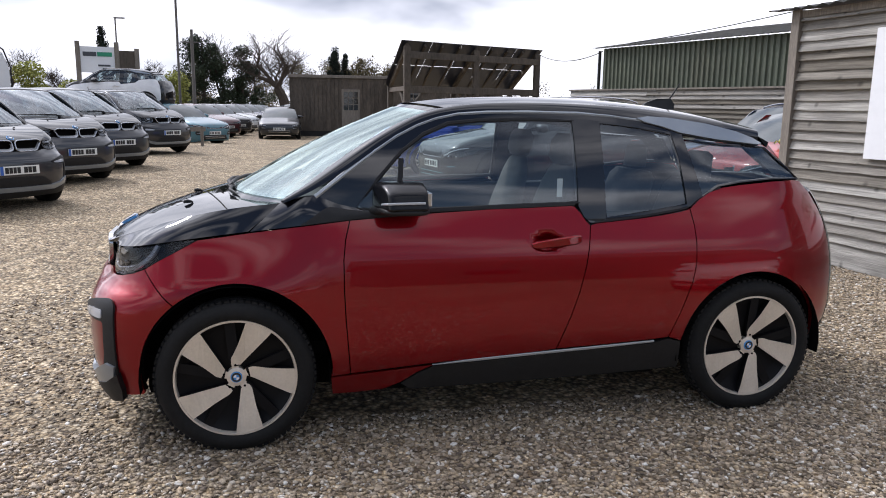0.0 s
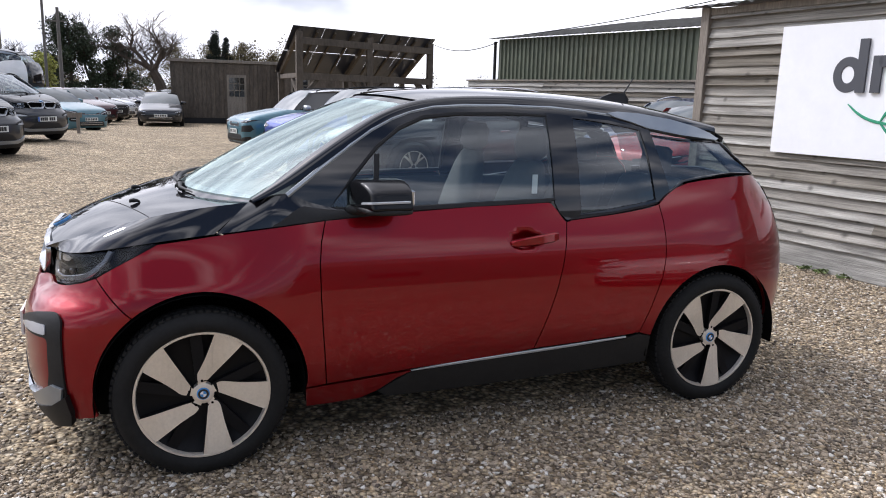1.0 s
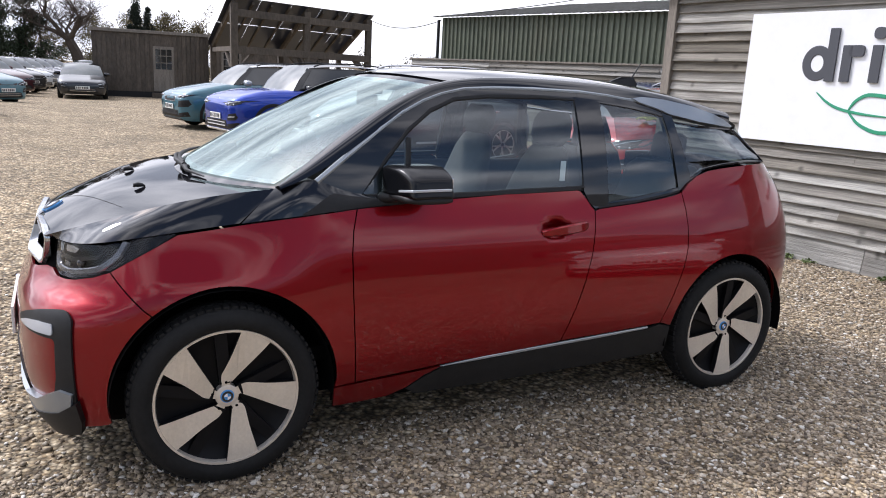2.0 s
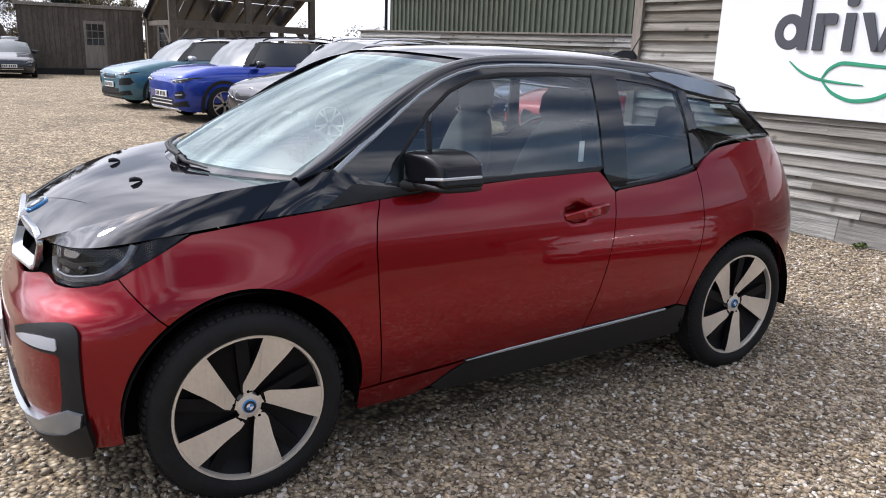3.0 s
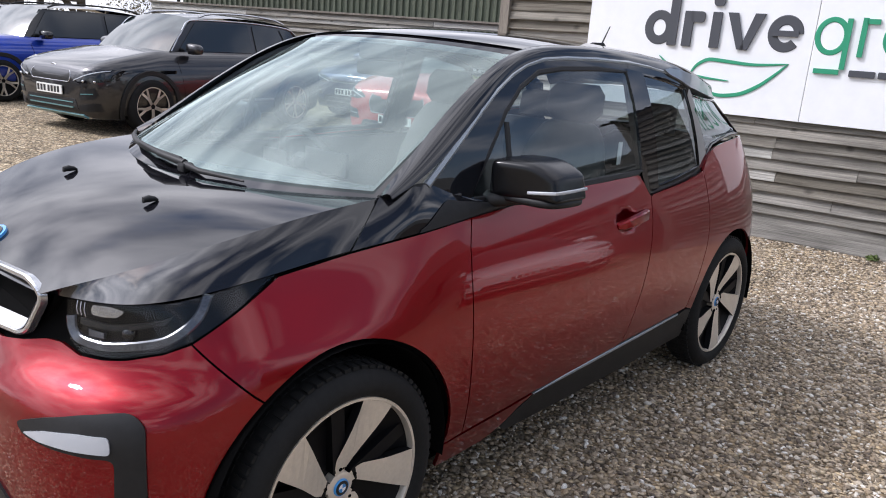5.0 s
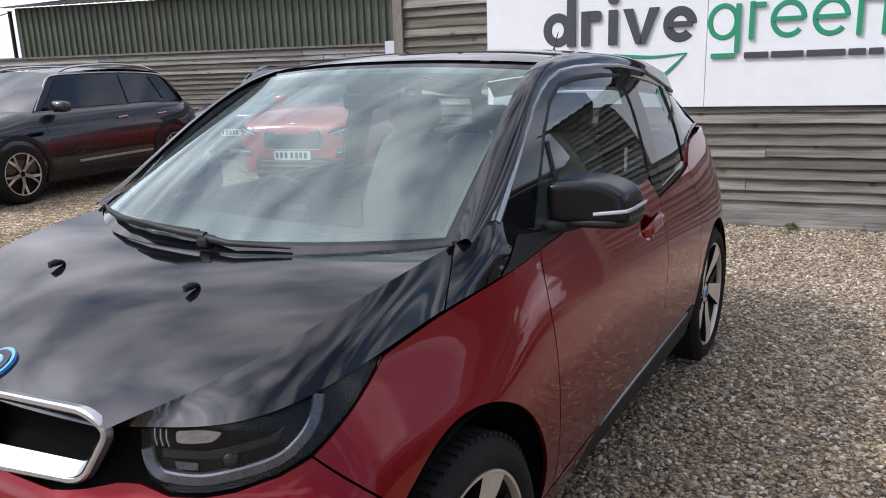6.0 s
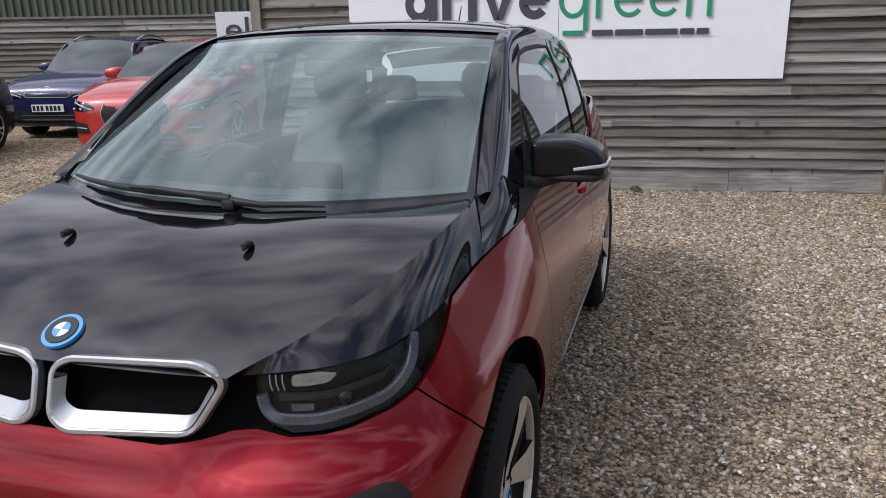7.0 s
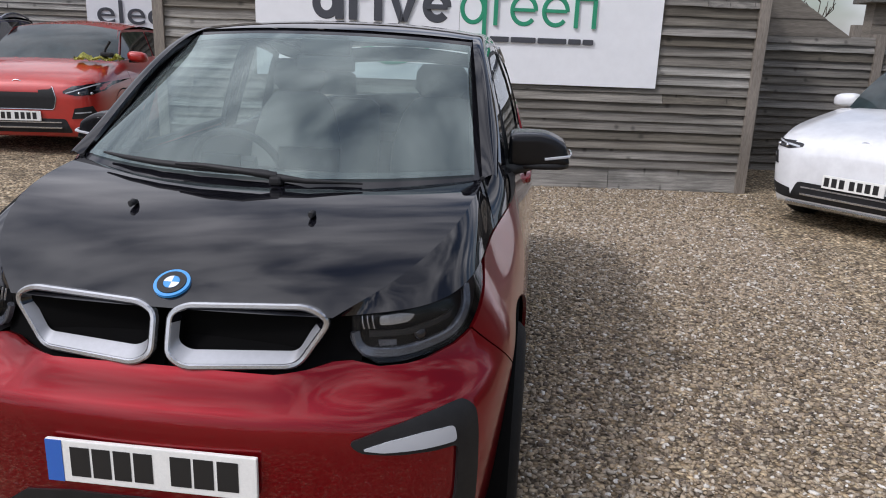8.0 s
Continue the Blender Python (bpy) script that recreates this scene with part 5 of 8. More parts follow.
        core = round_poly([(0.038, 0.884), (0.066, 0.900), (0.338, 0.907), (0.364, 0.888), (0.318, 0.806), (0.064, 0.806), (0.036, 0.822)], 0.018, 5)
        bm = bmesh.new()
        f = bm.faces.new([bm.verts.new((-1.850, -s * y, z)) for y, z in mid_p])
        if f.normal.x > 0:
            f.normal_flip()
        k = part("kidney_grille", bm, M_DARK, car, "dark grille in a satin frame")
        ribbon("grille_frame", [front(y, z) for y, z in outl], 0.015, 0.020, M_CHROME, k, n, "satin silver frame", closed=True)
        ribbon("grille_skirt", [front(y, z, 0.040) for y, z in inset_poly(outl, 0.004)], 0.008, 0.060, M_DARK, k, n, closed=True)
        for nm, mat, low in (("grille_lower_ramp", M_SATIN, True), ("grille_upper_ramp", M_BLACK, False)):
            bm = bmesh.new()
            for i in range(len(core)):
                j = (i + 1) % len(core)
                if ((core[i][1] + core[j][1]) / 2 < 0.868) == low:
                    bm.faces.new([bm.verts.new(front(*q, b)) for q, b in ((mid_p[i], 0.002), (mid_p[j], 0.002), (core[j], 0.028), (core[i], 0.028))])
            bmesh.ops.remove_doubles(bm, verts=bm.verts[:], dist=1e-5)
            bmesh.ops.recalc_face_normals(bm, faces=bm.faces[:])
            part(nm, bm, mat, k, smooth=60)
    # dark panel round the kidneys up to the lamps
    half = [(0.001, 0.905), (0.40, 0.898), (0.50, 0.893), (0.50, 0.775), (0.40, 0.765), (0.001, 0.760)]
    for sd in (1, -1):
        surface_patch("grille_surround", [(sd * a_at(y=max(0.005, y)), z) for y, z in half], skin, M_DARK, car, cell=0.05, lift=-0.030, flange=0.02)
    # round badge
    nrm = (bonnet(0.14, 0.5) - bonnet(0.08, 0.5)).cross(bonnet(0.1, 0.47) - bonnet(0.1, 0.53))
    nrm.normalize()
    if nrm.z < 0:
        nrm.negate()
    m = Matrix.Translation(Vector((-1.838, 0, zc(-1.838))) + nrm * 0.004) @ nrm.to_track_quat("-Y", "Z").to_matrix().to_4x4()
    bm = bmesh.new()
    add_lathe(bm, [(0.0, -0.004), (0.044, -0.003), (0.0445, 0.004)], 32, m)
    bmesh.ops.recalc_face_normals(bm, faces=bm.faces[:])
    badge = part("badge", bm, M_BLUE, car, "round blue and white badge", smooth=40)
    bm = bmesh.new()
    add_lathe(bm, [(0.0205, -0.0055), (0.035, -0.0055), (0.036, -0.002)], 32, m)
    bmesh.ops.recalc_face_normals(bm, faces=bm.faces[:])
    part("badge_dark_ring", bm, M_INK, badge)
    for i in range(4):
        bm = bmesh.new()
        pts = [(0, 0)] + arc(0, 0, 0.0195, 90 * i, 90 * i + 90, 8)
        f = bm.faces.new([bm.verts.new(m @ Vector((x, -0.0062, z))) for x, z in pts])
        part("badge_quarter", bm, M_BLUE if i % 2 == 0 else M_WHITE, badge)
    # number plate: white, blue end strip, characters as plain bars
    xs = -1.992
    plate = part("number_plate", box_bm((xs - 0.012, -0.26, 0.482), (xs, 0.26, 0.593), 0.003), M_PLATE, car, "white plate with dark bars")
    part("plate_band", box_bm((xs - 0.0135, 0.218, 0.483), (xs - 0.011, 0.259, 0.592)), M_PLATEY, plate)
    for y0, y1 in ((0.150, 0.198), (0.098, 0.143), (0.048, 0.090), (-0.006, 0.040), (-0.100, -0.050), (-0.155, -0.107), (-0.215, -0.164)):
        part("plate_bar", box_bm((xs - 0.0136, y0, 0.500), (xs - 0.011, y1, 0.577), 0.0), M_INK, plate)
    # washer jets
    for y in (-0.255, 0.262):
        bm = bmesh.new()
        z = zc(-1.52) + 0.003
        add_tube(bm, [(-1.540, y, z - 0.004), (-1.536, y, z + 0.004), (-1.522, y, z + 0.006), (-1.506, y, z + 0.004), (-1.496, y, z)], [0.003, 0.009, 0.010, 0.007, 0.003], 10)
        part("washer_jet", bm, M_TRIM, car, smooth=60)
    # wiper
    def on_glass(x, y, up):
        u = (x - cowl(y)) / (top_x(y * 0.85) - cowl(y))
        p = screen(max(0, u), 0.5 - y / 0.69 / 2)
        return p + Vector((-0.6, 0, 0.8)) * up
    bm = bmesh.new()
    blade_l = [on_glass(cowl(y) + 0.030, y, 0.020) for y in (0.56, 0.45, 0.32, 0.18, 0.04, -0.06)]
    add_tube(bm, blade_l, [0.004, 0.008, 0.010, 0.011, 0.011, 0.008], 8)
    w = part("wiper", bm, M_TRIM, car, smooth=60)
    bm = bmesh.new()
    add_tube(bm, [Vector((-1.318, -0.085, 1.122)), on_glass(cowl(0.02) + 0.018, 0.02, 0.034), on_glass(cowl(0.14) + 0.026, 0.14, 0.036), on_glass(cowl(0.24) + 0.030, 0.24, 0.028)], [0.013, 0.010, 0.008, 0.005], 8)
    add_tube(bm, [Vector((-1.318, -0.085, 1.118)), on_glass(cowl(-0.18) + 0.006, -0.18, 0.012), on_glass(cowl(-0.34) + 0.004, -0.34, 0.004)], [0.012, 0.008, 0.003], 8)
    part("wiper_arm", bm, M_TRIM, w, smooth=60)
    bm = box_bm((-1.335, -0.105, 1.095), (-1.295, -0.065, 1.125), 0.010)
    part("wiper_pivot", bm, M_TRIM, w)
    # scuttle beneath the screen
    grid_patch("scuttle", lambda u, v: Vector((cowl((v - 0.5) * 1.38) - 0.03 + 0.10 * u, (v - 0.5) * 1.36, 1.068 + 0.012 * u)), 3, 20, M_TRIM, car, flip=True)
    # aerial
    bm = bmesh.new()
    prof = [(0.985, 1.548), (1.03, 1.578), (1.10, 1.602), (1.185, 1.604), (1.20, 1.57), (1.195, 1.525)]
    a = [bm.verts.new((x, -0.032 if z < 1.572 else -0.010, z)) for x, z in prof]
    b = [bm.verts.new((x, 0.032 if z < 1.572 else 0.010, z)) for x, z in prof]
    bm.faces.new(a)
    bm.faces.new(b[::-1])
    for i in range(len(prof)):
        j = (i + 1) % len(prof)
        bm.faces.new((a[j], a[i], b[i], b[j]))
    fin = part("aerial_base", bm, M_TRIM, car)
    bm = bmesh.new()
    add_tube(bm, [(1.175, 0, 1.590), (1.245, 0, 1.692)], [0.005, 0.003], 6)
    part("aerial_rod", bm, M_TRIM, fin)


def road_wheel(car, cx, cz, side, base, half):
    """A wheel: tyre, dark barrel, bright rim ring, five leaning blades, hub."""
    m = Matrix.Translation((cx, -side * half, cz)) @ Matrix.Diagonal((1, side, 1, 1))

    def done(bm):
        bmesh.ops.recalc_face_normals(bm, faces=bm.faces[:])
        return bm
    bm = bmesh.new()
    add_lathe(bm, [(0.262, 0.12), (0.262, -0.045), (0.245, -0.030), (0.20, -0.010), (0.06, -0.006), (0.0, -0.006)], 48, m)
    wheel = part("wheel", done(bm), M_WHEELDARK, car, "alloy wheel with turbine blades", smooth=40)
    bm = bmesh.new()
    prof = [(0.262, 0.10), (0.300, 0.098), (0.334, 0.085), (0.347, 0.055), (0.349, 0.010), (0.346, -0.030), (0.337, -0.052), (0.322, -0.066), (0.300, -0.073), (0.282, -0.070), (0.268, -0.058), (0.262, -0.045)]
    add_lathe(bm, prof, 72, m)
    part("tyre", done(bm), M_TYRE, wheel, smooth=60)
    bm = bmesh.new()
    for k in range(72):
        a = 2 * math.pi * k / 72
        for y0, y1, da in ((-0.044, -0.006, 0.0), (0.006, 0.044, 0.5)):
            aa = a + da * 2 * math.pi / 72
            mm = m @ Matrix.Rotation(-aa, 4, "Y")
            r = bmesh.ops.create_cube(bm, size=1, matrix=mm @ Matrix.Translation((0.3465, (y0 + y1) / 2, 0)) @ Matrix.Diagonal((0.010, y1 - y0, 0.020, 1)))
    part("tread_band", done(bm), M_TYRE, wheel)
    bm = bmesh.new()
    add_lathe(bm, [(0.262, -0.045), (0.268, -0.054), (0.266, -0.060), (0.258, -0.060), (0.254, -0.050), (0.254, -0.030)], 72, m)
    part("rim_ring", done(bm), M_SILVER, wheel, "bright machined rim", smooth=30)
    for i in range(5):
        c = base + 72 * i
        key = [(0.038, 70), (0.050, 76), (0.257, 52), (0.257, 79), (0.150, 86), (0.108, 95), (0.085, 104), (0.056, 112), (0.038, 118)]
        flat = [(r * math.cos(radians(a - 67 + c)), r * math.sin(radians(a - 67 + c))) for r, a in key]
        arc_o = [(0.257 * math.cos(radians(a - 67 + c)), 0.257 * math.sin(radians(a - 67 + c))) for a in (56.5, 61, 65.5, 70, 74.5)]
        right = [(flat[1][0] + (flat[2][0] - flat[1][0]) * k / 6, flat[1][1] + (flat[2][1] - flat[1][1]) * k / 6) for k in range(1, 6)]
        cl = [pchip([(i, q[k]) for i, q in enumerate(flat[3:])]) for k in range(2)]
        left = [(cl[0](i * 5 / 15), cl[1](i * 5 / 15)) for i in range(16)]
        outl = [flat[0], flat[1]] + right + [flat[2]] + arc_o + left
        bm = bmesh.new()
        top, bot = [], []
        for x, z in outl:
            dpt = -0.034 - 0.024 * smoothstep(0.04, 0.25, math.hypot(x, z))
            top.append(bm.verts.new(m @ Vector((x, dpt, z))))
            bot.append(bm.verts.new(m @ Vector((x * 0.99, dpt + 0.030, z * 0.99))))
        face = bm.faces.new(top)
        sides = []
        for k in range(len(outl)):
            j = (k + 1) % len(outl)
            sides.append(bm.faces.new((top[k], top[j], bot[j], bot[k])))
        for f in sides:
            f.material_index = 1
        bmesh.ops.triangulate(bm, faces=[face])
        part("blade", done(bm), M_SILVER, wheel, "pale machined blade").data.materials.append(M_WHEELDARK)
        # darker twin spoke between the blades
        bm = bmesh.new()
        t = radians(c + 36 - 8)
        mm = m @ Matrix.Rotation(-t, 4, "Y")
        bmesh.ops.create_cube(bm, size=1, matrix=mm @ Matrix.Translation((0.155, -0.020, 0)) @ Matrix.Diagonal((0.21, 0.03, 0.045, 1)))
        part("dark_spoke", done(bm), M_WHEELDARK, wheel)
        bm = bmesh.new()
        t = radians(c + 26)
        mm = m @ Matrix.Translation((0.055 * math.cos(t), -0.034, 0.055 * math.sin(t)))
        add_lathe(bm, [(0.0, -0.003), (0.0055, -0.003), (0.0060, 0.01)], 10, mm)
        part("wheel_bolt", done(bm), M_DARK, wheel)
    bm = bmesh.new()
    add_lathe(bm, [(0.0, -0.037), (0.030, -0.037), (0.038, -0.036), (0.043, -0.034), (0.044, 0.0)], 32, m)
    part("hub", done(bm), M_SILVER, wheel, smooth=40)
    bm = bmesh.new()
    add_lathe(bm, [(0.0, -0.042), (0.024, -0.042), (0.026, -0.036)], 28, m)
    cap = part("hub_cap", done(bm), M_BLUE, wheel, "blue and white centre cap")
    bm = bmesh.new()
    add_lathe(bm, [(0.013, -0.0435), (0.021, -0.0435), (0.0215, -0.040)], 28, m)
    part("cap_ring", done(bm), M_INK, cap)
    for i in (1, 3):
        bm = bmesh.new()
        bm.faces.new([bm.verts.new(m @ Vector((x, -0.0438, z))) for x, z in [(0, 0)] + arc(0, 0, 0.0125, 90 * i, 90 * i + 90, 6)])
        part("cap_quarter", bm, M_WHITE, cap)


def cabin(car):
    """Seats, dashboard, wheel, floor and trims, as seen through the glass."""
    part("cabin_floor", box_bm((-1.0, -0.72, 0.40), (1.5, 0.72, 0.46)), M_DARK, car)
    for sd in (1, -1):
        part("door_lining", box_bm((-0.85, -sd * 0.750 - 0.02, 0.45), (1.15, -sd * 0.750 + 0.02, 1.050), 0.012), M_DASH, car)

    def lofted(rows, mat, name, parent, label=""):
        bm = bmesh.new()
        rings = []
        for c, hw, hd, tilt in rows:
            ring = []
            for k in range(16):
                t = 2 * math.pi * k / 16
                sx = math.copysign(abs(math.cos(t)) ** 0.55, math.cos(t)) * hd
                sy = math.copysign(abs(math.sin(t)) ** 0.55, math.sin(t)) * hw
                ring.append(bm.verts.new((c[0] + sx, c[1] + sy, c[2] + sx * tilt)))
            rings.append(ring)
        for a, b in zip(rings, rings[1:]):
            for k in range(16):
                bm.faces.new((a[k], a[(k + 1) % 16], b[(k + 1) % 16], b[k]))
        bm.faces.new(rings[0][::-1])
        bm.faces.new(rings[-1])
        bmesh.ops.recalc_face_normals(bm, faces=bm.faces[:])
        return part(name, bm, mat, parent, label, smooth=50)
    for y in (-0.37, 0.37):
        st = lofted([((-0.02, y, 0.46), 0.22, 0.24, 0), ((-0.03, y, 0.60), 0.25, 0.27, 0), ((-0.03, y, 0.68), 0.24, 0.26, 0.05), ((-0.03, y, 0.70), 0.20, 0.22, 0.05)], M_SEATL, "front_seat", car, "pale grey and dark seat")
        lofted([((0.20, y, 0.62), 0.23, 0.06, 0), ((0.26, y, 0.80), 0.24, 0.055, 0), ((0.32, y, 1.0), 0.235, 0.045, 0), ((0.365, y, 1.16), 0.19, 0.035, 0), ((0.385, y, 1.23), 0.14, 0.03, 0), ((0.39, y, 1.25), 0.10, 0.02, 0)], M_SEATL, "seat_back", st)
        lofted([((0.385, y, 1.25), 0.10, 0.03, 0), ((0.39, y, 1.29), 0.135, 0.05, 0), ((0.40, y, 1.37), 0.13, 0.05, 0), ((0.405, y, 1.41), 0.10, 0.03, 0)], M_SEATD, "head_rest", st)
        r = lofted([((0.98, y, 0.60), 0.28, 0.06, 0), ((1.08, y, 0.9), 0.29, 0.06, 0), ((1.15, y, 1.12), 0.27, 0.05, 0), ((1.16, y, 1.16), 0.22, 0.03, 0)], M_SEATD, "rear_seat", car, "dark rear seat back")
        lofted([((0.75, y, 0.5), 0.28, 0.22, 0), ((0.75, y, 0.66), 0.29, 0.24, 0), ((0.75, y, 0.68), 0.25, 0.2, 0)], M_SEATD, "rear_cushion", r)
        lofted([((1.17, y, 1.18), 0.12, 0.035, 0), ((1.18, y, 1.30), 0.11, 0.035, 0), ((1.18, y, 1.32), 0.08, 0.02, 0)], M_SEATD, "rear_head_rest", r)
    # dashboard
    def dash(u, v):
        y = (v - 0.5) * 1.42
        k = abs(y) / 0.71
        prof = pchip([(0.0, 1.045), (0.35, 1.050), (0.7, 1.035), (0.85, 1.00), (1.0, 0.86)])
        x = -1.26 + 0.20 * k * k + (0.62 - 0.14 * k * k) * min(1, u * 1.15)
        return Vector((x, y, prof(u)))
    d = grid_patch("dashboard", dash, 14, 20, M_DASH, car, flip=True)
    part("dash_tray", box_bm((-0.72, -0.62, 0.90), (-0.66, 0.62, 0.97), 0.02), M_SEATL, d)
    part("display_screen", box_bm((-0.70, -0.12, 1.03), (-0.685, 0.12, 1.12), 0.004), M_DARK, d)
    part("instrument_screen", box_bm((-0.66, 0.29, 1.00), (-0.645, 0.45, 1.07), 0.004), M_DARK, d)
    bm = bmesh.new()
    c = Matrix.Translation((-0.47, 0.37, 0.98)) @ Matrix.Rotation(radians(-25), 4, "Y")
    pts = [c @ Vector((0, 0.185 * math.cos(2 * math.pi * k / 28), 0.185 * math.sin(2 * math.pi * k / 28))) for k in range(29)]
    add_tube(bm, pts, 0.016, 8, cap=False)
    sw = part("steering_wheel", bm, M_TRIM, car, smooth=180)
    bm = bmesh.new()
    bmesh.ops.create_cube(bm, size=1, matrix=c @ Matrix.Diagonal((0.04, 0.16, 0.11, 1)))
    add_beam(bm, c @ Vector((0, -0.18, 0)), c @ Vector((0, 0.18, 0)), 0.02, 0.03)
    part("steering_boss", bm, M_TRIM, sw)
    # rear-view mirror and sensor housing under the screen's top
    bm = box_bm((-0.47, -0.10, 1.455), (-0.40, 0.10, 1.53), 0.015)
    rv = part("sensor_housing", bm, M_TRIM, car)
    bm = box_bm((-0.46, -0.12, 1.395), (-0.435, 0.12, 1.455), 0.012)
    part("rear_view_mirror", bm, M_TRIM, rv)
    bm = box_bm((-0.30, -0.53, 1.500), (0.85, 0.53, 1.507))
    part("headlining", bm, M_SEATL, car)
    # boot floor closes the tail
    part("boot_floor", box_bm((1.2, -0.6, 0.9), (1.72, 0.6, 0.96)), M_DARK, car)
    # small white tag in the near front window
    part("window_tag", box_bm((0.235, -0.700, 1.115), (0.262, -0.696, 1.205)), M_WHITE, car)


hero = make_hero()

# ---- far fence, shed, canopy, cabins ----
fence, FM, FL = board_wall("fence_north", Vector((7.1, 16.3, 0)), Vector((11.6, 4.2, 0)), 2.04, 0.105, "weathered grey boarded yard fence below a green shed", 0.0, 8, (3.0, 5.0), 0.08)
part("capping", box_bm((-0.05, -0.05, 2.02), (FL, 0.14, 2.06), 0.004), M_POST, fence)
back_wall, BM_, BL = board_wall("wall_south", Vector((6.9, -3.0, 0)), Vector((7.15, -5.6, 0)), 1.74, 0.103, "set-back brown weathered boarded wall with a sloping top", 0.0, 11, (3.0, 4.5), 0.08, M_WOODBROWN)
for k, (z0, z1, u0, u1) in enumerate(((1.735, 1.845, 1.84, 1.66), (1.84, 1.955, 1.67, 1.48), (1.95, 2.065, 1.49, 1.30), (2.06, 2.18, 1.31, 1.12))):
    part("sloping_board", flat_shape([(0.0, z0), (u0, z0), (u1, z1), (0.0, z1)], 0.034 - 0.012 * (k % 2), pose(0, 0.03, 0)), M_PLANK, back_wall)
part("end_post", box_bm((2.15, -0.06, 0), (2.26, 0.10, 1.79), 0.005), M_POST, back_wall)
part("short_post", box_bm((1.86, 0.03, 1.6), (1.97, 0.13, 1.90), 0.005), M_POST, back_wall)
side_wall, SM_, SL = board_wall("wall_return", Vector((7.17, -5.6, 0)), Vector((7.6, -12.0, 0)), 1.70, 0.150, "brown weathered boarded wall beside a parked car", 0.0, 12, (2.0, 3.0), 0.1, M_WOODBROWN)
hut = thing("outbuilding", "grey boarded outbuilding with a dark roof edge", "building")
part("hut_wall", box_bm((11.0, -12.0, 0), (11.4, -6.62, 2.40)), M_PLANK, hut)
for k in range(9):
    part("cladding_board", box_bm((10.97 - 0.004 * (k % 2), -12.0, 0.25 * k + 0.05), (11.0, -6.60, 0.25 * k + 0.285)), M_PLANK, hut)
part("hut_roof", box_bm((10.7, -12.2, 2.40), (11.5, -6.42, 2.50), 0.01), M_ROOFST, hut)
closing = mesh_ob("wall_inner", box_bm((5.25, -3.15, 0), (6.9, -3.05, 2.0)), M_WOODDK)
tagged(closing, "dark boarded return wall", "wall", kind="structure")

# second sign, on the fence: one plain word
sg = thing("word_sign", "white sign with one dark word on a boarded fence", "sign", m=FM)
part("sign_panel", box_bm((9.35, -0.075, 1.30), (11.9, -0.05, 2.10), 0.002), M_BOARD, sg)
fc = bpy.data.curves.new("word", "FONT")
fc.body, fc.size, fc.extrude = "electric", 0.62, 0.01
ft = new("word_text", fc)
dg = bpy.context.evaluated_depsgraph_get()
me = bpy.data.meshes.new_from_object(ft.evaluated_get(dg))
bpy.data.objects.remove(ft)
me.transform(pose(9.50, -0.085, 1.58, 90, 0, 0) @ Matrix.Diagonal((1.22, 1, 1, 1)))
me.materials.clear()
me.materials.append(M_SIGNDK)
ob = new("lettering", me)
ob.parent = sg


def shed():
    s = tagged(thing("shed", "long shed clad in dark green corrugated steel", "shed", kind=""), "long shed clad in dark green corrugated steel sheets", "shed")
    a, b = Vector((8.35, 17.0, 0)), Vector((12.3, 4.2, 0))
    m, length = wall_frame(a, b)
    s.matrix_world = m
    bm = bmesh.new()
    prev = None
    pitch = 0.165
    n = int(length / pitch)
    prof = [(0.0, 0.0), (0.066, 0.0), (0.089, -0.04), (0.142, -0.04)]
    for i in range(n):
        for du, d in prof:
            u = i * pitch + du
            row = [bm.verts.new((u, d, 0.6)), bm.verts.new((u, d, 3.26))]
            if prev:
                bm.faces.new((prev[0], row[0], row[1], prev[1]))
            prev = row
    part("cladding", bm, M_SHED, s)
    bm = bmesh.new()
    add_box(bm, (0.02, 0.03, 0), (length, 6.0, 3.2))
    part("shed_body", bm, M_SHED, s)
    bm = bmesh.new()
    rows = []
    for i in range(260):
        u = -0.25 + (length + 0.5) * i / 259
        w = 0.018 * math.sin(i * math.pi / 2)
        rows.append([bm.verts.new((u, -0.22, 3.27 + w)), bm.verts.new((u, 6.2, 4.25 + w))])
    for p, q in zip(rows, rows[1:]):
        bm.faces.new((p[0], q[0], q[1], p[1]))
    bmesh.ops.solidify(bm, geom=bm.faces[:], thickness=0.02)
    part("shed_roof", bm, M_ROOFST, s, "rust-stained corrugated roof")
    bm = bmesh.new()
    add_tube(bm, [(-0.10, -0.06, 0.1), (-0.10, -0.06, 3.2)], 0.045, 8)
    part("downpipe", bm, M_TRIM, s)


shed()


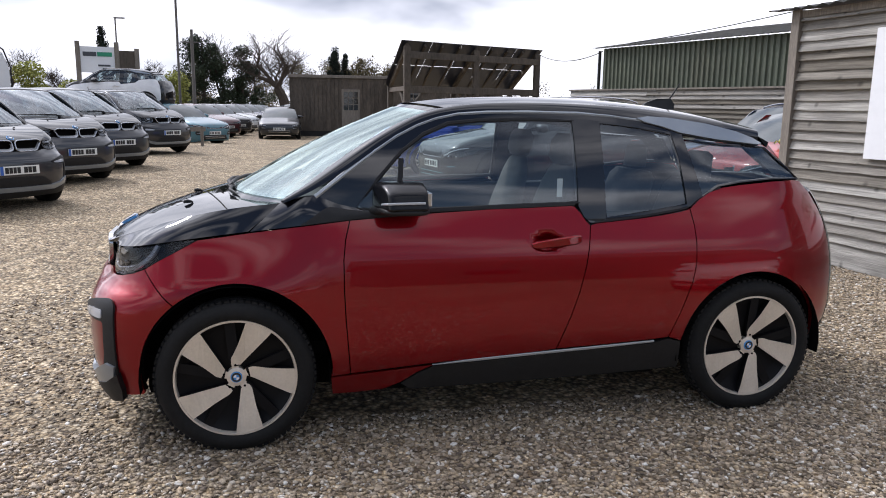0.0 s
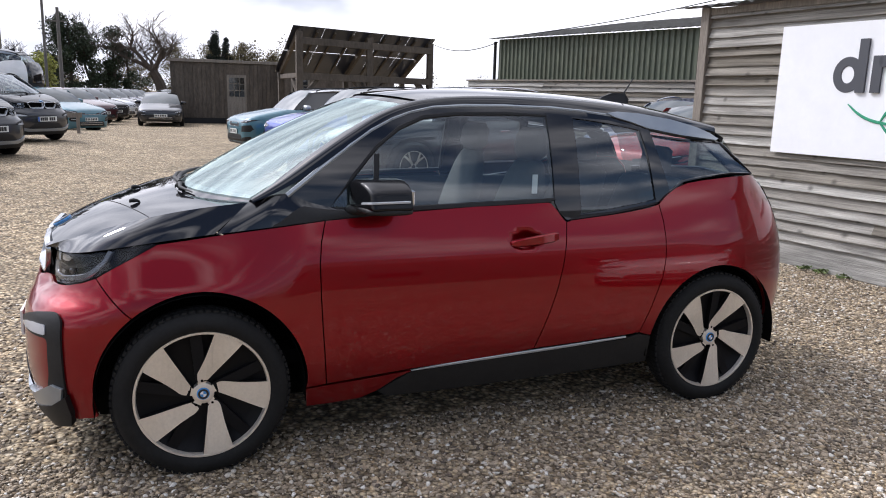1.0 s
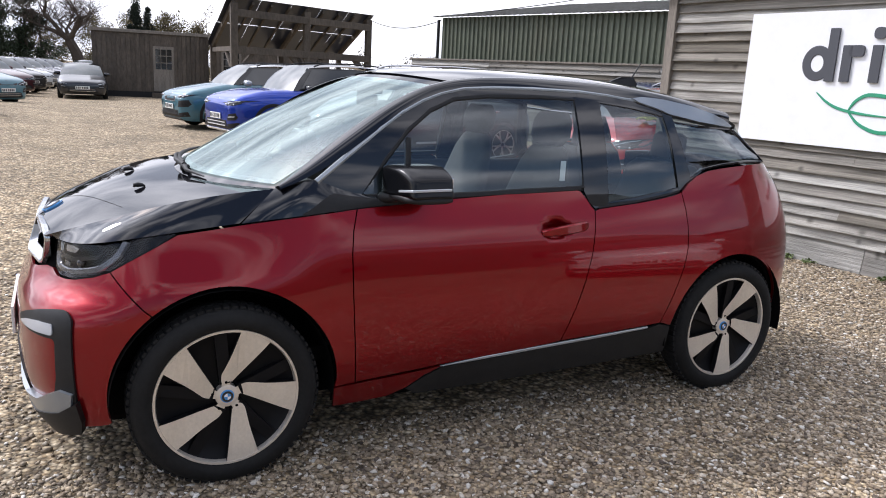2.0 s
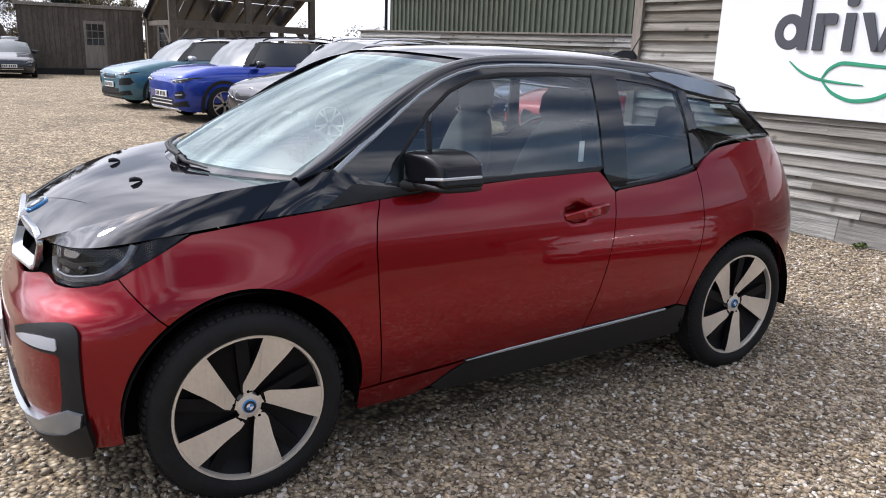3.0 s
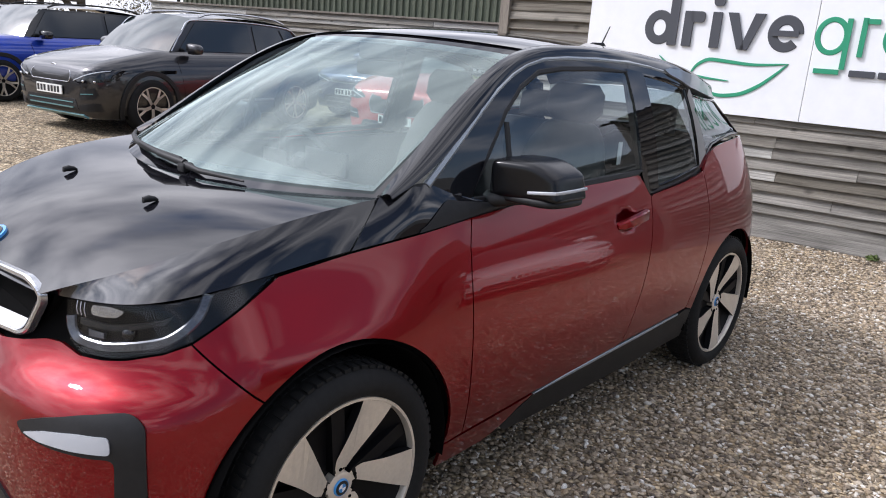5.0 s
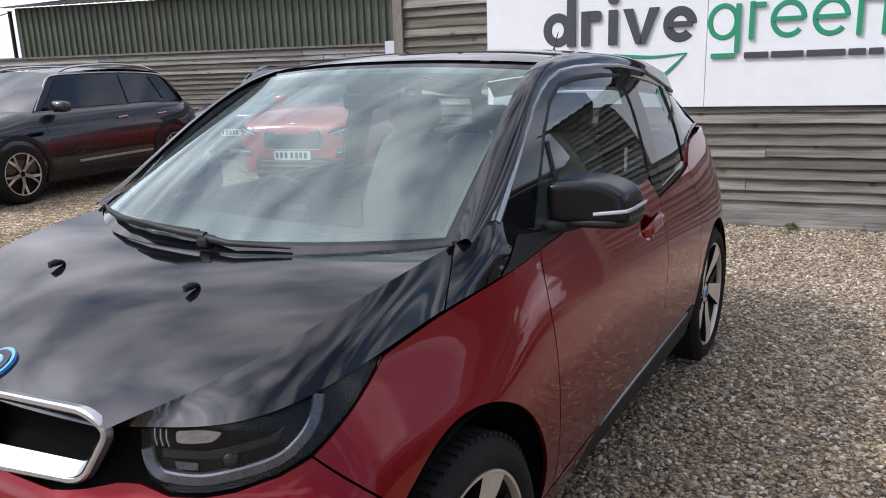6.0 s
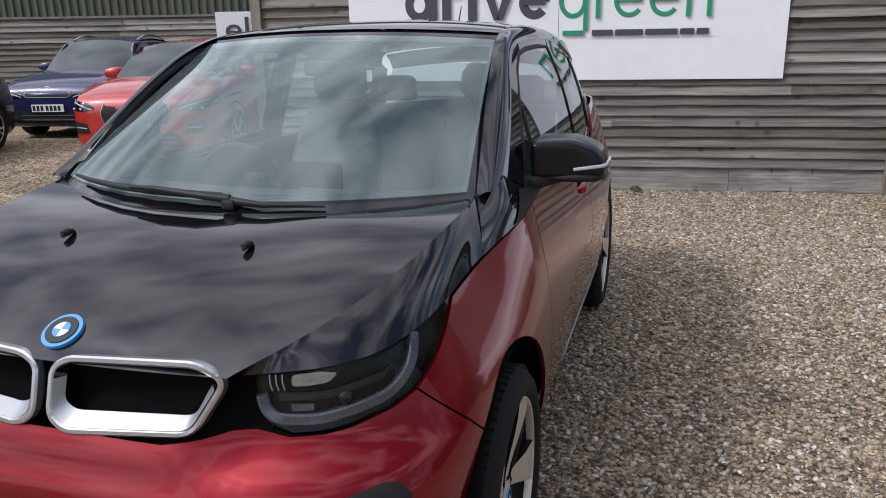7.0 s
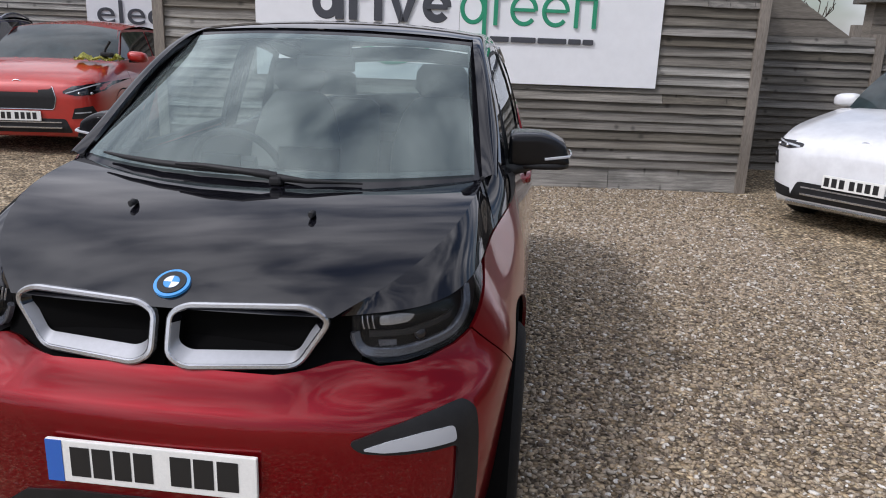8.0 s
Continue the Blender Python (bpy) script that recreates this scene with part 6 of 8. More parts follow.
def solar_canopy():
    """A timber frame with a sloping deck of dark panels, high edge towards the yard."""
    c = thing("solar_canopy", "open timber canopy roofed with dark solar panels", "canopy")
    FLo, FRo = Vector((3.35, 22.5, 0)), Vector((9.2, 25.0, 0))
    back = Vector((-0.12, 3.15, 0))
    zt, zl = 3.72, 2.30
    ax = (FRo - FLo)
    for t in (0.02, 0.5, 0.98):
        p = FLo + ax * t
        part("post", beam_bm(p, p + Vector((0, 0, zt - 0.12)), 0.22, 0.22, 0.01), M_WOODDK, c)
        q = p + back
        part("post", beam_bm(q, q + Vector((0, 0, zl)), 0.2, 0.2, 0.01), M_WOODDK, c)
        part("rafter", beam_bm(p + Vector((0, 0, zt - 0.12)), q + Vector((0, 0, zl)), 0.12, 0.2, 0.01), M_WOODDK, c)
        part("brace", beam_bm(p + Vector((0, 0, 1.3)), p + back * 0.33 + Vector((0, 0, 2.05)), 0.1, 0.12), M_WOODDK, c)
        part("tie_beam", beam_bm(p + Vector((0, 0, 2.15)), q + Vector((0, 0, 2.15)), 0.12, 0.16, 0.01), M_WOODDK, c)
    for t0, t1 in ((0.02, 0.5), (0.5, 0.98)):
        for z in (zt - 0.42, 2.12):
            part("beam", beam_bm(FLo + ax * t0 + Vector((0, -0.05, z)), FLo + ax * t1 + Vector((0, -0.05, z)), 0.14, 0.24, 0.01), M_WOODDK, c)
        for s in (0, 1):
            pt = FLo + ax * (t0 if s == 0 else t1)
            d = ax.normalized() * (1 if s == 0 else -1)
            part("knee_brace", beam_bm(pt + Vector((0, 0, 1.35)), pt + d * 0.75 + Vector((0, 0, 2.05)), 0.1, 0.12), M_WOODDK, c)
    for k in range(9):
        p = FLo + ax * (0.02 + 0.96 * k / 8)
        part("purlin", beam_bm(p + Vector((0, 0, zt - 0.06)), p + back * 1.02 + Vector((0, 0, zl + 0.06)), 0.06, 0.10), M_WOODDK, c)
    for r in range(2):
        for k in range(5):
            o = FLo - ax.normalized() * 0.12 - Vector((0, 0.12, 0)) * (1 - r)
            u = (ax + ax.normalized() * 0.24) / 5
            v = (back + Vector((0, 0, zl - zt))) * 0.52
            p0 = o + u * k + v * r + Vector((0, 0, zt + 0.06))
            bm = bmesh.new()
            uu, vv_ = u * 0.996, v * 0.996
            vs = [bm.verts.new(p0), bm.verts.new(p0 + uu), bm.verts.new(p0 + uu + vv_), bm.verts.new(p0 + vv_)]
            f = bm.faces.new(vs)
            bmesh.ops.solidify(bm, geom=[f], thickness=0.045)
            part("solar_panel", bm, M_PANEL, c, "dark glassy panel")


M_PANEL = material("solar_panel", (0.012, 0.014, 0.022), 0.3, 0.0, 0.3, var=0.2, scale=3.0)
solar_canopy()


def cabin_unit(m, w, d, h, door_at, label):
    """A site cabin clad in upright boards, with a flat roof and a part-glazed door."""
    c = thing("site_cabin", label, "cabin", m=m)
    part("cabin_body", box_bm((0, 0, 0.25), (w, d, h)), M_WOODDK, c)
    rng = random.Random(5)
    u = 0.0
    while u < w - 0.05:
        l = min(0.2, w - u)
        if not (door_at - 0.05 < u + l / 2 < door_at + 0.95):
            part("cladding_board", box_bm((u + 0.008, -0.028 + rng.uniform(-0.008, 0.006), 0.27), (u + l - 0.008, 0, h - 0.1)), M_WOODDK, c)
        u += l
    part("roof_trim", box_bm((-0.08, -0.10, h - 0.09), (w + 0.08, d + 0.08, h + 0.05), 0.01), M_POST, c)
    part("skirt", box_bm((0, -0.03, 0.0), (w, 0.1, 0.26)), M_TRIM, c)
    door = part("door", box_bm((door_at, -0.035, 0.30), (door_at + 0.9, 0.01, 2.32), 0.004), M_POST, c, "grey part-glazed timber door")
    for i in range(3):
        for j in range(3):
            part("pane", box_bm((door_at + 0.10 + 0.245 * i, -0.045, 1.30 + 0.31 * j), (door_at + 0.31 + 0.245 * i, -0.033, 1.57 + 0.31 * j)), M_CARGLASS, door)
    part("step", box_bm((door_at - 0.1, -0.45, 0.0), (door_at + 1.0, -0.03, 0.22), 0.01), M_WOODDK, c)
    return c


M_CARGLASS = material("dark_car_glass", (0.012, 0.015, 0.016), 0.05, 0.0, 0.0, var=0.2, scale=0.8, spec=0.9)
cabin_unit(pose(-0.35, 34.6, 0, 0, 0, -4), 5.0, 2.6, 2.95, 2.55, "dark boarded site cabin with a flat roof")
cabin_unit(pose(4.6, 33.6, 0, 0, 0, -12), 5.5, 2.6, 2.85, 0.5, "dark boarded site cabin beside a canopy")

# ---- other cars ----
def paint(name, rgb, metal=0.2):
    return material(name, rgb, 0.38, metal, 1.0, var=0.08, scale=1.2, grime=0.08, grime_scale=9.0)


def yard_car(name, label, nose, heading, body, roof, L=4.3, W=1.80, H=1.57, hood=0.98, cowl=1.08, roof0=1.75, roof1=3.55, tail=4.05, belt=1.02,
             clad=True, wheel_r=0.335, grille=(0.42, 0.66, 0.755), lamp=(0.44, 0.94, 0.645, 0.80), fog=(0.62, 0.88, 0.43, 0.58), bars=True, rails=True, chrome_line=False, plate_z=0.50, lip=None, front_details=True):
    """A parked car, nose at x = 0 and pointing to -x in its own frame."""
    c = thing(name, label, "car", m=pose(nose[0], nose[1], nose[2] if len(nose) > 2 else 0, 0, 0, heading - 180))
    hw = W / 2
    plan = pchip([(0.0, hw * 0.64), (0.03, hw * 0.77), (0.10, hw * 0.87), (0.24, hw * 0.94), (0.45, hw * 0.975), (0.8, hw * 0.99), (1.6, hw), (L - 1.2, hw), (L - 0.5, hw * 0.96), (L - 0.15, hw * 0.86), (L, hw * 0.70)])
    ins = pchip([(0.15, 0.10), (0.28, 0.045), (0.42, 0.012), (0.60, 0.0), (0.74, 0.012), (0.86, 0.040), (1.0, 0.085), (1.2, 0.14)])
    top = pchip([(0.0, hood - 0.33), (0.02, hood - 0.26), (0.06, hood - 0.205), (0.16, hood - 0.155), (0.40, hood - 0.085), (0.75, hood - 0.015), (cowl + 0.05, belt + 0.005), (tail - 0.2, belt + 0.03), (tail + 0.05, belt + 0.0), (L - 0.06, belt - 0.12), (L, belt - 0.3)])
    bot = pchip([(0.0, 0.33), (0.03, 0.26), (0.10, 0.21), (0.3, 0.19), (L - 0.4, 0.20), (L - 0.08, 0.28), (L, 0.38)])
    NX, NT = 44, 12

    def width(x, z):
        t = (z - bot(x)) / max(0.05, top(x) - bot(x))
        return max(0.02, plan(x) - ins(z) - 0.05 * smoothstep(0.86, 1.0, t))
    bm = bmesh.new()
    xs_ = [L * (0.5 - 0.5 * math.cos(math.pi * i / NX)) for i in range(NX + 1)]
    rings = []
    for x in xs_:
        z0, z1 = bot(x), top(x)
        half = [(width(x, z0 + (z1 - z0) * j / NT), z0 + (z1 - z0) * j / NT) for j in range(NT + 1)]
        lid = [(half[-1][0] * k, z1 + 0.03 * (1 - k * k)) for k in (0.8, 0.55, 0.28)]
        ring = [(-y, z) for y, z in half] + [(-y, z) for y, z in lid] + [(0, z1 + 0.03)] + [(y, z) for y, z in lid[::-1]] + [(y, z) for y, z in half[::-1]]
        rings.append([bm.verts.new((x, y, z)) for y, z in ring])
    n = len(rings[0])
    for a, b in zip(rings, rings[1:]):
        for k in range(n):
            bm.faces.new((a[k], a[(k + 1) % n], b[(k + 1) % n], b[k]))
    bm.faces.new(rings[0])
    bm.faces.new(rings[-1][::-1])
    bmesh.ops.recalc_face_normals(bm, faces=bm.faces[:])
    part("body", bm, body, c, smooth=50)

    def nose_x(y, z):
        lo, hi = 0.0, 1.2
        for _ in range(24):
            m = (lo + hi) / 2
            if bot(m) <= z <= top(m) and width(m, z) >= abs(y):
                hi = m
            else:
                lo = m
        return hi

    def front_shape(nm, poly, mat, lift=0.006, depth=0.02, parent=c, lb=""):
        return surface_patch(nm, poly, lambda y, z: (nose_x(y, z), y, z), mat, parent, cell=0.05, lift=lift, flange=depth, label=lb, centre=(2.0, 0, 0.6))
    # glasshouse
    yb = hw - ins(belt) - 0.055
    k_in = 0.33
    hy = lambda x, z: yb - (z - belt) * k_in - 0.05 * ((x - (cowl + tail) / 2) / ((tail - cowl) / 2)) ** 4
    zr = lambda x, y: H - 0.05 * (abs(y) / 0.6) ** 2 - 0.06 * ((x - (roof0 + roof1) / 2) / ((roof1 - roof0) / 2)) ** 2

    def roofp(u, v):
        w = (v - 0.5) * 2
        x = roof0 + (roof1 - roof0) * u
        y = w * (hy(x, H - 0.12))
        return Vector((x, y, zr(x, y)))
    grid_patch("roof", roofp, 14, 12, roof, c)

    def scr(u, v, x0, x1, e0, rz):
        w = (v - 0.5) * 2
        y0, y1 = w * (yb - 0.01), w * hy(e0, H - 0.12)
        a = Vector((x0 + (0.14 * w * w if x0 < x1 else -0.10 * w * w), y0, belt + 0.01))
        b = Vector((x1, y1, zr(x1, y1)))
        return a.lerp(b, u) + Vector((-0.02 if x0 < x1 else 0.02, 0, 0.03)) * math.sin(math.pi * u)
    grid_patch("windscreen", lambda u, v: scr(u, v, cowl, roof0, roof0, 0), 8, 12, M_CARSCREEN, c, flip=True)
    grid_patch("rear_window", lambda u, v: scr(u, v, tail, roof1, roof1, 0), 6, 10, M_CARGLASS, c)
    part("cabin_block", box_bm((cowl + 0.5, -yb + 0.12, 0.7), (tail - 0.3, yb - 0.12, belt + 0.02)), M_DARK, c)
    for s in (1, -1):
        sd = lambda x, z: (x, -s * hy(x, z), z)
        zt_ = H - 0.115
        xa = lambda z: cowl + 0.14 + (roof0 - cowl - 0.10) * (z - belt) / (H - belt)
        xb = lambda z: tail - 0.10 - (tail - roof1 - 0.02) * (z - belt) / (H - belt)
        mid = (roof0 + roof1) / 2 + 0.10
        side = [(xa(belt), belt), (xb(belt), belt), (xb(zt_), zt_), ((xa(zt_) + xb(zt_)) / 2, zt_ + 0.02), (xa(zt_), zt_)]
        surface_patch("pillar_frame", side, sd, M_BLACK if roof is not body else body, c, cell=0.5, lift=-0.008, flange=0.0)
        gf = [(xa(belt + 0.03) + 0.14, belt + 0.03), (mid - 0.04, belt + 0.035), (mid - 0.04, zt_ - 0.015), (xa(zt_) + 0.10, zt_ - 0.03)]
        gr = [(mid + 0.04, belt + 0.035), (xb(belt) - 0.50, belt + 0.05), (xb(zt_) - 0.30, zt_ - 0.035), (mid + 0.04, zt_ - 0.015)]
        gq = [(xb(belt) - 0.44, belt + 0.07), (xb(belt) - 0.16, belt + 0.12), (xb(zt_) - 0.10, zt_ - 0.06), (xb(zt_) - 0.24, zt_ - 0.04)]
        for g in (gf, gr, gq):
            surface_patch("side_window", round_poly(g, 0.03, 2), sd, M_CARGLASS, c, cell=0.5, lift=0.004, flange=0.006)
        if chrome_line:
            lo_ = [sd(xa(belt) + 0.05, belt + 0.02), sd(xa(H - 0.3), H - 0.3), sd(xa(zt_) + 0.05, zt_ + 0.0), sd((roof0 + roof1) / 2, zt_ + 0.025), sd(xb(zt_) - 0.02, zt_ - 0.02), sd(xb(belt) - 0.05, belt + 0.14)]
            cv = [pchip([(i, q[k]) for i, q in enumerate(lo_)]) for k in range(3)]
            ribbon("window_line", [Vector([f(i * 5 / 30) for f in cv]) + Vector((0, -s * 0.008, 0)) for i in range(31)], 0.022, 0.014, M_CHROME, c, lambda p: (0, -s, 0.9))
        if rails:
            pts = [(roof0 + 0.12, H - 0.075), (roof0 + 0.3, H - 0.02), ((roof0 + roof1) / 2, H + 0.012), (roof1 - 0.3, H - 0.02), (roof1 - 0.08, H - 0.075)]
            cz = pchip(pts)
            bm = bmesh.new()
            add_tube(bm, [(roof0 + 0.12 + (roof1 - roof0 - 0.2) * i / 16, -s * (hy(roof0, H - 0.12) - 0.03), cz(roof0 + 0.12 + (roof1 - roof0 - 0.2) * i / 16)) for i in range(17)], 0.016, 6)
            part("roof_rail", bm, M_CHROME if chrome_line else M_TRIM, c, smooth=60)
        # wheels
        for wx in (0.82, L - 0.86):
            yo = -s * (width(wx, 0.6) - 0.085)
            m = Matrix.Translation((wx, yo, wheel_r)) @ Matrix.Diagonal((1, s, 1, 1))
            rr = wheel_r
            bm = bmesh.new()
            arcp = arc(wx, wheel_r, rr + 0.075, -22, 202, 20)
            vs = [bm.verts.new((x, -s * (width(min(max(x, 0.1), L - 0.1), max(0.22, z)) + 0.004), z)) for x, z in arcp]
            bm.faces.new(vs)
            bmesh.ops.triangulate(bm, faces=bm.faces[:])
            bmesh.ops.recalc_face_normals(bm, faces=bm.faces[:])
            part("wheel_arch", bm, M_DARK, c)
            if clad:
                ribbon("arch_trim", [(x, -s * (width(min(max(x, 0.1), L - 0.1), max(0.22, z)) + 0.018), z) for x, z in arcp], 0.065, 0.02, M_TRIM, c, lambda p: (0, -s, 0))
            bm = bmesh.new()
            add_lathe(bm, [(rr * 0.70, -0.072), (rr * 0.72, -0.098), (rr * 0.86, -0.102), (rr * 0.97, -0.085), (rr, -0.05), (rr, 0.08), (rr * 0.8, 0.10)], 28, m)
            bmesh.ops.recalc_face_normals(bm, faces=bm.faces[:])
            wh = part("wheel", bm, M_TYRE, c, smooth=50)
            bm = bmesh.new()
            add_lathe(bm, [(0.0, -0.080), (rr * 0.18, -0.082), (rr * 0.2, -0.06), (rr * 0.55, -0.055), (rr * 0.66, -0.060), (rr * 0.70, -0.095), (rr * 0.72, -0.098)], 28, m)
            bmesh.ops.recalc_face_normals(bm, faces=bm.faces[:])
            part("rim", bm, M_WHEELDARK, wh, smooth=40)
            for q in range(5):
                mm = m @ Matrix.Rotation(radians(72 * q + 20), 4, "Y")
                bm = bmesh.new()
                # a spoke that forks towards the rim
                vs = [bm.verts.new(mm @ Vector(v)) for v in ((0.03, -0.088, -0.022), (rr * 0.34, -0.094, -0.024), (rr * 0.69, -0.096, -0.066), (rr * 0.69, -0.096, -0.034), (rr * 0.44, -0.094, -0.003), (rr * 0.69, -0.096, 0.030), (rr * 0.69, -0.096, 0.062), (rr * 0.34, -0.094, 0.022), (0.03, -0.088, 0.022))]
                f = bm.faces.new(vs)
                bmesh.ops.solidify(bm, geom=[f], thickness=0.012)
                part("spoke", bm, M_SILVER, wh)
            bm = bmesh.new()
            add_lathe(bm, [(rr * 0.685, -0.090), (rr * 0.69, -0.101), (rr * 0.715, -0.102), (rr * 0.72, -0.092)], 28, m)
            bmesh.ops.recalc_face_normals(bm, faces=bm.faces[:])
            part("rim_edge", bm, M_SILVER, wh, smooth=40)
        if clad:
            ribbon("sill_trim", [(x, -s * (width(x, 0.28) + 0.012), 0.28) for x in [1.2 + (L - 2.4) * i / 6 for i in range(7)]], 0.14, 0.02, M_TRIM, c, lambda p: (0, -s, 0))
        if chrome_line:
            ribbon("door_strip", [(x, -s * (width(x, 0.40) + 0.016), 0.395 + 0.02 * (x / L)) for x in [1.70 + (L - 3.05) * i / 6 for i in range(7)]], 0.030, 0.014, M_SATIN, c, lambda p: (0, -s, 0))
        # shut lines and handles
        for x in (cowl + 0.22, mid, tail - 0.55):
            ribbon("shut_line", [(x + 0.05 * math.sin(z * 4), -s * (width(x, z) + 0.0012), z) for z in [0.36 + (belt - 0.38) * i / 6 for i in range(7)]], 0.007, 0.004, M_DARK, c, lambda p: (0, -s, 0.1))
        for x in (mid - 0.22, tail - 0.75):
            ribbon("door_handle", [(x - 0.10, -s * (width(x, 0.90) + 0.025), 0.90), (x + 0.08, -s * (width(x, 0.91) + 0.025), 0.91)], 0.025, 0.02, M_CHROME if chrome_line else body, c, lambda p: (0, -s, 0))
        # mirror
        bm = bmesh.new()
        bmesh.ops.create_cube(bm, size=1)
        bmesh.ops.subdivide_edges(bm, edges=bm.edges[:], cuts=3, use_grid_fill=True)
        for v in bm.verts:
            p = v.co * 2
            kk = (abs(p.x) ** 3 + abs(p.y) ** 3 + abs(p.z) ** 3) ** (1 / 3)
            p = p / kk
            v.co = (cowl + 0.42 + 0.085 * p.x, -s * (hw + 0.010 + 0.125 * p.y), belt + 0.065 + 0.070 * p.z - 0.012 * p.y)
        bmesh.ops.recalc_face_normals(bm, faces=bm.faces[:])
        mr = part("door_mirror", bm, roof if roof is not body else body, c, smooth=180)
        part("mirror_foot", box_bm((cowl + 0.40, min(-s * (hw - 0.10), -s * (hw + 0.02)), belt - 0.01), (cowl + 0.46, max(-s * (hw - 0.10), -s * (hw + 0.02)), belt + 0.04)), M_TRIM, mr)
        if front_details:
            y0, y1, z0, z1 = lamp
            hl = front_shape("headlamp", [(-s * hw * y, z) for y, z in ((y0, z0 + 0.02), (y0 + 0.14, z0 - 0.005), (y1 - 0.10, z0 + 0.005), (y1 - 0.01, z0 + 0.05), (y1 + 0.02, z1), (y1 - 0.10, z1 - 0.015), (y0 + 0.10, (z0 + z1) / 2 + 0.025), (y0, z0 + 0.045))], M_BLACK, 0.005, lb="dark lamp with bright units")
            front_shape("light_strip", [(-s * hw * y, z) for y, z in ((y0 + 0.03, z0 + 0.012), (y1 - 0.05, z1 - 0.030), (y1 - 0.05, z1 - 0.018), (y0 + 0.03, z0 + 0.026))], M_LED, 0.009, 0.006, hl)
            for kq in (0.45, 0.75):
                yy, zz = hw * (y0 + (y1 - y0) * kq), z0 + 0.022
                bm = bmesh.new()
                bmesh.ops.create_uvsphere(bm, u_segments=10, v_segments=6, radius=0.018, matrix=Matrix.Translation((nose_x(yy, zz) - 0.004, -s * yy, zz)))
                part("lamp_unit", bm, M_CHROME, hl, smooth=180)
            fg = front_shape("fog_lamp", [(-s * hw * y, z) for y, z in ((fog[0], fog[2]), (fog[1] - 0.04, fog[2] + 0.01), (fog[1], fog[2] + 0.07), (fog[1] - 0.03, fog[3]), (fog[0] + 0.04, fog[3] - 0.03))], M_TRIM, 0.005)
            front_shape("fog_strip", [(-s * hw * y, z) for y, z in ((fog[0] + 0.04, fog[2] + 0.060), (fog[1] - 0.05, fog[2] + 0.072), (fog[1] - 0.05, fog[2] + 0.086), (fog[0] + 0.04, fog[2] + 0.074))], lip or M_LED, 0.009, 0.006, fg)
            front_shape("lower_cladding", [(-s * hw * y, z) for y, z in ((0.60, 0.27), (0.88, 0.30), (0.88, 0.40), (0.62, 0.36))], M_TRIM if clad else body, 0.004)
    if front_details:
        g0, gz0, gz1 = grille
        gr_ = front_shape("grille", round_poly([(-g0 * hw * 0.92, gz0), (g0 * hw * 0.92, gz0), (g0 * hw, (gz0 + gz1) / 2), (g0 * hw * 0.9, gz1), (-g0 * hw * 0.9, gz1), (-g0 * hw, (gz0 + gz1) / 2)], 0.03, 2), M_TRIM)
        if gz1 - gz0 > 0.06:
            ribbon("grille_rim", [(nose_x(y, z) - 0.010, y, z) for y, z in round_poly([(-g0 * hw * 0.92, gz0), (g0 * hw * 0.92, gz0), (g0 * hw, (gz0 + gz1) / 2), (g0 * hw * 0.9, gz1), (-g0 * hw * 0.9, gz1), (-g0 * hw, (gz0 + gz1) / 2)], 0.03, 3)], 0.010, 0.01, M_CHROME, gr_, lambda p: (-1, 0, 0.2), closed=True)
        ribbon("bonnet_line", [(nose_x(y, hood - 0.212 - 0.02 * abs(y)) - 0.001, y, hood - 0.212 - 0.02 * abs(y)) for y in [hw * 0.6 * (i / 8 - 1) for i in range(17)]], 0.007, 0.004, M_DARK, c, lambda p: (-1, 0, 0.5))
        lo_in = front_shape("lower_intake", round_poly([(-hw * 0.62, 0.27), (hw * 0.62, 0.27), (hw * 0.55, 0.43), (-hw * 0.55, 0.43)], 0.03, 2), M_TRIM)
        for z in (0.32, 0.38):
            front_shape("intake_bar", [(-hw * 0.5, z), (hw * 0.5, z), (hw * 0.5, z + 0.014), (-hw * 0.5, z + 0.014)], lip or M_CHROME, lift=0.014, parent=lo_in)
        xp = nose_x(0.0, plate_z)
        xp = min(xp, nose_x(0.0, plate_z + 0.06), nose_x(0, plate_z - 0.06))
        pl = part("number_plate", box_bm((xp - 0.03, -0.26, plate_z - 0.056), (xp - 0.016, 0.26, plate_z + 0.056), 0.002), M_PLATE, c, "white plate with dark bars")
        part("plate_backing", box_bm((xp - 0.016, -0.24, plate_z - 0.05), (xp + 0.12, 0.24, plate_z + 0.05)), M_TRIM, pl)
        for y in (-0.19, -0.125, -0.06, 0.005, 0.09, 0.155, 0.22):
            part("plate_bar", box_bm((xp - 0.0315, y - 0.022, plate_z - 0.038), (xp - 0.029, y + 0.022, plate_z + 0.038)), M_INK, pl)
        bz = max(gz1 + 0.02, hood - 0.205)
        bm = bmesh.new()
        add_tube(bm, [(nose_x(0, bz) - 0.008, 0.055 * math.cos(i * math.pi / 8), bz + 0.03 * math.sin(i * math.pi / 8)) for i in range(17)], 0.006, 5, cap=False)
        part("emblem", bm, M_CHROME, c)
        if lip is not None:
            front_shape("front_lip", [(-hw * 0.7, 0.215), (hw * 0.7, 0.215), (hw * 0.66, 0.25), (-hw * 0.66, 0.25)], lip, lift=0.02)
    return c


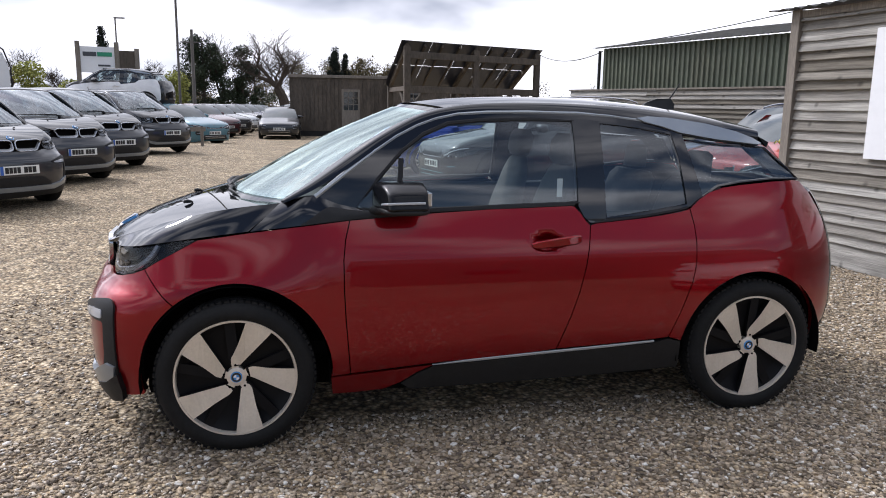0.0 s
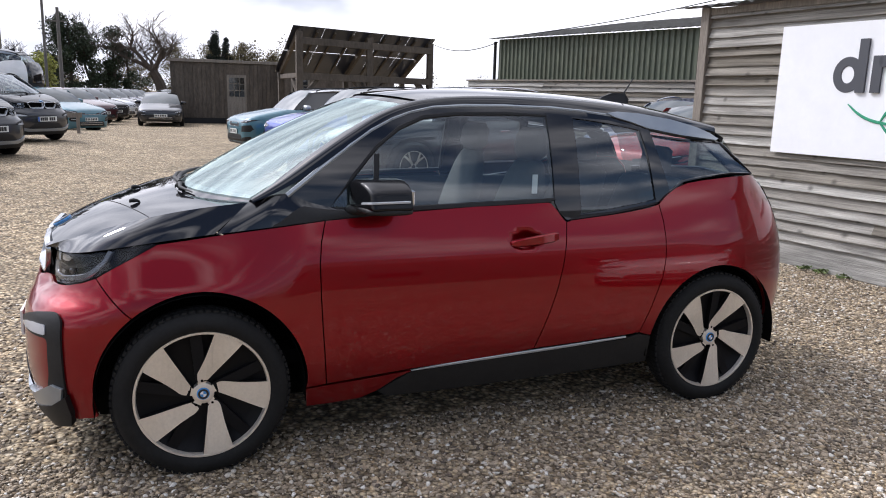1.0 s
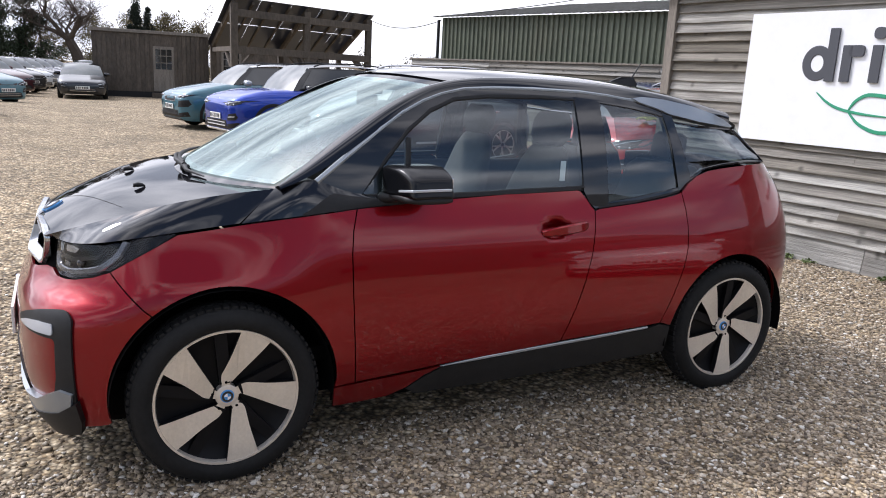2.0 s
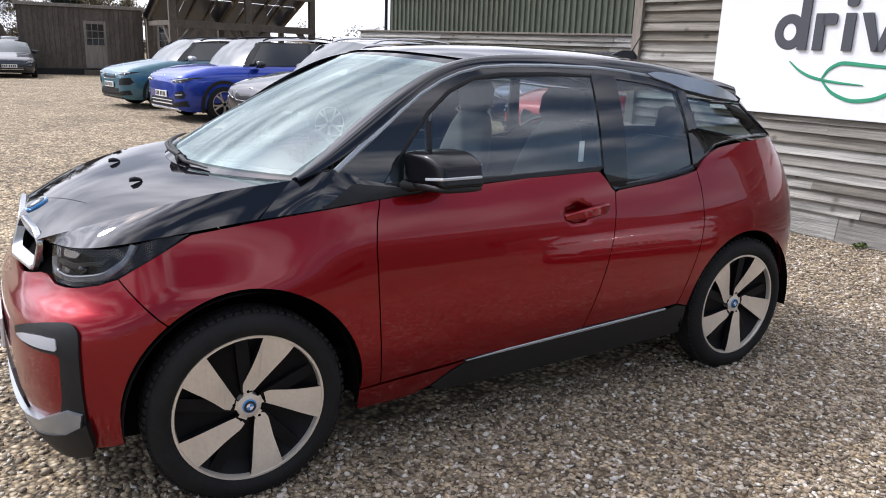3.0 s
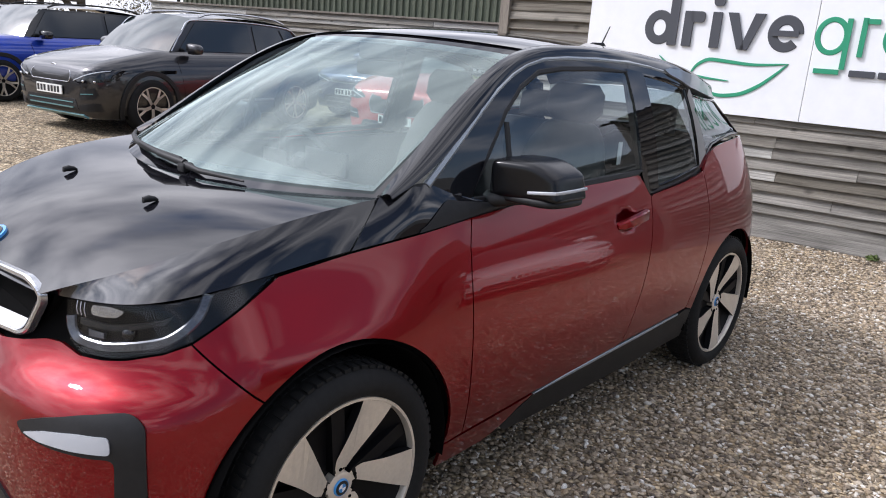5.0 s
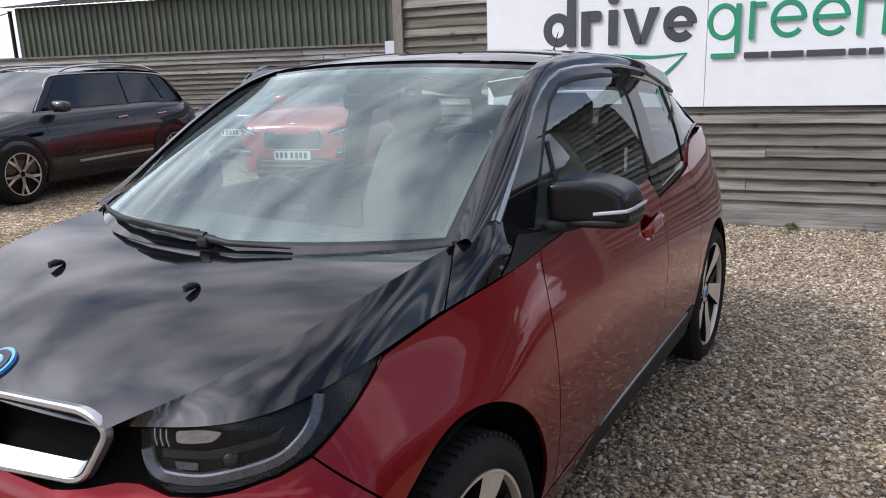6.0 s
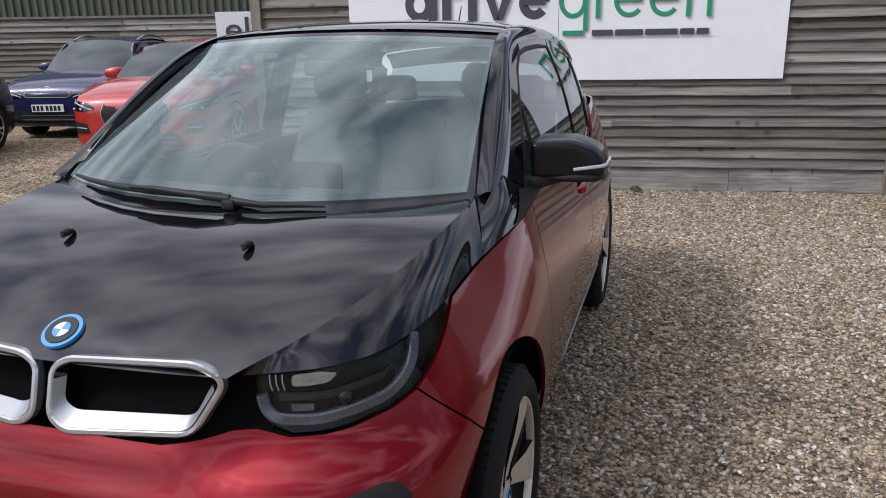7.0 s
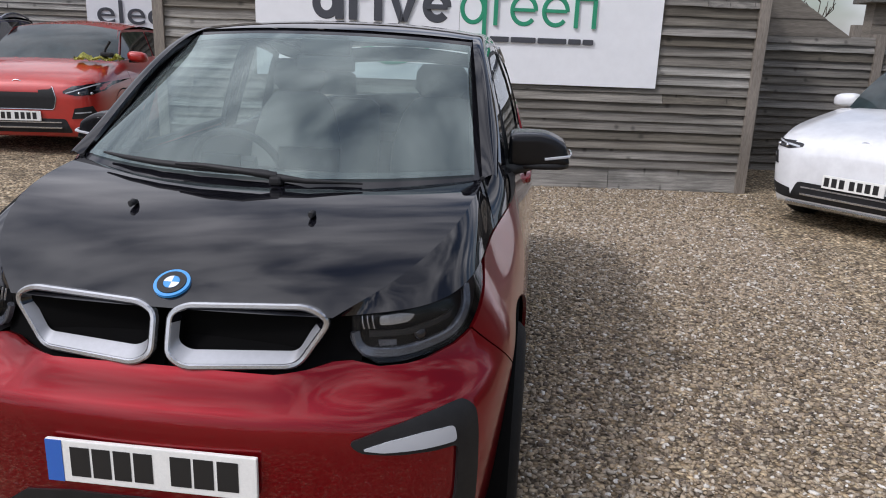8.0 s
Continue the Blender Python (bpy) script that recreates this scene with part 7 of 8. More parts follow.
M_CARSCREEN = material("car_windscreen", (0.020, 0.034, 0.036), 0.3, 0.0, 1.0, var=0.3, scale=1.4, spec=0.3)
M_CARSCREEN.node_tree.nodes["Principled BSDF"].inputs["Coat IOR"].default_value = 1.36
P_TEAL = paint("teal_paint", (0.035, 0.14, 0.185))
P_WHITE = paint("white_paint", (0.72, 0.73, 0.74), 0.0)
P_BLUE = paint("blue_paint", (0.005, 0.040, 0.36), 0.65)
P_GREY = paint("graphite_paint", (0.038, 0.037, 0.040), 0.85)
P_NAVY = paint("navy_paint", (0.010, 0.016, 0.075), 0.3)
P_ORANGE = paint("bright_red_paint", (0.46, 0.022, 0.014), 0.1)
P_DARK = paint("charcoal_paint", (0.016, 0.017, 0.021), 0.3)
P_WINE = paint("wine_paint", (0.07, 0.012, 0.016), 0.3)
P_SILVER = paint("silver_paint", (0.40, 0.42, 0.44), 0.6)
P_PALE = paint("pale_green_trim", (0.10, 0.26, 0.28), 0.2)

yard_car("grey_crossover", "dark grey crossover with chrome window line on gravel", (1.40, 7.95, 0.12), 191, P_GREY, P_GREY, L=4.40, H=1.60, belt=1.04, hood=1.0, wheel_r=0.352, roof1=3.66, tail=4.12, chrome_line=True, lip=P_PALE, grille=(0.46, 0.63, 0.765), lamp=(0.50, 0.97, 0.635, 0.815), plate_z=0.52)
yard_car("blue_crossover", "boxy bright blue crossover with a black roof", (0.97, 11.95, 0.12), 191, P_BLUE, M_BLACK, L=4.2, H=1.60, hood=1.02, roof1=3.75, tail=4.10, cowl=1.15, roof0=1.72, lip=M_WHITE, grille=(0.5, 0.755, 0.79), lamp=(0.46, 0.93, 0.715, 0.82))
yard_car("teal_crossover", "teal crossover with a pale roof on gravel", (0.50, 15.1, 0.12), 191, P_TEAL, P_SILVER, L=4.18, H=1.56, hood=0.98, lip=M_TRIM, grille=(0.40, 0.62, 0.72), lamp=(0.46, 0.92, 0.71, 0.79), fog=(0.60, 0.93, 0.50, 0.665))
yard_car("navy_crossover", "dark blue crossover beside a boarded fence", (6.40, 8.05, 0.10), 191, P_NAVY, P_NAVY, L=3.4, tail=3.2, roof1=2.95, chrome_line=True, hood=0.99)
ip = yard_car("red_crossover", "bright red crossover with a wide dark grille", (4.62, 5.02, 0.05), 192, P_ORANGE, P_ORANGE, L=4.55, W=1.9, H=1.55, hood=1.03, cowl=1.0, roof0=1.75, roof1=3.6, tail=4.25, belt=1.04, clad=False, rails=False, grille=(0.46, 0.535, 0.80), lamp=(0.54, 0.95, 0.70, 0.845), plate_z=0.46)
yard_car("white_crossover", "white crossover parked beside a boarded wall", (3.12, -3.56), 133, P_WHITE, P_WHITE, L=4.2, W=1.80, H=1.56, hood=0.98, clad=True, rails=False, grille=(0.10, 0.765, 0.78), lamp=(0.56, 0.93, 0.71, 0.79), plate_z=0.47, lip=M_CHROME, fog=(0.80, 0.95, 0.56, 0.70))
yard_car("dark_saloon", "charcoal saloon facing along the gravel lane", (-0.92, 30.4), 268, P_DARK, M_BLACK, L=4.69, W=1.85, H=1.44, hood=0.86, cowl=1.0, roof0=1.9, roof1=3.0, tail=4.2, belt=0.92, clad=False, rails=False, grille=(0.1, 0.58, 0.59), lamp=(0.58, 0.90, 0.58, 0.67), plate_z=0.46)
row = [(-3.2, 24.2, P_TEAL, P_TEAL, "teal"), (-3.1, 31.6, P_WINE, P_WINE, "dark red"), (-2.7, 34.6, P_DARK, P_DARK, "charcoal"), (-2.4, 37.8, P_SILVER, P_SILVER, "silver"), (-2.0, 41.2, P_GREY, P_GREY, "grey"),
       (-1.6, 45.0, P_NAVY, P_NAVY, "dark blue"), (-1.2, 49.0, P_SILVER, P_SILVER, "silver"), (-0.8, 53.5, P_DARK, P_DARK, "charcoal")]
for x, y, bpaint, rpaint, word in row:
    tagged(yard_car("hatchback_car", f"{word} hatchback in a long row on gravel", (x, y), 316, bpaint, rpaint, H=1.53, clad=False, rails=False), group="cars in the far row")
for x, y, bpaint, word in ((-8.2, 38.5, P_GREY, "grey"), (0.6, 58.0, P_SILVER, "silver"), (3.2, 60.0, P_WHITE, "white"), (-8.0, 33.5, P_DARK, "charcoal")):
    tagged(yard_car("hatchback_car", f"{word} hatchback parked far down the yard", (x, y, 0), 280, bpaint, bpaint, H=1.55, clad=False, rails=False), group="cars far down the yard")


def repaint(car, swaps):
    for o in car.children_recursive:
        if o.type == "MESH" and len(o.data.materials) and o.data.materials[0] in swaps:
            o.material_slots[0].link = "OBJECT"
            o.material_slots[0].material = swaps[o.data.materials[0]]


M_ROWSCREEN = glass_material("row_windscreen_glass", (0.45, 0.52, 0.53), f0=0.08)
M_HATCHGREY = paint("mineral_grey_paint", (0.010, 0.011, 0.016), 0.0)


def sister(nose, heading, swaps, label, z=0.0):
    m = pose(nose[0], nose[1], z, 0, 0, heading - 180) @ pose(1.99, 0, 0)
    c = tagged(copy_thing(hero, m), label, "car", group="row of sister hatchbacks")
    repaint(c, swaps)
    return c


for (x, y, z), w in (((-4.33, 6.56, 0.12), "blue-grey"), ((-4.22, 9.42, 0.18), "dark grey"), ((-4.02, 11.9, 0.22), "dark grey"), ((-3.63, 16.1, 0.26), "black and grey")):
    sister((x, y), 318, {M_RED: M_HATCHGREY if w != "black and grey" else P_DARK, M_SCREEN: M_ROWSCREEN}, f"{w} electric hatchback in a row on gravel", z)
sister((-8.75, 27.4), 168, {M_RED: P_WHITE, M_SCREEN: M_ROWSCREEN}, "white and black electric hatchback raised above the row", 1.2)
ramp = thing("display_ramp", "dark earth bank under a raised car", "ramp")
part("ramp_deck", box_bm((-9.0, 25.8, 0.0), (-4.6, 28.7, 1.2), 0.05), M_WOODDK, ramp)

# cloth and tool on the red crossover's bonnet
cl = thing("cloth", "yellow cloth and a dark tool lying on a red bonnet", "cloth")
M_CLOTH = material("yellow_cloth", (0.62, 0.62, 0.16), 0.9, var=0.4, scale=25.0)
cl.matrix_world = pose(5.50, 4.50, 1.095, 0, 0, 12)
bm = bmesh.new()
rng = random.Random(4)
g = [[bm.verts.new((0.22 * (i / 8 - 0.5), 0.55 * (j / 14 - 0.5), 0.03 + 0.11 * abs(noise.noise((i * 0.7, j * 0.55, 2.0))) + 0.02 * math.sin(j * 1.3))) for j in range(15)] for i in range(9)]
for i in range(8):
    for j in range(14):
        bm.faces.new((g[i][j], g[i + 1][j], g[i + 1][j + 1], g[i][j + 1]))
bmesh.ops.solidify(bm, geom=bm.faces[:], thickness=0.02)
part("cloth_sheet", bm, M_CLOTH, cl, smooth=180)
bm = box_bm((-0.05, -0.17, 0.07), (0.05, -0.03, 0.13), 0.02)
add_tube(bm, [(0, -0.06, 0.10), (0.01, -0.08, 0.16), (0.02, -0.14, 0.26)], [0.022, 0.014, 0.017], 8)
part("tool", bm, M_TRIM, cl)

# timber barrier by the row
tr = thing("barrier", "low grey timber barrier rail beside parked cars", "barrier")
for x, y in ((-3.35, 20.9), (-4.6, 20.2)):
    part("post", beam_bm((x, y, 0), (x, y, 0.80), 0.09, 0.09), M_POST, tr)
part("rail", beam_bm((-3.25, 20.95, 0.74), (-4.9, 20.05, 0.74), 0.05, 0.14), M_POST, tr)

# roadside sign on posts, its writing as bars
rs = thing("roadside_sign", "white roadside sign between heavy timber posts", "sign", m=pose(-8.75, 29.3, 0, 0, 0, 12))
for u in (0.02, 1.46, 2.22):
    part("post", box_bm((u - 0.09, -0.1, 0), (u + 0.09, 0.1, 3.92 if u < 2 else 3.70), 0.01), M_POST, rs)
part("sign_face", box_bm((0.11, -0.06, 2.70), (1.37, 0.0, 3.72), 0.004), M_BOARD, rs)
part("sign_back", box_bm((1.55, -0.05, 2.7), (2.13, 0.0, 3.60)), M_WOODDK, rs)
for u0, u1, z, mt in ((0.20, 0.70, 3.34, M_SIGNDK), (0.73, 1.28, 3.34, M_SIGNGR), (0.74, 1.20, 2.95, M_SIGNDK), (0.9, 1.22, 2.82, M_SIGNDK)):
    part("writing_bar", box_bm((u0, -0.072, z), (u1, -0.058, z + (0.17 if z > 3.3 else 0.07)), 0.0), mt, rs)

# feather flag banner
fl = thing("feather_flag", "pale feather flag with a dark edge", "flag", m=pose(-7.1, 15.7, 0, 0, 0, 12))
bm = bmesh.new()
add_tube(bm, [(0, 0, 0), (0, 0, 1.6), (0.0, 0, 2.3), (-0.12, 0, 2.7), (-0.45, 0, 2.95)], 0.02, 6)
part("pole", bm, M_TRIM, fl)
bm = flat_shape([(-0.03, 0.7), (-0.03, 2.25), (-0.14, 2.62), (-0.40, 2.84), (-0.52, 2.80), (-0.56, 0.9)], 0.006, pose(0, 0, 0))
part("flag_cloth", bm, M_BOARD, fl)
part("writing_bar", box_bm((-0.55, -0.012, 1.2), (-0.35, -0.007, 2.5)), M_SIGNDK, fl)

# ---- poles, wires ----
def pole(name, label, at, h, r, extra=None):
    p = thing(name, label, "pole", m=pose(*at))
    bm = bmesh.new()
    add_tube(bm, [(0, 0, 0), (0, 0, h)], [r, r * 0.7], 8)
    part("shaft", bm, M_POLE, p)
    if extra:
        extra(p, h)
    return p


M_POLE = material("weathered_pole", (0.13, 0.12, 0.11), 0.7, var=0.2, scale=2.0)
pole("flag_pole", "tall thin grey pole", (-5.9, 38.0, 0), 14.0, 0.07)


def cross_arm(p, h):
    part("cross_arm", beam_bm((-0.7, 0, h - 0.8), (0.4, 0, h - 0.8), 0.08, 0.08), M_POLE, p)


pole("telegraph_pole", "wooden telegraph pole with a cross arm", (-6.2, 48.4, 0), 6.2, 0.13, cross_arm)


def lamp_head(p, h):
    part("lantern", box_bm((-0.1, -0.08, h - 0.05), (0.7, 0.08, h + 0.05), 0.02), M_POLE, p)


pole("street_lamp", "slim street lamp beyond the yard", (-12.9, 60.0, 0), 7.9, 0.08, lamp_head)
pole("telegraph_pole", "dark wooden pole behind a shed", (15.5, 8.8, 0), 5.6, 0.11)
wr = thing("overhead_wire", "thin dark overhead wire", "wire")
for a, b, sag in (((15.5, 8.8, 5.4), (8.9, 16.5, 3.4), 0.25), ((9.3, 25.2, 3.6), (8.4, 17.2, 3.2), 0.25), ((15.5, 8.8, 5.5), (40, -6, 9.0), 0.5)):
    bm = bmesh.new()
    pts = [Vector(a).lerp(Vector(b), i / 14) - Vector((0, 0, sag * 4 * (i / 14) * (1 - i / 14))) for i in range(15)]
    add_tube(bm, pts, 0.014, 5)
    part("wire", bm, M_TRIM, wr)

# ---- trees and hedges ----
M_BARK = material("bark", (0.075, 0.058, 0.045), 0.95, var=0.3, scale=4.0)
M_LEAFD = material("dark_ivy_leaf", (0.028, 0.045, 0.018), 0.7, var=0.3, scale=0.6, island=0.45)
M_LEAFY = material("yellow_green_leaf", (0.31, 0.32, 0.075), 0.75, var=0.3, scale=0.5, island=0.45)
M_LEAFO = material("olive_twig_leaf", (0.14, 0.115, 0.055), 0.8, var=0.3, scale=0.5, island=0.40)
M_CONIFER = material("conifer_needles", (0.012, 0.022, 0.012), 0.8, var=0.3, scale=1.0, island=0.4)


def leaf_cloud(name, blobs, count, size, mat, parent, seed):
    """Many small leaves in uneven clumps."""
    rng = np.random.default_rng(seed)
    bl = np.array(blobs, dtype=float)
    which = rng.integers(0, len(bl), count)
    d = rng.normal(size=(count, 3))
    d /= np.linalg.norm(d, axis=1)[:, None]
    rad = rng.random(count) ** 0.45
    c = bl[which, :3] + d * bl[which, 3:6] * rad[:, None]
    a = rng.normal(size=(count, 3))
    a /= np.linalg.norm(a, axis=1)[:, None]
    b = np.cross(a, rng.normal(size=(count, 3)))
    b /= np.linalg.norm(b, axis=1)[:, None]
    s = size * (0.5 + rng.random(count))[:, None]
    v = np.stack([c - a * s, c + b * s * 0.5, c + a * s, c - b * s * 0.5], axis=1).reshape(-1, 3)
    v[:, 2] = np.maximum(v[:, 2], 0.02)
    me = bpy.data.meshes.new(name)
    me.vertices.add(len(v))
    me.vertices.foreach_set("co", v.ravel())
    me.loops.add(count * 4)
    me.loops.foreach_set("vertex_index", np.arange(count * 4))
    me.polygons.add(count)
    me.polygons.foreach_set("loop_start", np.arange(0, count * 4, 4))
    me.update()
    me.materials.append(mat)
    ob = new(name, me)
    ob.parent = parent
    return ob


def bare_tree(label, at, h, seed, spread=0.6, twigs=3, leaves=0, mat=None, trunk=0.25, name="tree", levels=5):
    """A leafless tree: a forking, tapering skeleton down to twigs."""
    t = thing(name, label, "tree", m=pose(*at))
    rng = random.Random(seed)
    bm = bmesh.new()
    ends = []

    def grow(p, d, length, r, lvl):
        n = 3
        pts, rs, q, dd = [p.copy()], [r], p.copy(), d.copy()
        for i in range(n):
            dd = (dd + Vector((rng.uniform(-1, 1), rng.uniform(-1, 1), rng.uniform(-0.3, 0.6))) * 0.22).normalized()
            q = q + dd * length / n
            pts.append(q.copy())
            rs.append(r * (1 - 0.35 * (i + 1) / n))
        add_tube(bm, pts, rs, 6 if lvl < 2 else 3, cap=False)
        ends.append(q.copy())
        if lvl >= levels:
            return
        for k in range(twigs if lvl > 0 else twigs + 1):
            ang = rng.uniform(0, 2 * math.pi)
            side = Vector((math.cos(ang), math.sin(ang), rng.uniform(0.0, 0.5)))
            nd = (dd * rng.uniform(0.5, 0.9) + side * spread).normalized()
            start = pts[rng.randint(1, 3)] if lvl > 0 else pts[rng.randint(2, 3)]
            grow(start, nd, length * rng.uniform(0.58, 0.80), max(0.012, rs[-1] * rng.uniform(0.5, 0.75)), lvl + 1)
    grow(Vector((0, 0, 0)), Vector((0, 0, 1)), h * 0.30, trunk, 0)
    part("trunk", bm, M_BARK, t)
    if leaves:
        bl = [(e.x, e.y, e.z, 0.5, 0.5, 0.4) for e in ends if e.z > h * 0.25]
        leaf_cloud("crown", bl, leaves, 0.09, mat, t, seed)
    return t


def leafy_tree(label, at, h, w, count, mat, seed, size=0.16, name="tree", cone=False, base=0.15):
    t = thing(name, label, "tree", m=pose(*at))
    rng = random.Random(seed)
    bm = bmesh.new()
    add_tube(bm, [(0, 0, 0), (0.05, 0, h * 0.4), (0, 0.05, h * 0.9)], [0.22, 0.15, 0.04], 7)
    for k in range(7):
        a, z = rng.uniform(0, 6.28), h * rng.uniform(0.25, 0.75)
        add_tube(bm, [(0, 0, z), (math.cos(a) * w * 0.3, math.sin(a) * w * 0.3, z + h * 0.1)], [0.07, 0.02], 5)
    part("trunk", bm, M_BARK, t)
    bl = []
    for k in range(34):
        f = rng.uniform(base, 1.0)
        rr = w / 2 * ((1 - f) * 1.1 + 0.06 if cone else math.sin(math.pi * min(1, 0.15 + 0.8 * f)) ** 0.7)
        a = rng.uniform(0, 6.28)
        q = rr * rng.uniform(0.2, 0.85)
        s = w * rng.uniform(0.10, 0.22) * (0.7 if cone else 1)
        bl.append((math.cos(a) * q, math.sin(a) * q, h * f * 0.95, s, s, s * (1.3 if cone else 0.9)))
    leaf_cloud("crown", bl, count, size, mat, t, seed)
    return t


leafy_tree("ivy-covered tree with a dense dark crown", (-7.3, 68, 0), 7.6, 5.6, 20000, M_LEAFD, 3, size=0.085, base=0.05)
leafy_tree("ivy-covered tree beside a bare oak", (-4.0, 69, 0), 6.6, 3.6, 14000, M_LEAFD, 5, size=0.085, base=0.05)
bare_tree("bare spreading oak against the sky", (0.0, 66, 0), 10.8, 7, 0.85, 4, 0, None, 0.55, levels=5)
bare_tree("bare tree with fine upright twigs", (-6.0, 70, 0), 10.0, 9, 0.5, 3, 0, None, 0.3, levels=6)
for k, (x, y, h, w) in enumerate(((1.6, 74, 5.6, 6.0), (4.8, 76, 5.8, 6.0), (-3.0, 76, 5.0, 6.0), (8.2, 78, 6.4, 4.5), (11.2, 80, 5.6, 4.5), (-9.5, 80, 4.6, 5.0))):
    leafy_tree("olive-brown budding tree beyond the cabins", (x, y, 0), h, w, 7000, M_LEAFO, 20 + k, 0.075)
for k, (x, y, h) in enumerate(((4.6, 70, 7.0), (5.6, 70.5, 6.6), (-16.2, 71, 8.4))):
    leafy_tree("dark conifer behind the yard", (x, y, 0), h, 3.0, 9000, M_CONIFER, 40 + k, 0.08, cone=True)
for k, (x, y, h) in enumerate(((6.6, 68, 7.6), (7.4, 69, 7.0), (9.2, 67, 7.2), (10.0, 69, 6.4), (12.4, 70, 6.0))):
    bare_tree("slim upright poplar in early leaf", (x, y, 0), h, 60 + k, 0.22, 3, 1200, M_LEAFO, 0.16, levels=4)
bare_tree("round bare tree on the skyline", (-24.6, 72.8, 0), 8.4, 81, 0.8, 4, 0, None, 0.3, levels=5)
bare_tree("bare tree on the skyline", (-20.6, 74, 0), 6.4, 82, 0.8, 4, 0, None, 0.3, levels=5)
bare_tree("round bare tree beside a sign", (-13.0, 70, 0), 7.2, 83, 0.8, 4, 0, None, 0.25, levels=5)
bare_tree("bare bush over a boarded wall", (12.0, -5.3, 0), 4.6, 85, 0.8, 3, 0, None, 0.1, levels=4)


def hedge(label, a, b, h, w, count, mat, seed):
    t = thing("hedge", label, "hedge", kind="stuff")
    a, b = Vector((*a, 0)), Vector((*b, 0))
    rng = random.Random(seed)
    bl = []
    n = int((b - a).length / 1.2)
    for i in range(n):
        p = a.lerp(b, (i + rng.uniform(0, 1)) / n)
        hh = h * rng.uniform(0.45, 1.0)
        for z in (0.25, 0.6, 0.9):
            bl.append((p.x + rng.uniform(-1, 1) * w / 3, p.y + rng.uniform(-1, 1) * w / 3, hh * z, 0.9, 0.9, hh * 0.22))
    leaf_cloud("hedge_leaves", bl, count * 2, 0.085, mat, t, seed)


hedge("yellow-green scrub hedge behind the parked cars", (-34, 44), (-7.0, 43), 4.2, 2.0, 38000, M_LEAFY, 90)
hedge("rough hedge along the far side of the yard", (-60, 82), (60, 86), 3.2, 4.0, 16000, M_LEAFO, 91)
hedge("dark hedge along the lane", (-14, 60), (-2, 72), 2.6, 2.5, 7000, M_LEAFD, 92)
hedge("low dark hedge behind the yard", (20, 60), (70, 30), 3.5, 3.0, 9000, M_LEAFO, 94)
hedge("hedge behind the open side of the yard", (-55, -26), (45, -30), 4.5, 4.0, 16000, M_LEAFD, 95)
hedge("hedge at the end of the yard", (-48, -20), (-42, 40), 3.6, 4.0, 12000, M_LEAFO, 96)

# barn that closes the yard behind the open side
barn = thing("barn", "dark boarded barn with a low pitched roof", "barn")
part("barn_wall", box_bm((1.0, -21.0, 0), (15.0, -14.0, 3.2)), M_WOODDK, barn)
bm = flat_shape([(-14.0 - 0.4, 3.15), (-17.5, 4.7), (-21.4, 3.15), (-21.4, 3.05), (-14.4, 3.05)], 14.6, Matrix(((0, -1, 0, 0.7), (1, 0, 0, 0), (0, 0, 1, 0), (0, 0, 0, 1))))
part("barn_roof", bm, M_ROOFST, barn)
for x in (3.0, 8.5):
    part("barn_window", box_bm((x, -14.02, 1.2), (x + 1.2, -13.97, 2.1)), M_CARGLASS, barn)


# small weeds at the foot of the boarded wall
M_WEED = material("weed_leaf", (0.09, 0.13, 0.03), 0.7, var=0.3, scale=9.0, island=0.4)
weeds = thing("weed_tuft", "small green weeds at the foot of a boarded wall", "weeds", kind="stuff")
leaf_cloud("weed_leaves", [(*(WM @ Vector((u, -0.10, 0.025))), 0.09, 0.06, 0.03) for u in (1.55, 1.72, 1.95, 2.65, 3.9)], 420, 0.018, M_WEED, weeds, 77)

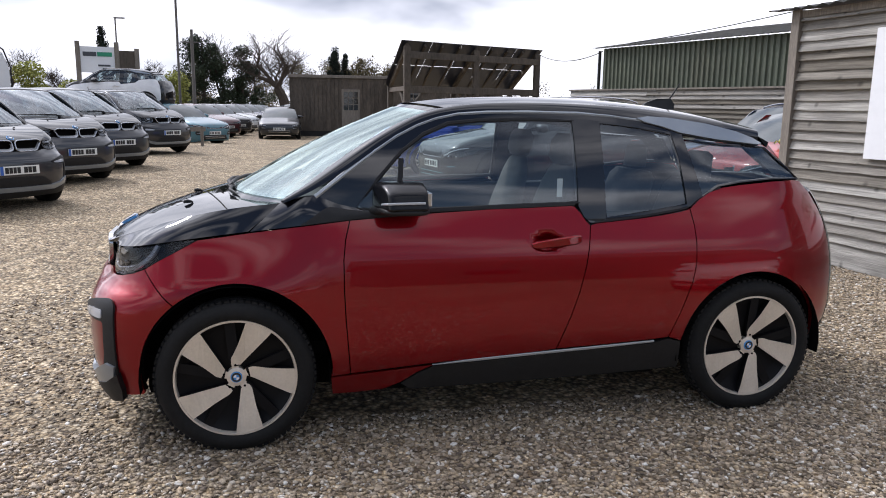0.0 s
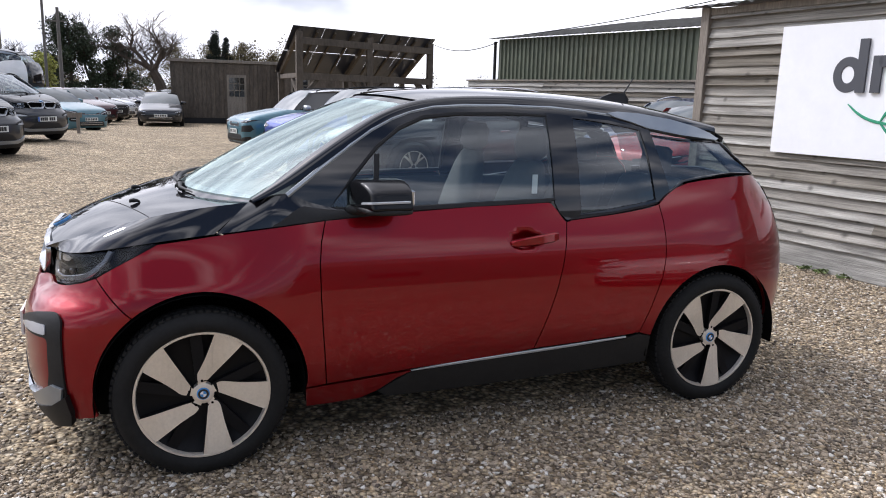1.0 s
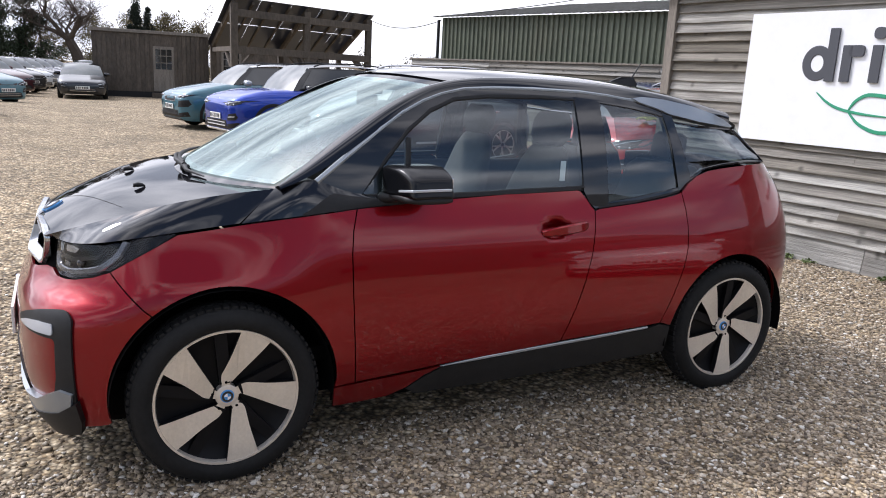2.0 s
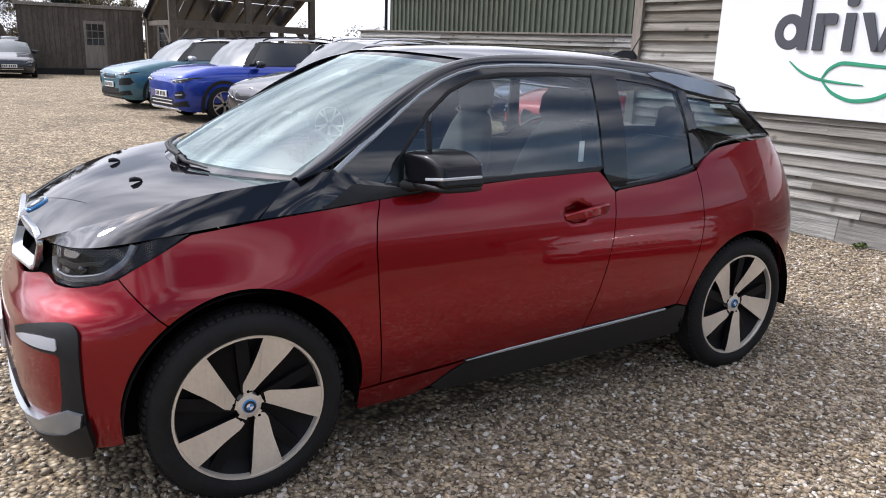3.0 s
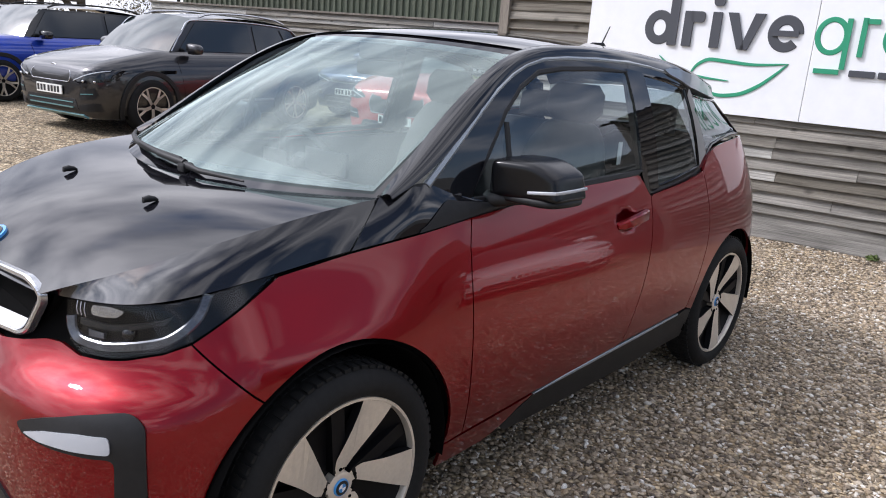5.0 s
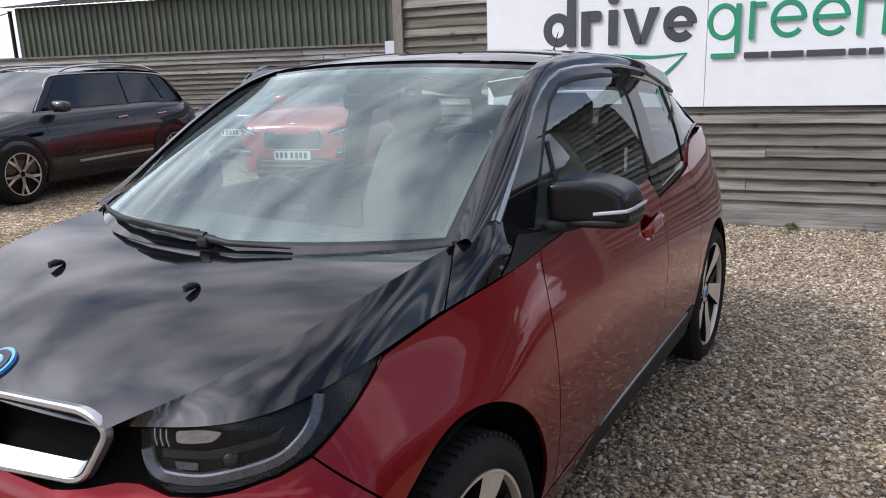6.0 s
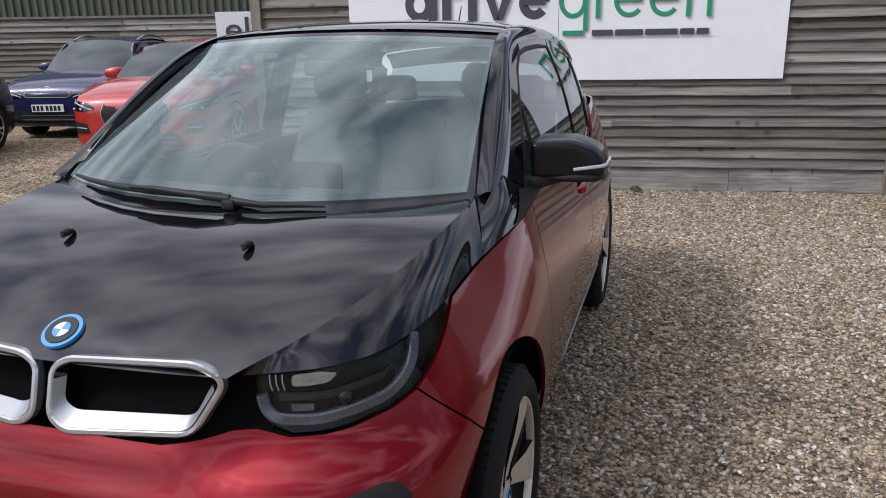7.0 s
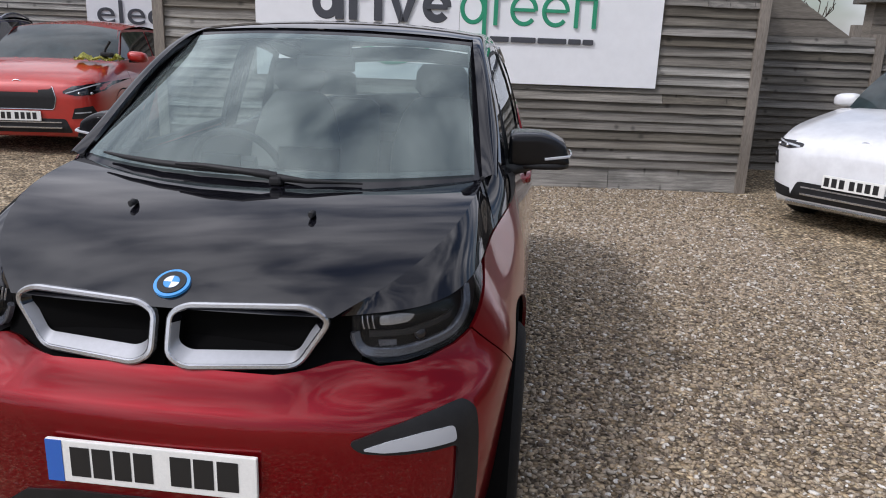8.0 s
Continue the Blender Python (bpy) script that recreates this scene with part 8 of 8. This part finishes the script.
# ---- loose pebbles on the yard, thickest where one walks past ----
def pebbles(name, label, boxes, seed):
    """Many small uneven stones in one mesh."""
    rng = np.random.default_rng(seed)
    pos = []
    for x0, x1, y0, y1, per_m2 in boxes:
        n = int((x1 - x0) * (y1 - y0) * per_m2)
        pos.append(np.stack([rng.uniform(x0, x1, n), rng.uniform(y0, y1, n)], axis=1))
    pos = np.concatenate(pos)
    t = (1 + 5 ** 0.5) / 2
    ico = np.array([(-1, t, 0), (1, t, 0), (-1, -t, 0), (1, -t, 0), (0, -1, t), (0, 1, t), (0, -1, -t), (0, 1, -t), (t, 0, -1), (t, 0, 1), (-t, 0, -1), (-t, 0, 1)]) / math.hypot(1, t)
    tri = np.array([(0, 11, 5), (0, 5, 1), (0, 1, 7), (0, 7, 10), (0, 10, 11), (1, 5, 9), (5, 11, 4), (11, 10, 2), (10, 7, 6), (7, 1, 8),
                    (3, 9, 4), (3, 4, 2), (3, 2, 6), (3, 6, 8), (3, 8, 9), (4, 9, 5), (2, 4, 11), (6, 2, 10), (8, 6, 7), (9, 8, 1)])
    n = len(pos)
    r = 0.0050 + 0.0088 * rng.random(n) ** 2.2
    sc = np.stack([r * rng.uniform(0.8, 1.7, n), r * rng.uniform(0.7, 1.15, n), r * rng.uniform(0.35, 0.70, n)], axis=1)
    shape = ico[None] * (1 + 0.42 * rng.uniform(-1, 1, (n, 12, 1)))
    v = shape * sc[:, None, :]
    ang, tip = rng.uniform(0, 2 * math.pi, n), rng.normal(0, 0.35, n)
    ct, st = np.cos(tip)[:, None], np.sin(tip)[:, None]
    y, z = v[..., 1] * ct - v[..., 2] * st, v[..., 1] * st + v[..., 2] * ct
    ca, sa = np.cos(ang)[:, None], np.sin(ang)[:, None]
    x2, y2 = v[..., 0] * ca - y * sa, v[..., 0] * sa + y * ca
    out = np.stack([x2 + pos[:, :1], y2 + pos[:, 1:], z + (sc[:, 2] * rng.uniform(0.1, 0.9, n))[:, None]], axis=2).reshape(-1, 3)
    faces = (tri[None] + 12 * np.arange(n)[:, None, None]).reshape(-1)
    me = bpy.data.meshes.new(name)
    me.vertices.add(len(out))
    me.vertices.foreach_set("co", out.ravel())
    me.loops.add(len(faces))
    me.loops.foreach_set("vertex_index", faces)
    me.polygons.add(len(faces) // 3)
    me.polygons.foreach_set("loop_start", np.arange(0, len(faces), 3))
    me.update()
    me.materials.append(M_PEBBLE)
    return tagged(new(name, me), label, "gravel", kind="stuff")


pebbles("gravel", "loose brown, grey and white pebbles on the yard", (
    (-3.6, 3.4, -2.9, -0.55, 3900), (-3.4, 3.0, -3.4, -2.9, 1200), (1.2, 5.0, -2.9, 2.6, 2300), (-4.6, -1.7, -0.55, 2.6, 900), (3.4, 5.0, -3.3, -0.5, 700)), 5)
